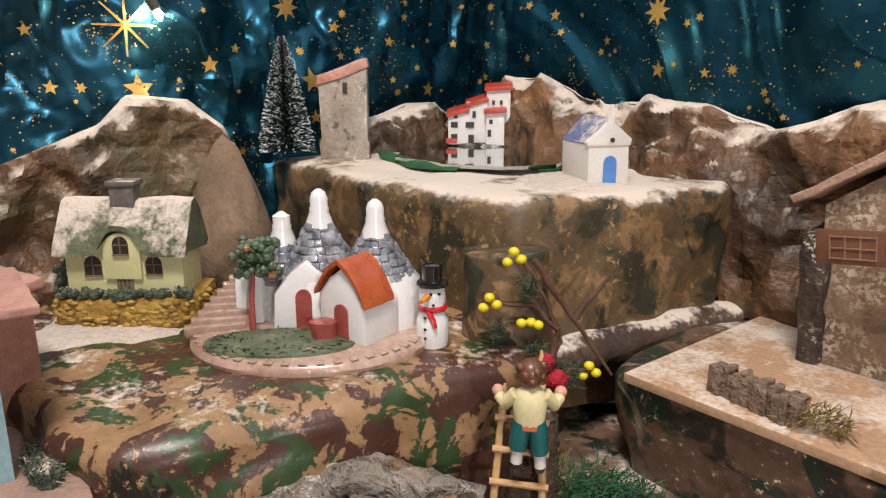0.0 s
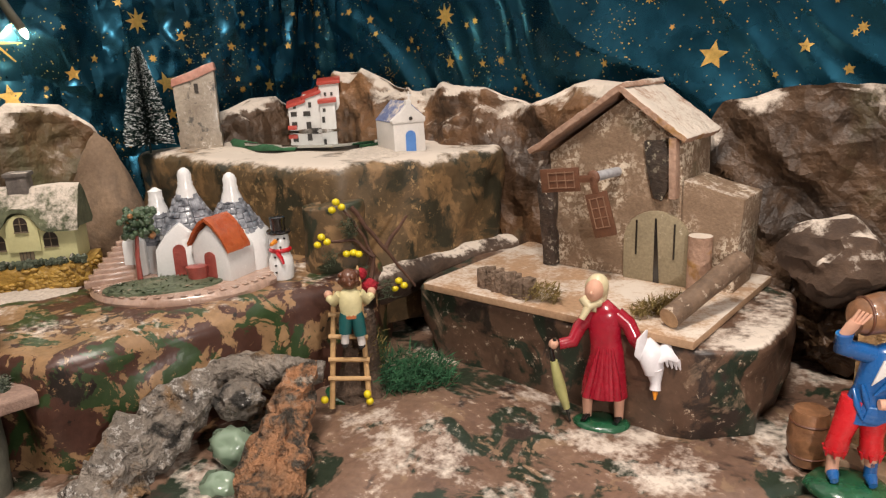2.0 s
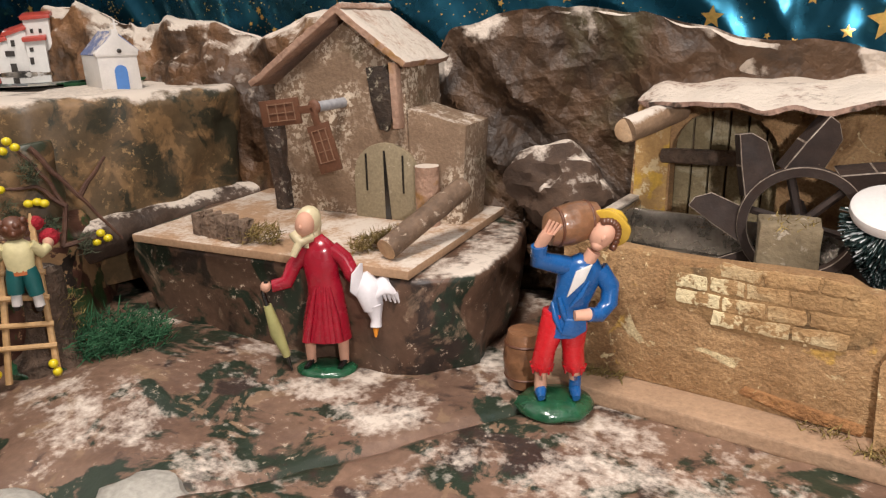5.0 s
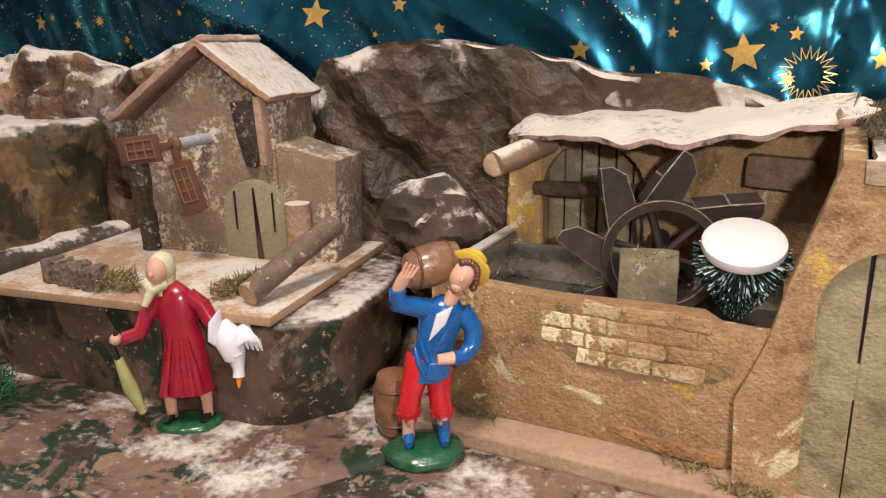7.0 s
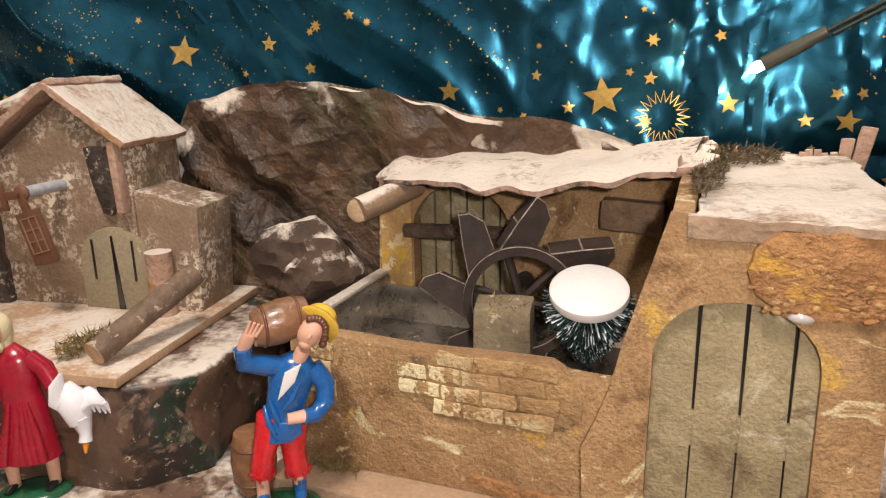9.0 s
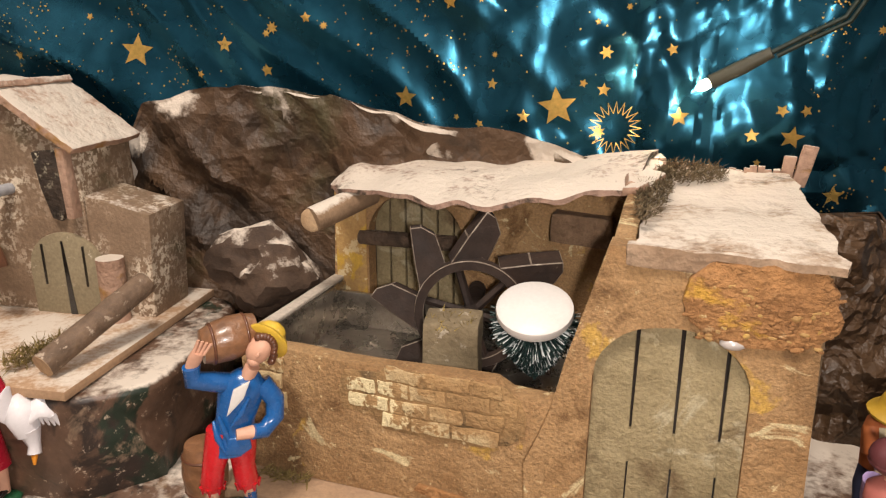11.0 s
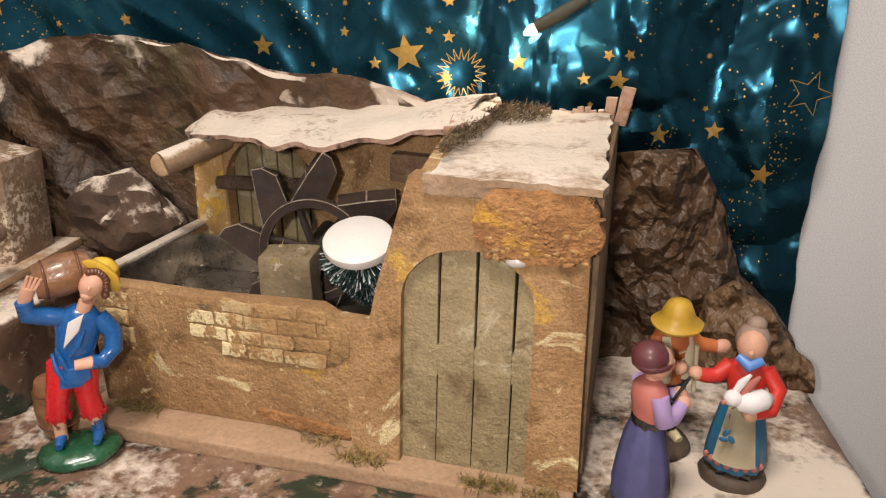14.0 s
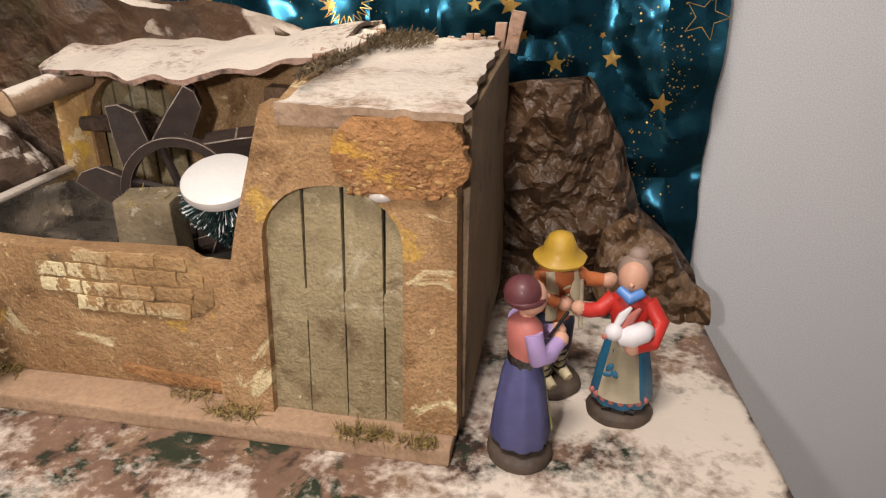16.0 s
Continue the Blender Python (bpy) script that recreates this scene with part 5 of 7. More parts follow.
prism(bm, [(-0.020, 0.158), (0.004, 0.160), (0.010, 0.145), (0.009, 0.108), (0.002, 0.094), (-0.007, 0.096), (-0.016, 0.125)], 0.008, Matrix.Translation((0.021, 0.000, 0)), bev=0.001, rough=0.001)
part("hatch", bm, surface("dark_flecked_bark", [((0.025, 0.017, 0.012), (0.07, 0.045, 0.03), 60)], 0.7, 0, 0.9, 240, spots=((0.75, 0.68, 0.5), 150, 0.56), depth=0.003), mill, "dark flecked bark hatch")
bm = bmesh.new()
box(bm, 0.008, 0.012, 0.066, place(0.038, -0.001, 0.098, 0, -2, 0), bev=0.0015, rough=0.0012)
part("hatch_post", bm, M_roofboard, mill)
bm = bmesh.new()
box(bm, 0.022, 0.05, 0.115, place(-0.116, 0.020, 0.0, 0, -3, 0), bev=0.006, cuts=6, rough=0.006)
part("bark_buttress", bm, surface("dark_flecked_bark_side", [((0.025, 0.017, 0.012), (0.08, 0.05, 0.035), 60)], 0.7, 0, 0.9, 240, spots=((0.75, 0.68, 0.55), 130, 0.56), depth=0.003), mill, "dark bark buttress flecked with snow")
bm = bmesh.new()
tube(bm, [(0.070, -0.004, 0.0), (0.070, -0.004, 0.062)], 0.0125, 0, 14)
part("door_post", bm, M_roofboard, mill, "round post beside the door")
bm = bmesh.new()
tube(bm, [(-0.031, 0.01, 0.122), (-0.040, -0.034, 0.121)], 0.0055, 1, 10)
ball(bm, (-0.040, -0.0355, 0.121), (0.008, 0.004, 0.008), 0, 12)
part("sail_axle", bm, [M_sail, surface("pale_axle", [((0.3, 0.3, 0.32), (0.5, 0.5, 0.52), 60)], 0.5)], mill, "pale axle stub")
for deg in (-74, -173):
    bm = bmesh.new()
    mm = Matrix.Translation((-0.040, -0.038, 0.120)) @ rot(0, -deg, 0)
    box(bm, 0.020, 0.003, 0.008, mm @ Matrix.Translation((0.008, 0, -0.004)), 0, 0.0008)
    box(bm, 0.050, 0.003, 0.027, mm @ Matrix.Translation((0.041, 0, -0.0135)), 0, 0.0008)
    sail = part("sail", bm, M_sail, mill, "red-brown sail with pale lattice lines")
    for i in range(4):
        bm = bmesh.new()
        box(bm, 0.0010, 0.001, 0.019, mm @ Matrix.Translation((0.022 + i * 0.011, -0.002, -0.0095)), 0)
        part("lattice_bar", bm, M_sailline, sail)
    for zz in (-0.009, 0.0, 0.008):
        bm = bmesh.new()
        box(bm, 0.034, 0.001, 0.0010, mm @ Matrix.Translation((0.0385, -0.0025, zz)), 0)
        part("lattice_bar", bm, M_sailline, sail)
bm = bmesh.new()
near, far = Vector((0.0947, -0.1250, 0.0128)), Vector((0.1257, -0.0250, 0.0500))
d = (far - near).normalized()
pts = [near.lerp(far, k / 9) for k in range(10)]
tube(bm, pts, [0.0108 + 0.0006 * noise.noise(p * 90) for p in pts], 0, 16)
tube(bm, [near - d * 0.0004, near + d * 0.002], 0.0103, 1, 16)
single("log", bm, [M_logbark, M_cutwood], -0.16, 0.605, 0.203, 2, "sawn bark-covered log leaning on the mill board", "log")
bm = bmesh.new()
for k in range(13):
    w = 0.0052 + 0.0016 * math.sin(k * 2.7)
    box(bm, w * 1.25, 0.016 + 0.003 * math.sin(k * 1.9), 0.0225 + 0.0030 * math.sin(k * 3.7), place(-0.129 + k * 0.0056, -0.1135 - k * 0.0009, 0.0, 3 * math.sin(k * 5.1), 2.5 * math.sin(k * 2.2), -8), 0, 0.0012, 3, 0.0012)
tufts(bm, 420, (0.026, 0.014, 0.012), 0.012, 0.0006, 1, 12, Matrix.Translation((-0.052, -0.118, 0.002)))
single("woodpile", bm, [surface("split_stump", [((0.12, 0.075, 0.05), (0.33, 0.23, 0.16), 50)], 0.85, 0, 1.0, 200, depth=0.005, coarse=120), M_moss], -0.16, 0.605, 0.205, 2, "split stump with dry yellow moss on the mill board", "stump")
bm = bmesh.new()
tufts(bm, 900, (0.036, 0.010, 0.012), 0.010, 0.0005, 0, 14)
single("moss_tuft", bm, M_moss, -0.088, 0.518, 0.206, 72, "dry yellow moss behind the log", "moss")


# ---- village houses on the terraces ----
def cottage():
    t = thing("cottage", -0.695, 0.157, 0.216, 53, "pale yellow toy cottage with snowy thatched roof", "toy cottage")
    bm = bmesh.new()
    box(bm, 0.140, 0.075, 0.034, Matrix.Translation((0, 0.012, 0)), bev=0.010, cuts=7, rough=0.004)
    for k in range(120):
        side = rngc.random()
        x, y = (rngc.uniform(-0.068, 0.068), -0.0255) if side < 0.7 else (rngc.choice((-0.0695, 0.0695)), rngc.uniform(-0.02, 0.045))
        ball(bm, (x, y, rngc.uniform(0.004, 0.030)), (rngc.uniform(0.003, 0.0055), 0.0028, rngc.uniform(0.002, 0.0035)), 0, 8)
    part("rubble_base", bm, M_rubble, t, "golden rubble stone base")
    bm = bmesh.new()
    for k in range(150):
        a = rngc.uniform(-1, 1)
        ball(bm, (a * 0.066, rngc.uniform(-0.024, -0.014), 0.035 + rngc.uniform(-0.003, 0.003) + 0.005 * abs(a) * rngc.random()), rngc.uniform(0.0022, 0.0045), 0, 6)
    for k in range(60):
        ball(bm, (-0.066 + rngc.uniform(-0.006, 0.004), rngc.uniform(-0.01, 0.03), 0.036 + rngc.uniform(0, 0.028)), rngc.uniform(0.003, 0.005), 0, 6)
    part("hedge", bm, M_shrub, t, "dark green hedge dusted with snow")
    bm = bmesh.new()
    box(bm, 0.114, 0.052, 0.058, Matrix.Translation((0, 0.012, 0.028)), bev=0.002)
    prism(bm, arch(-0.018, 0.018, 0.05, 0.096, 0.08), 0.012, Matrix.Translation((0, -0.0175, 0)), bev=0.001)
    part("wall", bm, M_cream, t, "pale yellow wall")
    bm = bmesh.new()
    nn = 22
    rows = []
    for i in range(nn + 1):
        x = -0.064 + 0.128 * i / nn
        e = 0.0 if i in (0, nn) else 1.0
        dorm = math.exp(-(x / 0.019) ** 4)
        prof = [(-0.024 + 0.004 * dorm, 0.074 + 0.024 * dorm), (-0.020, 0.085 + 0.018 * dorm), (-0.006, 0.106), (0.006, 0.123), (0.014, 0.126), (0.026, 0.116), (0.046, 0.078), (0.040, 0.072), (-0.016, 0.078 + 0.02 * dorm)]
        rows.append([bm.verts.new((x, y, z + 0.0018 * noise.noise((x * 60, y * 60, z * 60)))) for y, z in prof])
    for a, b in zip(rows, rows[1:]):
        for j in range(len(a)):
            bm.faces.new((a[j], b[j], b[(j + 1) % len(a)], a[(j + 1) % len(a)]))
    bm.faces.new(rows[0]), bm.faces.new(rows[-1])
    part("roof", bm, M_thatch, t, "green thatch under a thick white snow patch", sharp=1.0)
    bm = bmesh.new()
    box(bm, 0.024, 0.020, 0.026, Matrix.Translation((-0.003, 0.012, 0.116)), bev=0.0015, cuts=3, rough=0.001)
    box(bm, 0.028, 0.024, 0.005, Matrix.Translation((-0.003, 0.012, 0.138)), bev=0.0012)
    part("chimney", bm, M_chim, t, "grey stone chimney")
    for x, z, w, h in ((-0.030, 0.053, 0.017, 0.020), (0.029, 0.054, 0.016, 0.019), (0.000, 0.075, 0.015, 0.018)):
        y = -0.0145 if z < 0.07 else -0.0185
        bm = bmesh.new()
        prism(bm, arch(x - w / 2, x + w / 2, z, z + h, z + h * 0.55, 8), 0.001, Matrix.Translation((0, y, 0)))
        wdw = part("window", bm, M_darkpane, t, "dark pointed window")
        bm = bmesh.new()
        box(bm, 0.001, 0.0008, h * 0.95, Matrix.Translation((x, y - 0.0006, z)))
        box(bm, w, 0.0008, 0.001, Matrix.Translation((x, y - 0.0006, z + h * 0.5)))
        box(bm, w * 1.05, 0.002, 0.0014, Matrix.Translation((x, y - 0.0006, z - 0.001)))
        ob = part("glazing_bar", bm, M_doorwood, wdw)
    bm = bmesh.new()
    prism(bm, arch(-0.008, 0.008, 0.034, 0.057, 0.049, 10), 0.0015, Matrix.Translation((0, -0.0155, 0)))
    for k in (-0.004, 0.0, 0.004):
        box(bm, 0.0006, 0.0006, 0.02, Matrix.Translation((k, -0.0158, 0.035)), 1)
    part("door", bm, [M_doorwood, M_darkpane], t, "grey plank door")


rngc = random.Random(3)
cottage()
bpy.data.objects["cottage"].scale = (0.95, 0.95, 0.95)

GABLE = place(0.012, -0.021, 0, 0, 0, -36)
trullo = thing("trullo_house", -0.545, 0.268, 0.214, 53, "glazed ceramic group of white conical-roofed houses", "ceramic houses")
bm = bmesh.new()
lathe(bm, [(0.094, 0.0), (0.101, 0.004), (0.102, 0.010), (0.098, 0.015), (0.090, 0.017)], 48, Matrix(), 0, 1.04, 0.86, 0.02)
for k in range(46):
    a = 2 * math.pi * k / 46
    if 3.4 < a < 6.1 or a > 6.0 or a < 0.2:
        box(bm, 0.012, 0.0068, 0.0014, Matrix.Translation((math.cos(a) * 0.096, math.sin(a) * 0.079, 0.0155)) @ rot(0, 0, math.degrees(a)), 0, 0.0008)
part("plinth", bm, M_bisque, trullo, "pinkish oval plinth with ribbed rim")
for k in range(9):
    bm = bmesh.new()
    box(bm, 0.052 - 0.002 * k, 0.012, 0.008 + 0.0046 * k, place(-0.083 + 0.0030 * k, -0.008 + k * 0.0062, 0.0145, 0, 0, 18), 0, 0.002)
    part("step", bm, M_bisque, trullo, "ribbed pinkish step")
bm = bmesh.new()
lathe(bm, [(0.055, 0.016), (0.054, 0.019), (0.04, 0.0205), (0.01, 0.021)], 30, Matrix.Translation((-0.02, -0.042, 0)), 0, 1.15, 0.58)
tufts(bm, 420, (0.058, 0.030, 0.001), 0.006, 0.0011, 0, 61, Matrix.Translation((-0.02, -0.042, 0.0195)), up=0.35)
part("lawn", bm, M_grassglaze, trullo, "green glazed lawn")
bm = bmesh.new()
prism(bm, [(-0.058, 0.016), (-0.056, 0.05), (-0.044, 0.066), (-0.028, 0.079), (-0.012, 0.066), (-0.008, 0.016)], 0.07, place(0.026, -0.012, 0), bev=0.004)
prism(bm, [(-0.002, 0.016), (-0.002, 0.055), (0.010, 0.070), (0.024, 0.080), (0.040, 0.066), (0.050, 0.050), (0.050, 0.016)], 0.044, GABLE, bev=0.004)
prism(bm, [(0.044, 0.016), (0.044, 0.06), (0.058, 0.074), (0.072, 0.062), (0.080, 0.05), (0.080, 0.016)], 0.06, place(0.026, -0.022, 0, 0, 0, 30), bev=0.004)
lathe(bm, [(0.038, 0.016), (0.037, 0.06), (0.030, 0.070)], 20, Matrix.Translation((0.006, 0.024, 0)))
lathe(bm, [(0.036, 0.016), (0.035, 0.058), (0.028, 0.066)], 20, Matrix.Translation((0.060, 0.018, 0)))
lathe(bm, [(0.028, 0.016), (0.028, 0.05), (0.02, 0.06)], 18, Matrix.Translation((-0.024, 0.034, 0)))
box(bm, 0.026, 0.022, 0.044, place(-0.056, 0.016, 0.016), 0, 0.006)
part("wall", bm, M_white, trullo, "glossy white walls")
for x, y, r, z0, z1, zt in ((0.006, 0.024, 0.037, 0.062, 0.106, 0.136), (0.056, 0.018, 0.036, 0.060, 0.098, 0.128), (-0.030, 0.034, 0.028, 0.055, 0.088, 0.114)):
    bm = bmesh.new()
    levels = 7
    for k in range(levels):
        za, zb = z0 + (z1 - z0) * k / levels, z0 + (z1 - z0) * (k + 1) / levels
        ra, rb = r + (0.011 - r) * k / levels, r + (0.011 - r) * (k + 1) / levels
        n = max(8, int(ra * 6.28 / 0.008))
        for i in range(n):
            a = 2 * math.pi * (i + 0.5 * (k % 2)) / n
            box(bm, 0.0045, ra * 6.28 / n * 0.86, (zb - za) * 1.15, place(x + math.cos(a) * (ra - 0.003 + rngc.uniform(-0.001, 0.0012)), y + math.sin(a) * (ra - 0.003), za + rngc.uniform(-0.001, 0.001), rngc.uniform(-6, 6), -28 + rngc.uniform(-12, 12), math.degrees(a)), 0, 0.001)
    lathe(bm, [(r * 0.95, z0 - 0.004), (0.009, z1)], 20, Matrix.Translation((x, y, 0)))
    cone = part("cone_roof", bm, M_slate, trullo, "cone roof of blue-grey stone courses")
    bm = bmesh.new()
    lathe(bm, [(0.0125, z1 - 0.004), (0.0115, z1 + 0.002), (0.0085, z1 + 0.010), (0.0088, z1 + 0.013), (0.0078, z1 + 0.015), (0.008, z1 + 0.022), (0.006, zt - 0.003), (0.002, zt)], 16, Matrix.Translation((x, y, 0)))
    part("finial", bm, M_white, cone, "white finial")
bm = bmesh.new()
line = [(-0.0035, 0.054), (0.006, 0.068), (0.015, 0.078), (0.024, 0.0835), (0.034, 0.077), (0.044, 0.065), (0.053, 0.050)]
rows = []
for k in range(9):
    y = -0.0035 + 0.0047 * k
    rows.append([[bm.verts.new(GABLE @ Vector((x, y + 0.0012 * noise.noise((x * 200, k, 0)), z + lift + 0.0009 * noise.noise((x * 160, y * 160, 3))))) for x, z in line] for lift in (0.0, 0.0042)])
for (a0, a1), (b0, b1) in zip(rows, rows[1:]):
    for j in range(6):
        bm.faces.new((a1[j], a1[j + 1], b1[j + 1], b1[j]))
        bm.faces.new((a0[j], b0[j], b0[j + 1], a0[j + 1]))
    for j in (0, 6):
        bm.faces.new((a0[j], a1[j], b1[j], b0[j]))
for lo, hi in (rows[0], rows[-1]):
    for j in range(6):
        bm.faces.new((lo[j], lo[j + 1], hi[j + 1], hi[j]))
part("gable_roof", bm, M_redglaze, trullo, "orange-red gable roof")
for x, y, z, w, h, rz in ((-0.004, -0.0128, 0.017, 0.014, 0.038, 0), (0.046, -0.0293, 0.017, 0.015, 0.032, 10), (0.079, 0.0075, 0.017, 0.013, 0.036, 30)):
    bm = bmesh.new()
    prism(bm, arch(-w / 2, w / 2, z, z + h, z + h * 0.8, 8), 0.002, GABLE @ Matrix.Translation((0.024, -0.0012, 0)) if rz == 10 else place(x, y - 0.001, 0, 0, 0, rz))
    part("door", bm, M_doorred, trullo, "brick-red door")
bm = bmesh.new()
lathe(bm, [(0.0095, 0.018), (0.011, 0.03), (0.0115, 0.034), (0.009, 0.0345)], 24, Matrix.Translation((0.016, -0.034, 0)), 0, 1, 0.8, 0, 24)
part("tub", bm, M_doorred, trullo, "fluted red tub")
bm = bmesh.new()
tube(bm, [(-0.050, -0.010, 0.017), (-0.0495, -0.010, 0.045), (-0.047, -0.009, 0.068)], [0.0032, 0.0026, 0.0022], 0, 8)
part("tree_trunk", bm, M_doorred, trullo)
bm = bmesh.new()
for k in range(90):
    ball(bm, (-0.043 + rngc.uniform(-1, 1) * 0.016, -0.008 + rngc.gauss(0, 0.005), 0.082 + rngc.uniform(-1, 1) * 0.014), rngc.uniform(0.0028, 0.0052), 0 if k % 9 else 1, 7)
part("tree_crown", bm, [surface("glazed_leaves", [((0.03, 0.06, 0.03), (0.10, 0.15, 0.08), 90)], 0.4, 0, 0.6, 240, coat=0.3), surface("glazed_fruit", [((0.3, 0.13, 0.04), (0.4, 0.2, 0.08), 90)], 0.4)], trullo, "green glazed tree crown with orange fruit")

snowman = thing("snowman", -0.469, 0.344, 0.216, 53, "glossy white glass snowman with black top hat", "snowman figurine")
bm = bmesh.new()
lathe(bm, [(0.008, 0.0), (0.013, 0.004), (0.0145, 0.015), (0.0135, 0.028), (0.0095, 0.037), (0.0118, 0.046), (0.0105, 0.055), (0.004, 0.061)], 22)
part("body", bm, M_white, snowman)
bm = bmesh.new()
lathe(bm, [(0.0135, 0.0575), (0.0142, 0.059), (0.0135, 0.0605), (0.0085, 0.061), (0.0085, 0.070), (0.0095, 0.076), (0.008, 0.077)], 22)
part("hat", bm, M_black, snowman, "shiny black top hat")
bm = bmesh.new()
tube(bm, [(-0.004, -0.010, 0.050), (-0.009, -0.018, 0.048)], [0.003, 0.0018], 0, 8)
part("nose", bm, M_orange, snowman, "orange carrot nose")
bm = bmesh.new()
tube(bm, [(0.0105 * math.cos(a / 10 * 6.283), 0.0105 * math.sin(a / 10 * 6.283), 0.038) for a in range(11)], 0.0028, 0, 8)
tube(bm, [(-0.003, -0.011, 0.037), (0.001, -0.0145, 0.031), (0.003, -0.016, 0.024)], [0.003, 0.0028, 0.002], 0, 8, flat=0.5)
part("scarf", bm, M_red, snowman, "red scarf")
bm = bmesh.new()
for x, y, z in ((-0.001, -0.0118, 0.0525), (0.006, -0.0102, 0.0525), (-0.006, -0.013, 0.032), (-0.006, -0.0132, 0.022), (-0.006, -0.0135, 0.014), (0.001, -0.0118, 0.043)):
    ball(bm, (x, y, z), 0.0014, 0, 8)
part("buttons", bm, M_black, snowman, "black eyes and buttons")

bm = rock((0.050, 0.040, 0.10), 0.10, 1.2, 2.0)
for v in bm.verts:
    k = 1.0 - 0.50 * max(0.0, (v.co.z + 0.02) / 0.12)
    v.co.x *= k
    v.co.y *= k
single("standing_stone", bm, M_conestone, -0.752, 0.276, 0.282, 53, "tall brown cone-shaped standing stone", "stone", sharp=0.8)

tower = thing("tower", -0.838, 0.472, 0.336, 56, "leaning ruined ceramic tower with slanted pink roof edge", "toy tower")
bm = bmesh.new()
prism(bm, [(-0.031, 0.0), (-0.033, 0.022), (-0.030, 0.026), (-0.031, 0.100), (0.032, 0.122), (0.031, 0.026), (0.033, 0.022), (0.032, 0.0)], 0.034, Matrix.Translation((0, -0.012, 0)), bev=0.0018)
crumple(bm, 0.0014, 90)
part("tower_wall", bm, M_tower, tower, "stone-textured glazed wall")
bm = bmesh.new()
prism(bm, [(-0.034, 0.096), (-0.032, 0.108), (-0.02, 0.113), (0.0, 0.119), (0.018, 0.128), (0.031, 0.131), (0.034, 0.119), (0.0, 0.106)], 0.038, Matrix.Translation((0, -0.014, 0)), bev=0.0018, rough=0.001)
part("roof_edge", bm, M_pinktile, tower, "pink slanted tile edge with snow")
bm = bmesh.new()
box(bm, 0.006, 0.002, 0.014, Matrix.Translation((0.003, -0.0125, 0.086)))
part("window", bm, M_darkpane, tower)


def brush_tree(name, height, radius, seed, label, turns=3400, frost=0.55, x=0, y=0, z=0, m=Matrix(), thick=0.00055):
    """A bottle-brush fir: wired trunk, rows of bristles with frosted tips."""
    t = new(name)
    t.matrix_world = Matrix.Translation(Vector((x, y, z)) * U) @ m
    tagged(t, label, "bottle-brush tree")
    r = random.Random(seed)
    green, tips = bmesh.new(), bmesh.new()
    for k in range(turns):
        h = (k + r.random()) / turns
        a = k * 2.399 + r.random() * 0.6
        L = radius * (1 - h) ** 0.8 * r.uniform(0.82, 1.08) + 0.004
        zz = 0.015 * height / 0.15 + h * (height - 0.015)
        d = Vector((math.cos(a), math.sin(a), r.uniform(-0.15, 0.25)))
        tw = r.uniform(0.4, 2.7)
        s = Vector((-math.sin(a) * math.cos(tw), math.cos(a) * math.cos(tw), math.sin(tw))) * thick
        b, mid, e = Vector((0, 0, zz)), Vector((0, 0, zz)) + d * L * 0.72, Vector((0, 0, zz)) + d * L
        green.faces.new([green.verts.new(q) for q in (b - s, b + s, mid + s, mid - s)])
        g = tips if r.random() < frost else green
        g.faces.new([g.verts.new(q) for q in (mid - s * 1.7, mid + s * 1.7, e + s * 1.6, e - s * 1.6)])
    tube(green, [(0, 0, 0), (0, 0, height)], 0.0016, 0, 6)
    tagged(part("bristle", green, M_needles, t, "dark green bristles"), kind="stuff")
    tagged(part("frosting", tips, M_needlesnow, t, "white frosted tips"), kind="stuff")
    return t


brush_tree("fir_tree", 0.158, 0.032, 8, "dark bottle-brush fir with frosted tips", x=-0.880, y=0.408, z=0.334, turns=9000, thick=0.0005, frost=0.36)
plate_m = Matrix.Rotation(radians(-7), 4, "Z") @ rot(0, 0, 8) @ rot(180 + 23, 0, 0)
upset = brush_tree("upturned_tree", 0.075, 0.029, 18, "bottle-brush fir lying upside down showing its white base", turns=9000, frost=0.20, thick=0.0003, x=0.3185, y=0.544, z=0.272, m=plate_m)
bm = bmesh.new()
lathe(bm, [(0.025, -0.006), (0.0282, -0.004), (0.0288, 0.0), (0.027, 0.004), (0.012, 0.007)], 36)
part("tree_base", bm, M_plasticwhite, upset, "round white plastic base")

# red-roofed house by the lake
lake_house = thing("lake_house", -0.798, 0.672, 0.338, 48, "white ceramic house with stepped red roofs on a navy base", "toy house")
bm = bmesh.new()
lathe(bm, [(0.052, 0.0), (0.053, 0.003), (0.052, 0.006), (0.048, 0.007)], 30, Matrix(), 0, 1.0, 0.55)
part("base", bm, M_navy, lake_house, "navy oval base")
bm = bmesh.new()
lathe(bm, [(0.046, 0.006), (0.044, 0.011), (0.030, 0.013)], 30, Matrix.Translation((0.004, -0.002, 0)), 0, 1.0, 0.55)
part("rocks", bm, M_stone, lake_house)
bm = bmesh.new()
box(bm, 0.030, 0.034, 0.045, Matrix.Translation((-0.030, 0, 0.010)), 0, 0.0012)
box(bm, 0.030, 0.036, 0.060, Matrix.Translation((-0.004, 0.002, 0.010)), 0, 0.0012)
box(bm, 0.034, 0.034, 0.078, Matrix.Translation((0.026, 0.004, 0.010)), 0, 0.0012)
box(bm, 0.026, 0.016, 0.046, Matrix.Translation((0.022, -0.016, 0.010)), 0, 0.0012)
part("wall", bm, M_whitehouse, lake_house, "white walls")
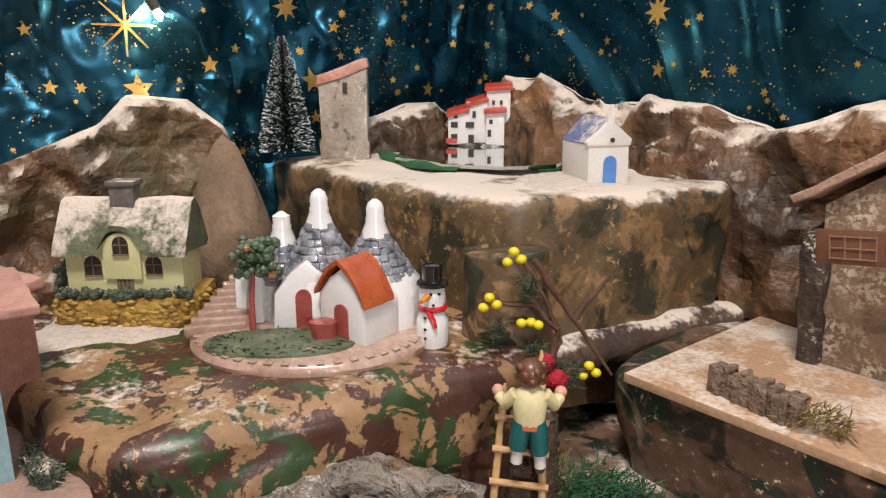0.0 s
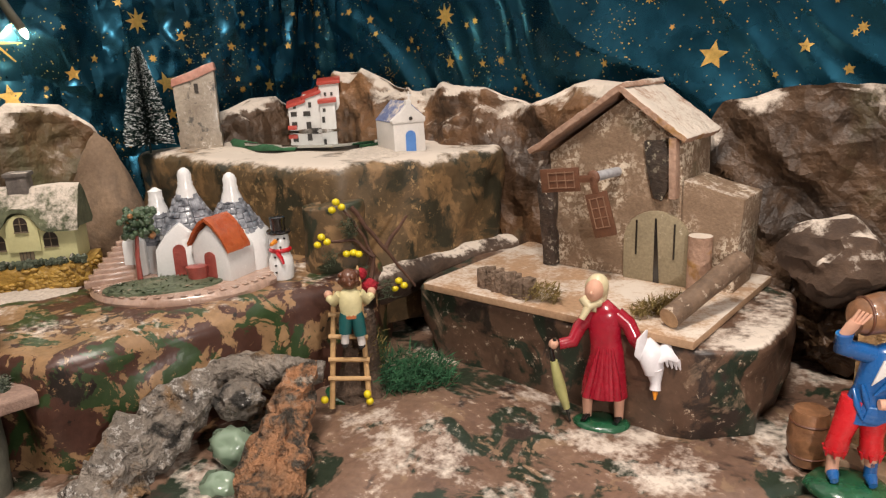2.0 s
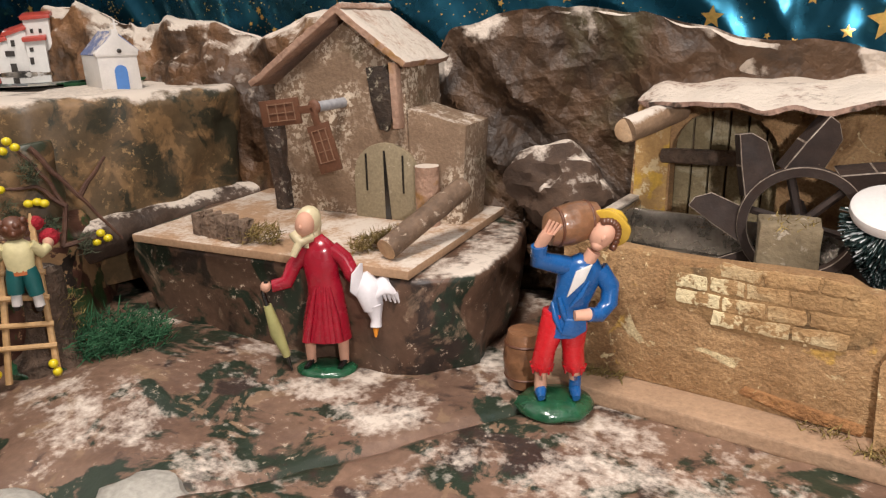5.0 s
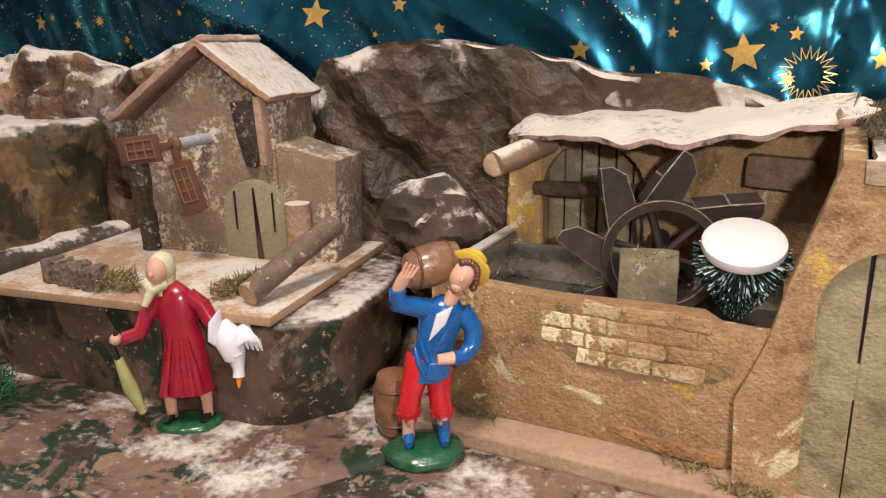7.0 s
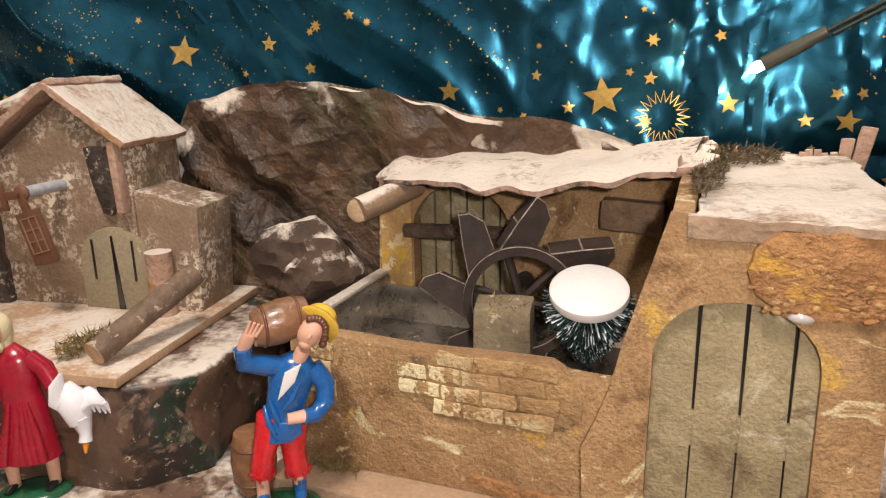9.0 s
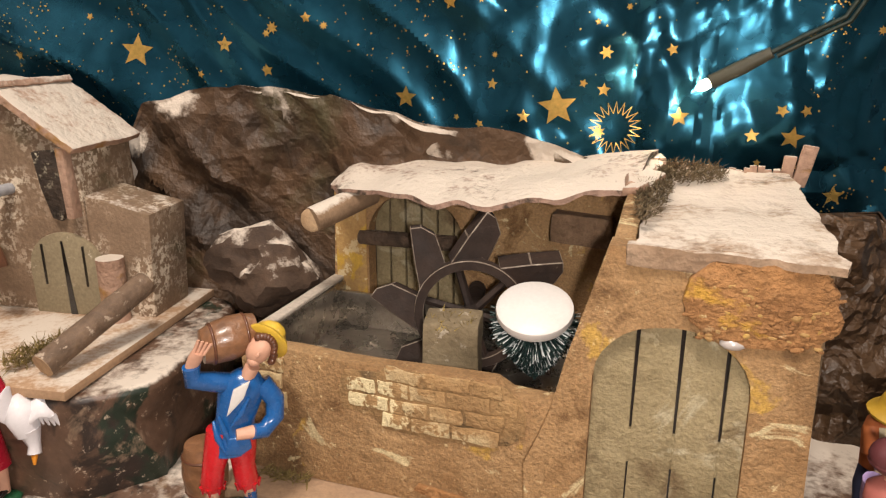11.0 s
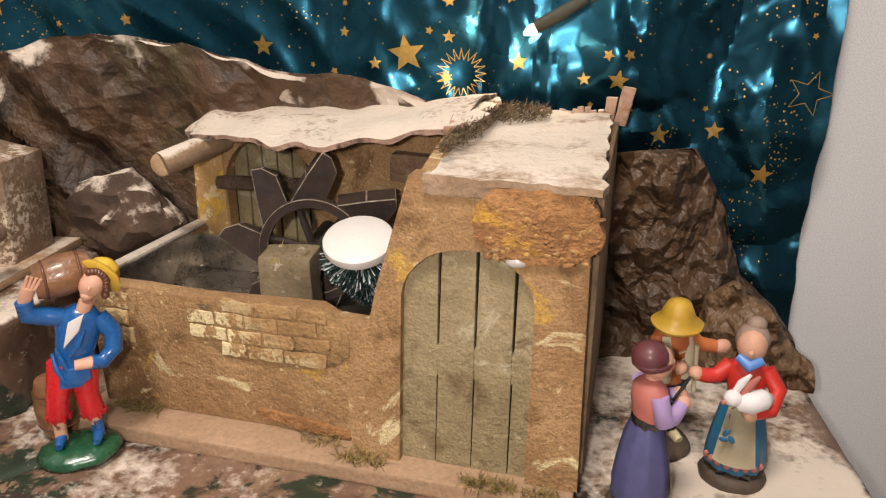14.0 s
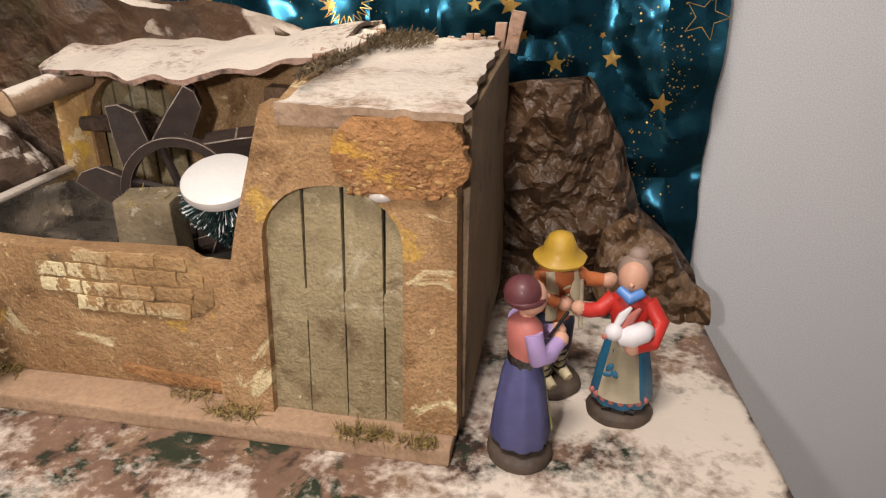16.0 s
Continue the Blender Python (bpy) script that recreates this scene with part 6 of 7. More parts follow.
for x, y, z, w, d, tilt in ((-0.031, 0, 0.055, 0.034, 0.042, -16), (-0.004, 0.002, 0.069, 0.034, 0.042, -18), (0.026, 0.004, 0.088, 0.040, 0.042, -4), (0.022, -0.018, 0.056, 0.032, 0.022, -4)):
    bm = bmesh.new()
    box(bm, w, d, 0.006, place(x, y, z, 8, tilt, 0), 0, 0.0015)
    part("roof", bm, M_redroof, lake_house, "bright red tiled roof")
bm = bmesh.new()
box(bm, 0.016, 0.014, 0.007, place(-0.040, -0.016, 0.012), 0, 0.0015)
part("boat_shed", bm, M_redroof, lake_house)
for x, y, z, w, h in ((-0.036, -0.0175, 0.034, 0.010, 0.008), (-0.014, -0.0175, 0.034, 0.012, 0.008), (-0.036, -0.0175, 0.016, 0.009, 0.009), (-0.012, -0.0175, 0.012, 0.008, 0.012), (-0.008, -0.0168, 0.048, 0.005, 0.009), (-0.034, -0.0175, 0.047, 0.005, 0.005), (0.019, -0.0135, 0.066, 0.004, 0.006), (0.030, -0.0135, 0.066, 0.004, 0.006), (0.016, -0.0245, 0.040, 0.005, 0.006), (0.014, -0.0245, 0.022, 0.005, 0.010)):
    bm = bmesh.new()
    box(bm, w, 0.0012, h, Matrix.Translation((x, y, z)))
    part("window", bm, M_darkpane, lake_house, "dark window")

chapel = thing("chapel", -0.489, 0.604, 0.335, 50, "small white chapel with blue door and blue-grey roof", "toy chapel")
bm = bmesh.new()
prism(bm, [(-0.026, 0.0), (-0.027, 0.050), (-0.002, 0.078), (0.020, 0.055), (0.022, 0.0)], 0.066, place(-0.012, -0.02, 0, 0, 0, 18), bev=0.0015)
prism(bm, [(-0.028, 0.048), (-0.029, 0.053), (-0.014, 0.066), (-0.006, 0.076), (-0.006, 0.084), (0.002, 0.084), (0.002, 0.076), (0.012, 0.066), (0.023, 0.056), (0.022, 0.048)], 0.008, place(-0.012, -0.0215, 0, 0, 0, 18), bev=0.001)
part("wall", bm, M_whitehouse, chapel, "white plastered wall")
bm = bmesh.new()
for sg, (xa, za) in enumerate(((-0.0285, 0.049), (0.0235, 0.054))):
    a, b = Vector((xa, 0, za)), Vector((-0.002, 0, 0.081))
    L = (b - a).length
    ang = math.degrees(math.atan2(b.z - a.z, b.x - a.x))
    box(bm, L, 0.060, 0.003, place(-0.012, -0.013, 0, 0, 0, 18) @ Matrix.Translation((a.x, 0, a.z)) @ rot(0, -ang, 0) @ Matrix.Translation((L / 2, 0.03, -0.001)), 0, 0.001)
part("roof", bm, M_bluegrey, chapel, "blue-grey roof with snow")
bm = bmesh.new()
prism(bm, arch(-0.0085, 0.0065, 0.001, 0.036, 0.027, 10), 0.0016, place(-0.012, -0.0216, 0, 0, 0, 18))
part("door", bm, M_blue, chapel, "blue arched door")
bm = bmesh.new()
prism(bm, arch(0.018, 0.026, 0.018, 0.038, 0.033, 8), 0.0016, place(-0.012, -0.02, 0, 0, 0, 18) @ Matrix.Translation((0.0228, 0, 0)) @ rot(0, 0, 90) @ Matrix.Translation((0.002, 0, 0)))
part("window", bm, M_blue, chapel, "blue arched window")
bm = bmesh.new()
ball(bm, (0, 0, 0), (0.003, 0.001, 0.003), 0, 10, place(-0.012, -0.0222, 0.055, 0, 0, 18))
part("round_window", bm, M_darkpane, chapel)
bm = bmesh.new()
box(bm, 0.0022, 0.0022, 0.014, place(-0.013, -0.018, 0.083))
box(bm, 0.008, 0.0022, 0.0022, place(-0.013, -0.018, 0.090, 0, 0, 18))
part("cross", bm, M_whitehouse, chapel, "small white cross")
chapel.scale = (0.97, 0.97, 0.85)

# mirror lake with green felt shore and loose snow
bm = bmesh.new()
shore = [(math.cos(k / 30 * 6.283) * 0.13 * (1 + 0.16 * noise.noise((k * 0.5, 1, 2))), math.sin(k / 30 * 6.283) * 0.105 * (1 + 0.16 * noise.noise((k * 0.5, 4, 2)))) for k in range(30)]
prism(bm, shore, 0.004, rot(90, 0, 0))
single("mirror_lake", bm, M_mirror, -0.705, 0.600, 0.3420, 0, "flat mirror used as a frozen lake", "mirror lake", sharp=0.2)
bm = bmesh.new()
tube(bm, [(-0.165, -0.06, 0), (-0.09, -0.095, 0.001), (-0.01, -0.105, 0.0), (0.06, -0.095, 0)], [0.004, 0.008, 0.007, 0.003], 0, 8, flat=0.35)
tube(bm, [(0.125, -0.03, 0), (0.155, 0.02, 0), (0.13, 0.09, 0)], [0.003, 0.006, 0.003], 0, 8, flat=0.35)
single("lake_shore", bm, M_greenmoss, -0.70, 0.600, 0.341, 0, "strip of green felt along the lake shore", "felt strip")


# ---- figurines: each one plain mesh ----
def figure(name, build, mats, x, y, z, rz, label, lean=0.0):
    bm = bmesh.new()
    build(bm)
    for v in bm.verts:
        v.co.x += max(0.0, v.co.z - 0.055) * lean
    return single(name, bm, mats, x, y, z, rz, label, "figurine", "figurines", sharp=1.2)


def boy(bm):
    S, J, T, W, H, G, B, K = range(8)
    lathe(bm, [(0.031, 0.0), (0.0335, 0.004), (0.030, 0.009), (0.018, 0.012), (0.003, 0.013)], 32, Matrix(), G, 1.0, 0.85, 0.08)
    for sx, ax, k, h in ((-1, -0.012, -0.009, -0.006), (1, 0.017, 0.014, 0.012)):
        tube(bm, [(ax, -0.012, 0.016), (ax, -0.004, 0.018), (ax, 0.003, 0.019)], [0.0035, 0.0055, 0.0045], J, 10, flat=0.8)
        tube(bm, [(ax, 0.001, 0.016), (ax, 0.001, 0.032)], 0.0052, J if sx > 0 else S, 10)
        tube(bm, [(ax, 0.001, 0.028), (ax * 0.9, 0.001, 0.042)], 0.0052, S, 10)
        tube(bm, [(ax * 0.93, 0.001, 0.038), (ax * 0.9, 0.0, 0.044), (k, -0.001, 0.056), (h, 0.0, 0.074), (h * 0.8, 0.0, 0.090)], [0.0086, 0.0094, 0.0090, 0.0112, 0.0112], T, 14)
        for j in range(7):
            a = j * 0.9
            tube(bm, [(ax * 0.93 + 0.0080 * math.cos(a), 0.001 + 0.0080 * math.sin(a), 0.041), (ax * 0.93 + 0.0084 * math.cos(a), 0.001 + 0.0084 * math.sin(a), 0.034)], [0.0030, 0.0006], T, 6)
    tube(bm, [(0.004, 0.0, 0.070), (0.004, 0.0, 0.082), (0.006, 0.0, 0.098), (0.009, 0.0, 0.118), (0.012, 0.0, 0.130), (0.014, 0.0, 0.137)], [0.0172, 0.0175, 0.0150, 0.0178, 0.0160, 0.008], J, 18, flat=0.72)
    for a, b, c in (((-0.006, -0.0105, 0.106), (-0.001, -0.0120, 0.094), (0.004, -0.0122, 0.082)), ((0.016, -0.0125, 0.120), (0.011, -0.0135, 0.108), (0.004, -0.0130, 0.098)), ((-0.010, -0.006, 0.100), (-0.006, -0.011, 0.088), (0.0, -0.0125, 0.076))):
        tube(bm, [a, b, c], [0.0012, 0.0026, 0.0012], J, 8)
    prism(bm, [(0.000, 0.106), (0.004, 0.128), (0.016, 0.134), (0.012, 0.120)], 0.003, Matrix.Translation((0, -0.0138, 0)), W, 0.0008)
    tube(bm, [(0.013, -0.003, 0.132), (0.017, -0.004, 0.142)], 0.006, S, 10)
    tube(bm, [(0.000, 0.0, 0.128), (-0.012, -0.004, 0.132), (-0.026, -0.006, 0.136), (-0.027, -0.008, 0.148)], [0.008, 0.0078, 0.0075, 0.0068], J, 12)
    tube(bm, [(-0.027, -0.008, 0.147), (-0.024, -0.010, 0.155), (-0.022, -0.011, 0.160)], [0.0048, 0.0056, 0.0050], S, 10, flat=0.7)
    for j in range(4):
        tube(bm, [(-0.0255 + 0.0026 * j, -0.011, 0.158), (-0.0220 + 0.0030 * j, -0.0125, 0.170 - 0.0012 * j)], [0.0019, 0.0012], S, 6)
    tube(bm, [(0.024, 0.0, 0.126), (0.035, -0.002, 0.112), (0.036, -0.004, 0.098), (0.028, -0.010, 0.090), (0.020, -0.014, 0.092)], [0.0075, 0.0075, 0.0075, 0.0068, 0.006], J, 12)
    tube(bm, [(0.022, -0.013, 0.092), (0.008, -0.016, 0.092)], [0.0055, 0.0045], S, 10, flat=0.7)
    prism(bm, [(0.0, 0.074), (0.002, 0.088), (0.018, 0.088), (0.020, 0.078), (0.012, 0.072)], 0.003, Matrix.Translation((0, -0.0145, 0)), J, 0.001)
    face = Matrix.Translation((0.0215, -0.0045, 0.1560)) @ rot(0, 24, 0)
    ball(bm, (0, 0, 0), (0.0098, 0.0100, 0.0120), S, 18, face)
    ball(bm, (0, -0.0035, -0.0085), (0.0055, 0.0052, 0.0045), S, 12, face)
    for j in range(9):
        a = 0.25 + j * 0.24
        ball(bm, (0.0105 * math.cos(a), -0.0045, 0.0118 * math.sin(a)), 0.0030, K, 8, face)
    ball(bm, (-0.0005, -0.0100, -0.001), (0.0017, 0.0018, 0.0026), S, 8, face)
    ball(bm, (0.0255, 0.002, 0.1605), (0.0115, 0.0105, 0.0115), K, 14)
    hat = Matrix.Translation((0.0235, -0.002, 0.1575)) @ Vector((0.50, 0.72, 0.48)).to_track_quat("Z", "Y").to_matrix().to_4x4()
    lathe(bm, [(0.0175, 0.003), (0.0190, 0.0045), (0.0178, 0.0065), (0.0132, 0.0075), (0.0120, 0.014), (0.0085, 0.0175), (0.002, 0.0185)], 26, hat, H, 1, 1, 0.10)
    for k in range(6):
        ball(bm, (0.031 + 0.001 * (k % 2), -0.006 + 0.002 * k % 3 * 0.001, 0.146 + k * 0.004), 0.0034, K, 8)
    bx = Matrix.Translation((-0.002, 0.006, 0.162)) @ rot(0, 82, 18)
    lathe(bm, [(0.0125, -0.020), (0.0155, -0.010), (0.0165, 0.0), (0.0155, 0.010), (0.0125, 0.020)], 20, bx, B, flute=20)
    for zz in (-0.013, 0.012):
        tube(bm, [(0.0157 * math.cos(a / 16 * 6.283), 0.0157 * math.sin(a / 16 * 6.283), zz) for a in range(17)], 0.0012, K, 6, bx)


figure("boy_with_barrel", boy, [M_skin, M_jacket, M_trouser, M_plasticwhite, M_hairyellow, M_greenbase, M_barrel, M_hairbrown], 0.1015, 0.466, 0.1075, 24,
       "plastic boy figurine in blue jacket and red breeches shouldering a barrel", 0.12).scale = (0.94, 0.94, 0.94)


def goose_woman(bm):
    S, D, C, G, W, U_, K, O = range(8)
    lift = Matrix.Translation((-0.002, 0, 0.013)) @ Matrix.Diagonal((1.0, 1.0, 0.95, 1))
    lathe(bm, [(0.027, 0.0), (0.028, 0.004), (0.024, 0.007), (0.01, 0.008)], 24, Matrix(), G, 1.0, 0.7, 0.06)
    for x in (-0.013, 0.017):
        tube(bm, [(x, 0, 0.010), (x, 0, 0.04)], [0.0042, 0.0058], S, 10)
        tube(bm, [(x - 0.003, -0.010, 0.0085), (x, 0, 0.011)], [0.0032, 0.005], K, 8, flat=0.7)
    tube(bm, [(0.003, 0, 0.034), (0.003, 0, 0.050), (0.002, 0, 0.078), (-0.001, 0, 0.090), (-0.005, 0, 0.112), (-0.010, 0, 0.124)], [0.0225, 0.0205, 0.0155, 0.0145, 0.0165, 0.008], D, 20, flat=0.72)
    for k in range(4):
        tube(bm, [(-0.013 + k * 0.0098, -0.0128, 0.035), (-0.008 + k * 0.0066 + 0.002 * (k % 2), -0.0118, 0.058), (-0.005 + k * 0.004, -0.0100, 0.084)], [0.0042, 0.0034, 0.0012], D, 8)
    tube(bm, [(-0.016, 0, 0.114), (-0.026, -0.004, 0.100), (-0.030, -0.010, 0.088), (-0.042, -0.014, 0.086)], [0.0075, 0.0072, 0.0068, 0.0055], D, 10)
    ball(bm, (-0.047, -0.015, 0.086), 0.005, S, 10)
    tube(bm, [(0.006, 0, 0.114), (0.018, -0.002, 0.106), (0.026, -0.006, 0.094), (0.033, -0.009, 0.087)], [0.0075, 0.007, 0.0068, 0.0055], D, 10)
    ball(bm, (0.035, -0.010, 0.085), 0.005, S, 10)
    ball(bm, (-0.0165, -0.004, 0.137), (0.0090, 0.0098, 0.0112), S, 16)
    ball(bm, (-0.0185, -0.0135, 0.1365), (0.0018, 0.0022, 0.0022), S, 8)
    ball(bm, (-0.0152, 0.0010, 0.1385), (0.0112, 0.0106, 0.0128), C, 16)
    tube(bm, [(-0.010, 0.004, 0.136), (-0.010, 0.002, 0.124), (-0.014, -0.006, 0.116)], [0.006, 0.0055, 0.003], C, 8)
    tube(bm, [(-0.026, -0.006, 0.130), (-0.019, -0.010, 0.122), (-0.012, -0.007, 0.126), (-0.014, 0.004, 0.128)], 0.0048, C, 8)
    tube(bm, [(-0.020, -0.011, 0.122), (-0.024, -0.014, 0.112)], [0.004, 0.003], C, 8)
    tube(bm, [(-0.046, -0.016, 0.092), (-0.049, -0.017, 0.082), (-0.044, -0.016, 0.066)], [0.002, 0.002, 0.0025], K, 8)
    tube(bm, [(-0.045, -0.016, 0.070), (-0.038, -0.015, 0.045), (-0.031, -0.014, 0.022)], [0.0035, 0.0062, 0.0034], U_, 10)
    tube(bm, [(-0.031, -0.014, 0.023), (-0.028, -0.013, 0.008)], [0.0018, 0.001], K, 6)
    tube(bm, [(0.038, -0.012, 0.088), (0.045, -0.014, 0.074), (0.049, -0.014, 0.056)], [0.004, 0.0135, 0.009], W, 14, flat=0.75, m=lift)
    tube(bm, [(0.049, -0.014, 0.060), (0.052, -0.014, 0.046), (0.052, -0.016, 0.039)], [0.0085, 0.0048, 0.0052], W, 10, m=lift)
    tube(bm, [(0.052, -0.017, 0.038), (0.052, -0.020, 0.031)], [0.0028, 0.001], O, 8, m=lift)
    tube(bm, [(0.046, -0.016, 0.070), (0.057, -0.016, 0.080), (0.066, -0.015, 0.074), (0.071, -0.014, 0.066)], [0.007, 0.0095, 0.007, 0.002], W, 12, flat=0.35, m=lift)
    tube(bm, [(0.042, -0.015, 0.068), (0.035, -0.018, 0.078), (0.034, -0.018, 0.090), (0.037, -0.017, 0.099)], [0.006, 0.008, 0.006, 0.0015], W, 12, flat=0.35, m=lift)
    for k in range(4):
        tube(bm, [(0.055 + 0.004 * k, -0.0175, 0.078 - 0.002 * k), (0.060 + 0.004 * k, -0.0165, 0.064 - 0.001 * k)], [0.0026, 0.0008], W, 6, m=lift)


figure("woman_with_goose", goose_woman, [M_skin, M_dress, M_scarf, M_greenbase, M_goose, M_umbrella, M_black, M_orange], -0.115, 0.456, 0.098, 24,
       "plastic woman figurine in crimson dress carrying a white goose and umbrella", 0.11).scale = (1.02, 1.02, 1.05)


def skirt_figure(bm, height, S, SK, BL, SL, AP, F, HA, cap, hands, K):
    k = height / 0.14
    lathe(bm, [(0.024, 0.0), (0.025, 0.005), (0.022, 0.010), (0.01, 0.011)], 24, Matrix(), F, 1.0, 0.9, 0.05)
    for x in (-0.008, 0.009):
        tube(bm, [(x, -0.016, 0.0125), (x, -0.004, 0.015)], [0.004, 0.006], K, 10, flat=0.8)
    lathe(bm, [(0.021, 0.017 * k), (0.022, 0.024 * k), (0.0195, 0.045 * k), (0.0155, 0.068 * k), (0.0115, 0.080 * k)], 28, Matrix(), SK, 1.0, 0.9, 0.0, 9)
    lathe(bm, [(0.0118, 0.078 * k), (0.0125, 0.083 * k), (0.0118, 0.086 * k)], 20, Matrix(), K, 1.0, 0.85)
    lathe(bm, [(0.0115, 0.084 * k), (0.0142, 0.098 * k), (0.0135, 0.108 * k), (0.006, 0.115 * k)], 20, Matrix(), BL, 1.05, 0.8)
    tube(bm, [(0, -0.001, 0.112 * k), (0, -0.002, 0.120 * k)], 0.0052, S, 10)
    ball(bm, (0, -0.003, 0.127 * k), (0.0105, 0.011, 0.0125), S, 16)
    ball(bm, (0, -0.0145, 0.126 * k), 0.002, S, 8)
    cap(bm, k)
    for side, pts in hands.items():
        tube(bm, [Vector(p) * k for p in pts], [0.0062, 0.0062, 0.0056, 0.005], SL, 10)
        ball(bm, Vector(pts[-1]) * k, 0.0058, S, 10)
    if AP is not None:
        for x, w in ((0.0, 0.011),):
            bm2 = bmesh.new()
            rows = []
            for j in range(7):
                z = 0.026 + j * 0.0085
                r = 0.0225 - j * 0.0016
                rows.append([bm2.verts.new((r * math.sin(a), -r * 0.93 * math.cos(a) - 0.0012, z * k)) for a in [(-0.75 + 0.25 * i) for i in range(7)]])
            for a, b in zip(rows, rows[1:]):
                for i in range(6):
                    bm2.faces.new((a[i], a[i + 1], b[i + 1], b[i]))
            bmesh.ops.solidify(bm2, geom=list(bm2.faces), thickness=0.0012)
            join(bm, bm2, Matrix(), AP)


def violet(bm):
    def cap(b, k):
        ball(b, (0, 0.0025, 0.1315 * k), (0.0128, 0.0125, 0.0115), 6, 16)
        tube(b, [(0.0115 * math.cos(a / 14 * 6.283), 0.001 + 0.0115 * math.sin(a / 14 * 6.283), 0.1275 * k) for a in range(15)], 0.0022, 6, 8)
    skirt_figure(bm, 0.136, 0, 1, 2, 3, 4, 5, 6, cap, {"l": [(-0.013, 0, 0.107), (-0.018, -0.002, 0.090), (-0.010, -0.014, 0.086), (-0.002, -0.026, 0.092)], "r": [(0.013, 0, 0.107), (0.018, -0.004, 0.092), (0.014, -0.016, 0.090), (0.006, -0.028, 0.094)]}, 7)
    tube(bm, [(-0.004, -0.016, 0.094), (0.006, -0.034, 0.104)], 0.0012, 7, 6)


figure("woman_in_violet", violet, [M_skin, M_purple, M_rose, M_lilac, M_umbrella, M_foot, M_maroon, M_black], 0.539, 0.466, 0.1025, 112,
       "clay woman figurine in violet skirt, lilac sleeves and maroon cap")


def shepherd(bm):
    S, CO, VE, TR, FO, HA, GR, K, LE = range(9)
    lathe(bm, [(0.024, 0.0), (0.026, 0.004), (0.023, 0.008), (0.01, 0.009)], 24, Matrix(), FO, 1.0, 0.95, 0.05)
    for x, y in ((-0.009, -0.004), (0.010, 0.002)):
        tube(bm, [(x, y - 0.014, 0.010), (x, y, 0.013)], [0.004, 0.0055], LE, 8, flat=0.8)
        tube(bm, [(x, y, 0.011), (x, y, 0.036)], [0.0052, 0.0064], LE, 10)
        for j in range(3):
            tube(bm, [(x + 0.0063 * math.cos(a / 8 * 6.283), y + 0.0063 * math.sin(a / 8 * 6.283), 0.017 + j * 0.006 + 0.002 * math.sin(a)) for a in range(9)], 0.0009, K, 5)
        tube(bm, [(x, y, 0.034), (x * 0.85, 0, 0.058), (x * 0.6, 0, 0.070)], [0.0085, 0.0095, 0.0095], TR, 10)
    tube(bm, [(0, 0, 0.064), (0, 0, 0.078), (0, 0, 0.098), (0, 0, 0.106), (0, 0, 0.110)], [0.014, 0.0145, 0.0165, 0.0145, 0.007], CO, 18, flat=0.8)
    for sx in (-1, 1):
        tube(bm, [(sx * 0.010, -0.010, 0.068), (sx * 0.0105, -0.011, 0.090), (sx * 0.009, -0.006, 0.106)], [0.005, 0.006, 0.005], VE, 8, flat=0.6)
    for j in range(3):
        tube(bm, [(-0.003, -0.0142, 0.080 + j * 0.007), (0.003, -0.0142, 0.081 + j * 0.007)], 0.0009, VE, 6)
    tube(bm, [(0.013, 0, 0.104), (0.022, -0.006, 0.094), (0.034, -0.012, 0.092)], [0.006, 0.0062, 0.0055], CO, 10)
    ball(bm, (0.039, -0.014, 0.092), (0.008, 0.006, 0.006), S, 10)
    tube(bm, [(-0.013, 0, 0.104), (-0.018, -0.006, 0.090), (-0.008, -0.016, 0.084)], [0.006, 0.0062, 0.0052], CO, 10)
    ball(bm, (-0.004, -0.018, 0.084), 0.006, S, 10)
    ball(bm, (0.001, -0.003, 0.118), (0.010, 0.0105, 0.0118), S, 16)
    ball(bm, (0.001, -0.008, 0.111), (0.0085, 0.0075, 0.0065), GR, 12)
    lathe(bm, [(0.0185, 0.119), (0.0190, 0.121), (0.0130, 0.124), (0.0118, 0.130), (0.0085, 0.138), (0.003, 0.1405)], 22, place(0.001, 0, 0.001, 6, -4, 0), HA, 1, 1, 0.08)
    tube(bm, [(0.012, -0.018, 0.060), (0.010, -0.018, 0.100)], 0.0018, VE, 6)


figure("shepherd", shepherd, [M_skin, M_orangecoat, M_apron, M_darkblue, M_foot, M_mustard, M_greyhair, M_black, M_scarf], 0.566, 0.552, 0.1025, 30,
       "clay shepherd figurine in orange waistcoat and mustard hat")


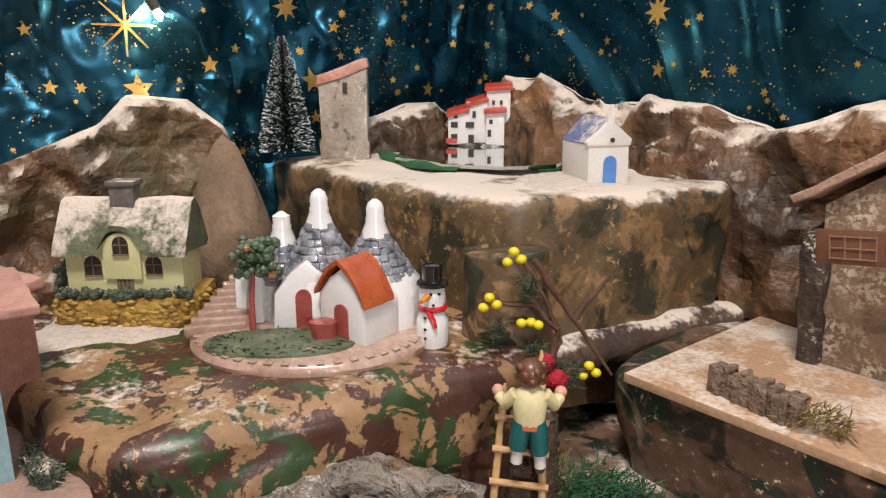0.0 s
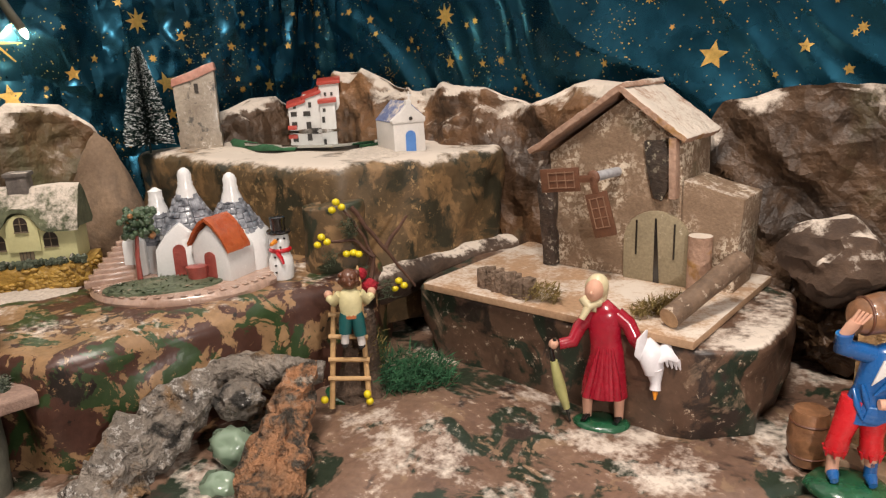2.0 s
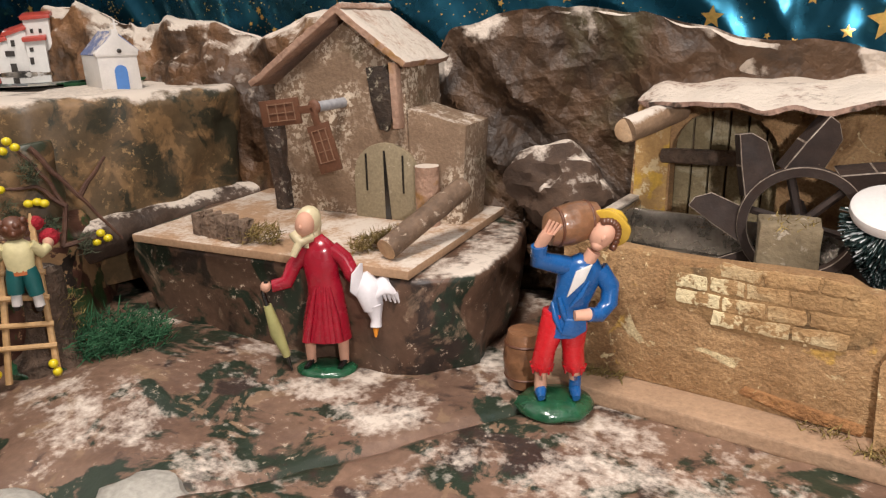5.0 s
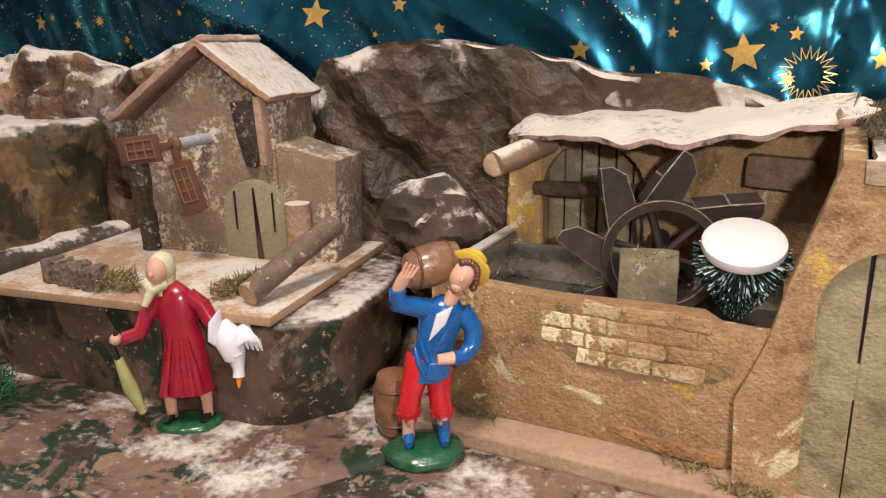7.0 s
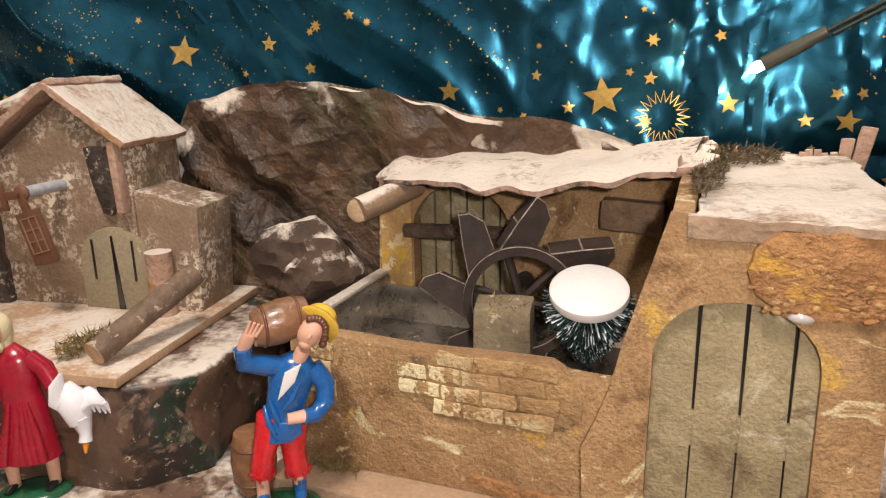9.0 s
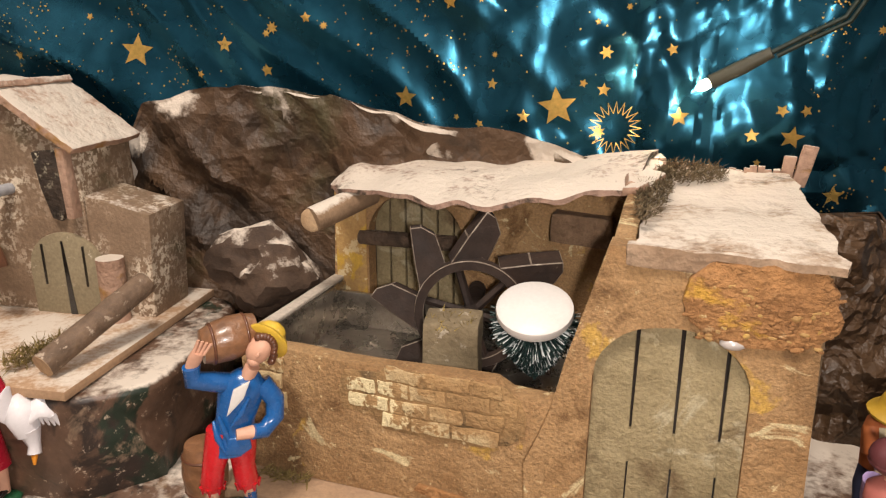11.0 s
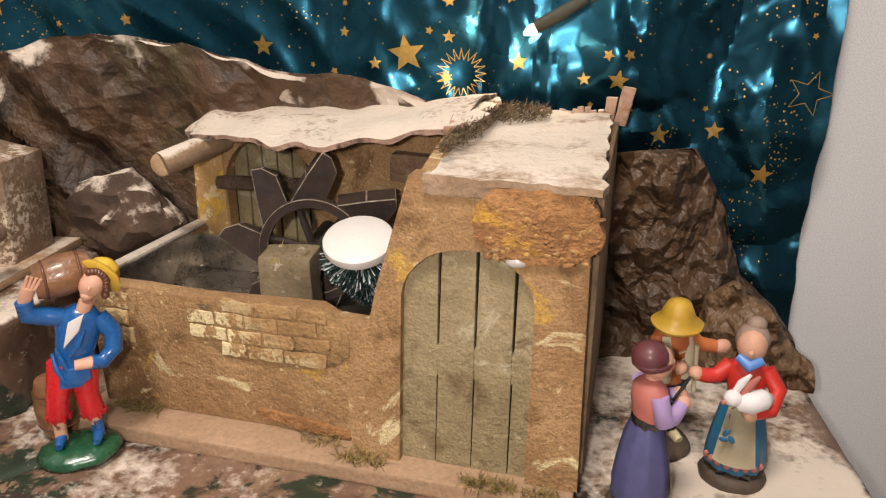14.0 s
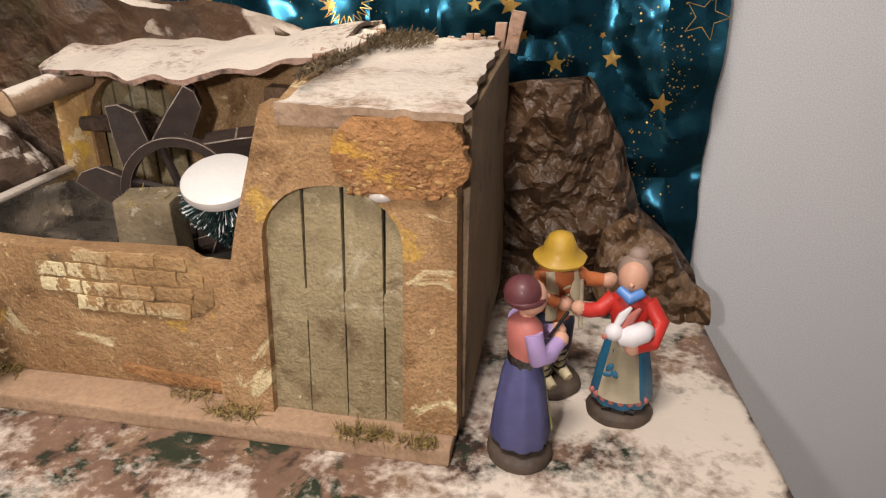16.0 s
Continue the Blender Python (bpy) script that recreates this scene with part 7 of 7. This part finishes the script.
def rabbit_woman(bm):
    def cap(b, k):
        ball(b, (0, 0.003, 0.1295 * k), (0.0122, 0.012, 0.0128), 6, 16)
        ball(b, (0.001, 0.005, 0.142 * k), (0.0072, 0.0072, 0.006), 6, 12)
    skirt_figure(bm, 0.128, 0, 1, 2, 3, 4, 5, 6, cap, {"l": [(-0.013, 0, 0.107), (-0.022, -0.004, 0.096), (-0.030, -0.009, 0.096), (-0.038, -0.012, 0.098)], "r": [(0.013, 0, 0.107), (0.024, -0.003, 0.092), (0.020, -0.016, 0.080), (0.006, -0.024, 0.078)]}, 7)
    tube(bm, [(-0.008, -0.010, 0.109), (0.0, -0.0145, 0.105), (0.008, -0.010, 0.109)], [0.0035, 0.0048, 0.0035], 8, 10)
    tube(bm, [(-0.003, -0.022, 0.078), (0.004, -0.023, 0.081), (0.013, -0.019, 0.084), (0.017, -0.016, 0.084)], [0.006, 0.0085, 0.0075, 0.004], 9, 14)
    ball(bm, (-0.0075, -0.025, 0.083), (0.0068, 0.0062, 0.0062), 9, 12)
    ball(bm, (-0.013, -0.028, 0.080), 0.0022, 10, 8)
    for x in (-0.007, -0.001):
        tube(bm, [(x, -0.023, 0.086), (x + 0.004, -0.022, 0.095), (x + 0.009, -0.021, 0.102)], [0.0024, 0.0032, 0.0012], 9 if x < -0.003 else 10, 8, flat=0.6)
    for k in range(8):
        a = -1.1 + k * 0.3
        ball(bm, (0.0222 * math.sin(a), -0.0202 * math.cos(a), 0.0225), (0.0026, 0.0016, 0.003), 10, 8)
    for x, z, r in ((-0.008, 0.052, 30), (-0.004, 0.047, -30), (-0.009, 0.046, 80)):
        ball(bm, (0, 0, 0), (0.0022, 0.0008, 0.0038), 1, 8, place(x, -0.0218, z, 0, r, 0))


figure("woman_with_rabbit", rabbit_woman, [M_skin, M_bluesk, M_redknit, M_redknit, M_apron, M_foot, M_greyhair, M_black, M_blue, M_goose, M_rose], 0.616, 0.518, 0.1025, -16,
       "clay woman figurine in red blouse holding a white rabbit")


def climber(bm):
    S, SH, TE, HR, WH, K, R = range(7)
    for x, z in ((-0.0085, 0.003), (0.0085, 0.0)):
        tube(bm, [(x, 0.006, z), (x, -0.003, z)], 0.0036, K, 8, flat=0.8)
        tube(bm, [(x, 0, z + 0.001), (x * 0.9, 0, z + 0.013)], 0.0042, WH, 10)
        tube(bm, [(x * 0.9, 0, z + 0.012), (x * 0.7, 0, 0.028), (x * 0.5, 0, 0.036)], [0.0064, 0.0072, 0.007], TE, 10)
    tube(bm, [(0, 0, 0.032), (0, 0, 0.036)], 0.0105, R, 14, flat=0.75)
    tube(bm, [(0, 0, 0.035), (0, 0, 0.050), (0, 0.001, 0.058), (0, 0.002, 0.062)], [0.0105, 0.0122, 0.0105, 0.005], SH, 16, flat=0.75)
    for sx in (-1, 1):
        tube(bm, [(sx * 0.010, 0.001, 0.056), (sx * 0.017, 0.004, 0.047), (sx * 0.021, 0.010, 0.050)], [0.0052, 0.0050, 0.0045], SH, 10)
        ball(bm, (sx * 0.022, 0.012, 0.053), 0.0046, S, 10)
    ball(bm, (0, 0.002, 0.071), (0.0105, 0.0105, 0.0108), HR, 16)
    for k in range(14):
        a = k * 2.4
        ball(bm, (0.0085 * math.cos(a), 0.002 + 0.0085 * math.sin(a), 0.066 + 0.0009 * k), 0.0034, HR, 8)


lm = 48.8
figure("boy_climbing", climber, [M_skin, M_shirt, M_teal, M_hairbrown, M_plasticwhite, M_black, M_orangecoat], -0.324, 0.321, 0.178, lm,
       "small boy figurine in teal shorts climbing the wooden ladder")
ladder = thing("ladder", -0.325, 0.314, 0.112, lm, "light wooden toy ladder leaning on a stump", "ladder")
for a, b in (((-0.021, 0, 0), (-0.011, 0.030, 0.118)), ((0.018, 0, 0), (0.015, 0.036, 0.142))):
    bm = bmesh.new()
    tube(bm, [a, (Vector(b) * 0.94 + Vector(a) * 0.06), b], [0.0030, 0.0028, 0.0008], 0, 8)
    part("rail", bm, M_ladder, ladder)
for k, z in enumerate((0.030, 0.049, 0.072, 0.094)):
    v = z / 0.13
    bm = bmesh.new()
    tube(bm, [(-0.025 + 0.010 * v, 0.032 * v - 0.003, z + 0.002), (0.021, 0.032 * v - 0.003, z - 0.002)], 0.0026, 0, 8)
    part("rung", bm, M_ladder, ladder)
for k, (x, y, z, r) in enumerate(((-0.341, 0.352, 0.2445, 0.0066), (-0.335, 0.358, 0.2305, 0.0084))):
    bm = bmesh.new()
    ball(bm, (0, 0, 0), r, 0, 18)
    tufts(bm, 260, (r, r, r), r * 0.5, 0.0003, 0, 70 + k, Matrix.Translation((0, 0, -r * 0.4)))
    single("red_pompom", bm, M_berry, x, y, z, 0, "fuzzy red pompom hanging in the twigs", "pompom", "pompoms")
bm = bmesh.new()
lathe(bm, [(0.036, 0.0), (0.034, 0.006), (0.026, 0.012), (0.021, 0.03), (0.019, 0.06), (0.018, 0.09), (0.012, 0.094)], 24, Matrix(), 0, 1, 1, 0.25)
lathe(bm, [(0.040, -0.004), (0.041, 0.002), (0.036, 0.005)], 24, Matrix(), 1, 1.0, 0.85, 0.1)
tufts(bm, 500, (0.024, 0.02, 0.06), 0.008, 0.0005, 2, 33, Matrix.Translation((0.008, 0, 0.01)))
single("tree_stump", bm, [M_bark, M_greenbase, M_moss], -0.3515, 0.3525, 0.108, lm, "mossy brown stump on a green base behind the ladder", "stump")
for k, (dx, dz) in enumerate(((-0.020, 0.012), (0.024, 0.014), (0.026, 0.006))):
    bm = bmesh.new()
    ball(bm, (0, 0, 0), 0.0042, 0, 10)
    c = place(-0.331, 0.309, 0.112, 0, 0, lm) @ Vector((dx, -0.004, dz))
    single("yellow_bead", bm, M_flower, c.x, c.y, c.z, 0, "small yellow bead flower on the stump base", "bead flower", "bead flowers")
bm = bmesh.new()
tufts(bm, 2600, (0.05, 0.045, 0.03), 0.016, 0.0006, 0, 21)
single("green_moss", bm, M_greenmoss, -0.315, 0.395, 0.105, 0, "loose bright green moss beside the stump", "moss", kind="stuff")

# twigs with yellow bead flowers
A = Vector((-0.392, 0.408, 0.200))
twig = thing("flower_twig", 0, 0, 0, 0, "brown twig with yellow bead flowers and moss", "twig")
lines = [[A, (-0.392, 0.418, 0.24), (-0.400, 0.404, 0.275), (-0.410, 0.390, 0.300)], [(-0.392, 0.418, 0.24), (-0.404, 0.398, 0.262), (-0.420, 0.378, 0.262)],
         [(-0.405, 0.400, 0.300), (-0.390, 0.420, 0.262), (-0.372, 0.440, 0.225), (-0.360, 0.452, 0.200)], [A, (-0.380, 0.425, 0.205), (-0.370, 0.438, 0.203)], [(-0.385, 0.43, 0.25), (-0.37, 0.455, 0.285)]]
for k, line in enumerate(lines):
    bm = bmesh.new()
    pts = [p + noise.noise_vector(p * 60) * 0.002 for p in spaced(line, 0.008)]
    tube(bm, pts, [0.0030 - 0.0018 * i / len(pts) for i in range(len(pts))], 0, 7)
    part("branch", bm, M_twig, twig)
for k, (x, y, z) in enumerate(((-0.411, 0.385, 0.302), (-0.423, 0.370, 0.263), (-0.402, 0.395, 0.246), (-0.371, 0.437, 0.203))):
    bm = bmesh.new()
    for dx, dz in ((-0.006, -0.003), (0.005, 0.0), (-0.001, 0.006)) if k != 2 else ((-0.007, 0.001), (0.001, 0.002), (0.007, 0.0)):
        ball(bm, (x + dx * 0.7, y + dx * 0.7, z + dz), (0.0047, 0.0047, 0.0040), 0, 10)
    part("flower", bm, M_flower, twig, "cluster of yellow beads")
bm = bmesh.new()
for k, (x, y, z, n2) in enumerate(((-0.405, 0.394, 0.282, 260), (-0.398, 0.402, 0.225, 260), (-0.42, 0.376, 0.245, 120), (-0.38, 0.425, 0.205, 200))):
    tufts(bm, n2, (0.008, 0.008, 0.02), 0.009, 0.0004, 0, 90 + k, Matrix.Translation((x, y, z - 0.015)))
part("twig_moss", bm, surface("grey_green_moss", [((0.05, 0.07, 0.035), (0.13, 0.15, 0.09), 80)], 0.95), twig, "grey-green moss")

# barrel behind the boy
bm = bmesh.new()
lathe(bm, [(0.013, 0.0), (0.016, 0.012), (0.0172, 0.025), (0.016, 0.038), (0.0132, 0.050)], 22, Matrix(), 0, flute=22)
for zz in (0.010, 0.040):
    tube(bm, [(0.0163 * math.cos(a / 16 * 6.283), 0.0163 * math.sin(a / 16 * 6.283), zz) for a in range(17)], 0.0012, 1, 6)
single("barrel", bm, [M_barrel, M_hairbrown], 0.064, 0.497, 0.106, 0, "small brown wooden barrel on the ground", "barrel")

# grotto of stones in front of the low terrace
for line, rad, mt, sd, lab in (
        ([(-0.385, 0.055, 0.085), (-0.392, 0.105, 0.115), (-0.405, 0.160, 0.142), (-0.418, 0.205, 0.160)], [0.044, 0.042, 0.036, 0.022], M_stone, 3.0, "long rough grey stone of the grotto"),
        ([(-0.262, 0.150, 0.085), (-0.285, 0.185, 0.112), (-0.315, 0.232, 0.145), (-0.332, 0.262, 0.168)], [0.044, 0.040, 0.034, 0.018], M_redstone, 9.0, "rust-orange pitted stone of the grotto"),
        ([(-0.440, 0.185, 0.158), (-0.405, 0.225, 0.166), (-0.370, 0.262, 0.165), (-0.335, 0.290, 0.158)], [0.014, 0.022, 0.020, 0.012], M_stone, 15.0, "grey capstone with mossy top")):
    bm = bmesh.new()
    pts = spaced(line, 0.005)
    n = len(pts)
    rr = [rad[min(3, int(i / n * 3))] * (1 - (i / n * 3) % 1) + rad[min(3, int(i / n * 3) + 1)] * ((i / n * 3) % 1) for i in range(n)]
    tube(bm, pts, rr, 0, 30)
    for v in bm.verts:
        axis = min(pts, key=lambda q: (q - v.co).length)
        d = v.co - axis
        k = 1.25 - 0.55 * creased(v.co * 26 + Vector((sd, 0, 0)))
        v.co = axis + d * k + noise.noise_vector(v.co * 20) * 0.010 + noise.noise_vector(v.co * 90) * 0.003
    single("grotto_stone", bm, mt, 0, 0, 0, 0, lab, "stone", "grotto stones", sharp=0.6)
m, nodes, links, out = material("green_glass_lump")
out.inputs["Base Color"].default_value = (0.20, 0.27, 0.19, 1)
out.inputs["Roughness"].default_value, out.inputs["Coat Weight"].default_value = 0.12, 0.6
M_glasslump = m
for k, (x, y, z, r) in enumerate([(-0.345, 0.185, 0.118, 0.024), (-0.322, 0.155, 0.100, 0.020), (-0.375, 0.215, 0.145, 0.026)]):
    bm = rock((r, r * 0.8, r * 0.7), 0.35, 1.6, 11.0 + k * 3, 3)
    single("glass_lump", bm, M_glasslump if k < 2 else M_stone, x, y, z, 30 * k, "pale green glossy glass lump in the grotto" if k < 2 else "grey stone in the grotto", "glass lump", "grotto stones", sharp=3.0)
for k, (x, y, r) in enumerate([(-0.185, 0.195, 0.030), (-0.115, 0.246, 0.034)]):
    bm = rock((r, r * 0.8, r * 0.5), 0.15, 1.4, 30.0 + k * 3, 3)
    single("pebble", bm, M_pebble, x, y, 0.098, 20 * k, "smooth pale grey pebble", "pebble", "pebbles", sharp=0.8)

# houses at the edge of the table
blue = thing("blue_house", -0.500, 0.028, 0.178, 0, "pale blue and white toy house on a pinkish board", "toy house")
face = rot(0, 0, 90)
bm = bmesh.new()
box(bm, 0.170, 0.150, 0.012, Matrix.Translation((-0.036, -0.037, 0.0)), bev=0.002, cuts=6, rough=0.0014)
part("board", bm, M_pinkboard, blue, "pinkish cork board")
bm = bmesh.new()
hole = arch(-0.060, -0.020, 0.0125, 0.062, 0.044, 10)
prism(bm, [(-0.090, 0.0125), (-0.090, 0.085), (0.0, 0.085), (0.0, 0.0125)] + hole[::-1], 0.020, face, rough=0.0004)
prism(bm, [(-0.090, 0.0125), (-0.090, 0.085), (0.0, 0.085), (0.0, 0.0125)], 0.050, face @ Matrix.Translation((0, 0.0205, 0)), bev=0.0012)
part("wall", bm, M_paleblue, blue, "pale blue lower wall")
bm = bmesh.new()
prism(bm, hole, 0.002, face @ Matrix.Translation((0, 0.018, 0)))
part("door", bm, M_whitehouse, blue, "white arched door set deep in the wall")
bm = bmesh.new()
hole = [(-0.040, 0.092), (-0.040, 0.116), (-0.014, 0.116), (-0.014, 0.092)]
prism(bm, [(-0.090, 0.0852), (-0.090, 0.1275), (0.0, 0.1275), (0.0, 0.0852), (-0.013, 0.0852)] + [(-0.014, 0.092), (-0.014, 0.116), (-0.040, 0.116), (-0.040, 0.092), (-0.0145, 0.092)], 0.012, face)
prism(bm, [(-0.090, 0.0852), (-0.090, 0.1275), (0.0, 0.1275), (0.0, 0.0852)], 0.056, face @ Matrix.Translation((0, 0.0125, 0)), bev=0.001)
part("upper_wall", bm, M_whitehouse, blue, "white upper wall with a square window recess")
bm = bmesh.new()
box(bm, 0.112, 0.140, 0.006, place(-0.034, -0.044, 0.128, 0, 0, 0), 0, 0.0015, 4, 0.0012)
part("roof", bm, M_pinkroof, blue, "thin pink overhanging roof")
bm = bmesh.new()
tufts(bm, 700, (0.030, 0.012, 0.010), 0.006, 0.0006, 0, 55, Matrix.Translation((-0.004, 0.018, 0.012)))
ball(bm, (-0.004, 0.018, 0.012), (0.030, 0.012, 0.009), 0, 12)
part("hedge", bm, M_shrub, blue, "grey-green hedge")
terra = thing("terracotta_house", -0.618, 0.030, 0.178, 20, "terracotta toy house with a flat pink roof", "toy house")
bm = bmesh.new()
box(bm, 0.055, 0.05, 0.11, Matrix(), 0, 0.003, 4, 0.0014)
part("wall", bm, M_terracotta, terra)
bm = bmesh.new()
box(bm, 0.075, 0.065, 0.008, place(0, 0, 0.110, 6, 0, 0), 0, 0.002, 3, 0.0012)
part("roof", bm, M_pinkroof, terra, "flat pink roof")
single("stone_box", block([(-0.66, -0.11), (-0.462, -0.11), (-0.460, 0.035), (-0.50, 0.045), (-0.66, 0.045)], 0.085, 0.178, 0.008, 0.004, 12), M_greenstone, 0, 0, 0, 0, "dull green painted box under the small houses", "box", sharp=3.0)

# fairy lights
for nm, pts, bulb in (("right", [(0.447, 0.715, 0.428), (0.470, 0.708, 0.441), (0.490, 0.702, 0.453), (0.515, 0.70, 0.467), (0.540, 0.698, 0.480), (0.556, 0.697, 0.510), (0.553, 0.697, 0.60), (0.54, 0.70, 0.72)], (0.441, 0.717, 0.4245)),
                      ("left", [(-0.900, 0.262, 0.520), (-0.905, 0.250, 0.545), (-0.910, 0.244, 0.565), (-0.912, 0.24, 0.60), (-0.912, 0.24, 0.72)], (-0.897, 0.2635, 0.513))):
    light = thing("fairy_light", 0, 0, 0, 0, "warm glowing fairy light bulb on a dark cable before the foil", "fairy light", "fairy lights")
    bm = bmesh.new()
    tube(bm, pts[:3], [0.0062, 0.0062, 0.0048], 0, 12)
    part("socket", bm, M_socket, light, "dark olive socket")
    bm = bmesh.new()
    tube(bm, pts[2:], 0.0022, 0, 8)
    tube(bm, [Vector(p) + Vector((0.004, 0, -0.003)) for p in pts[2:]], 0.0020, 0, 8)
    part("cable", bm, M_cable, light, "dark twin cable")
    bm = bmesh.new()
    d = (Vector(bulb) - Vector(pts[0])).normalized()
    tube(bm, [Vector(pts[0]) + d * 0.002, Vector(bulb), Vector(bulb) + d * 0.006], [0.0042, 0.0048, 0.0014], 0, 10)
    part("bulb", bm, M_bulb, light, "glowing bulb")
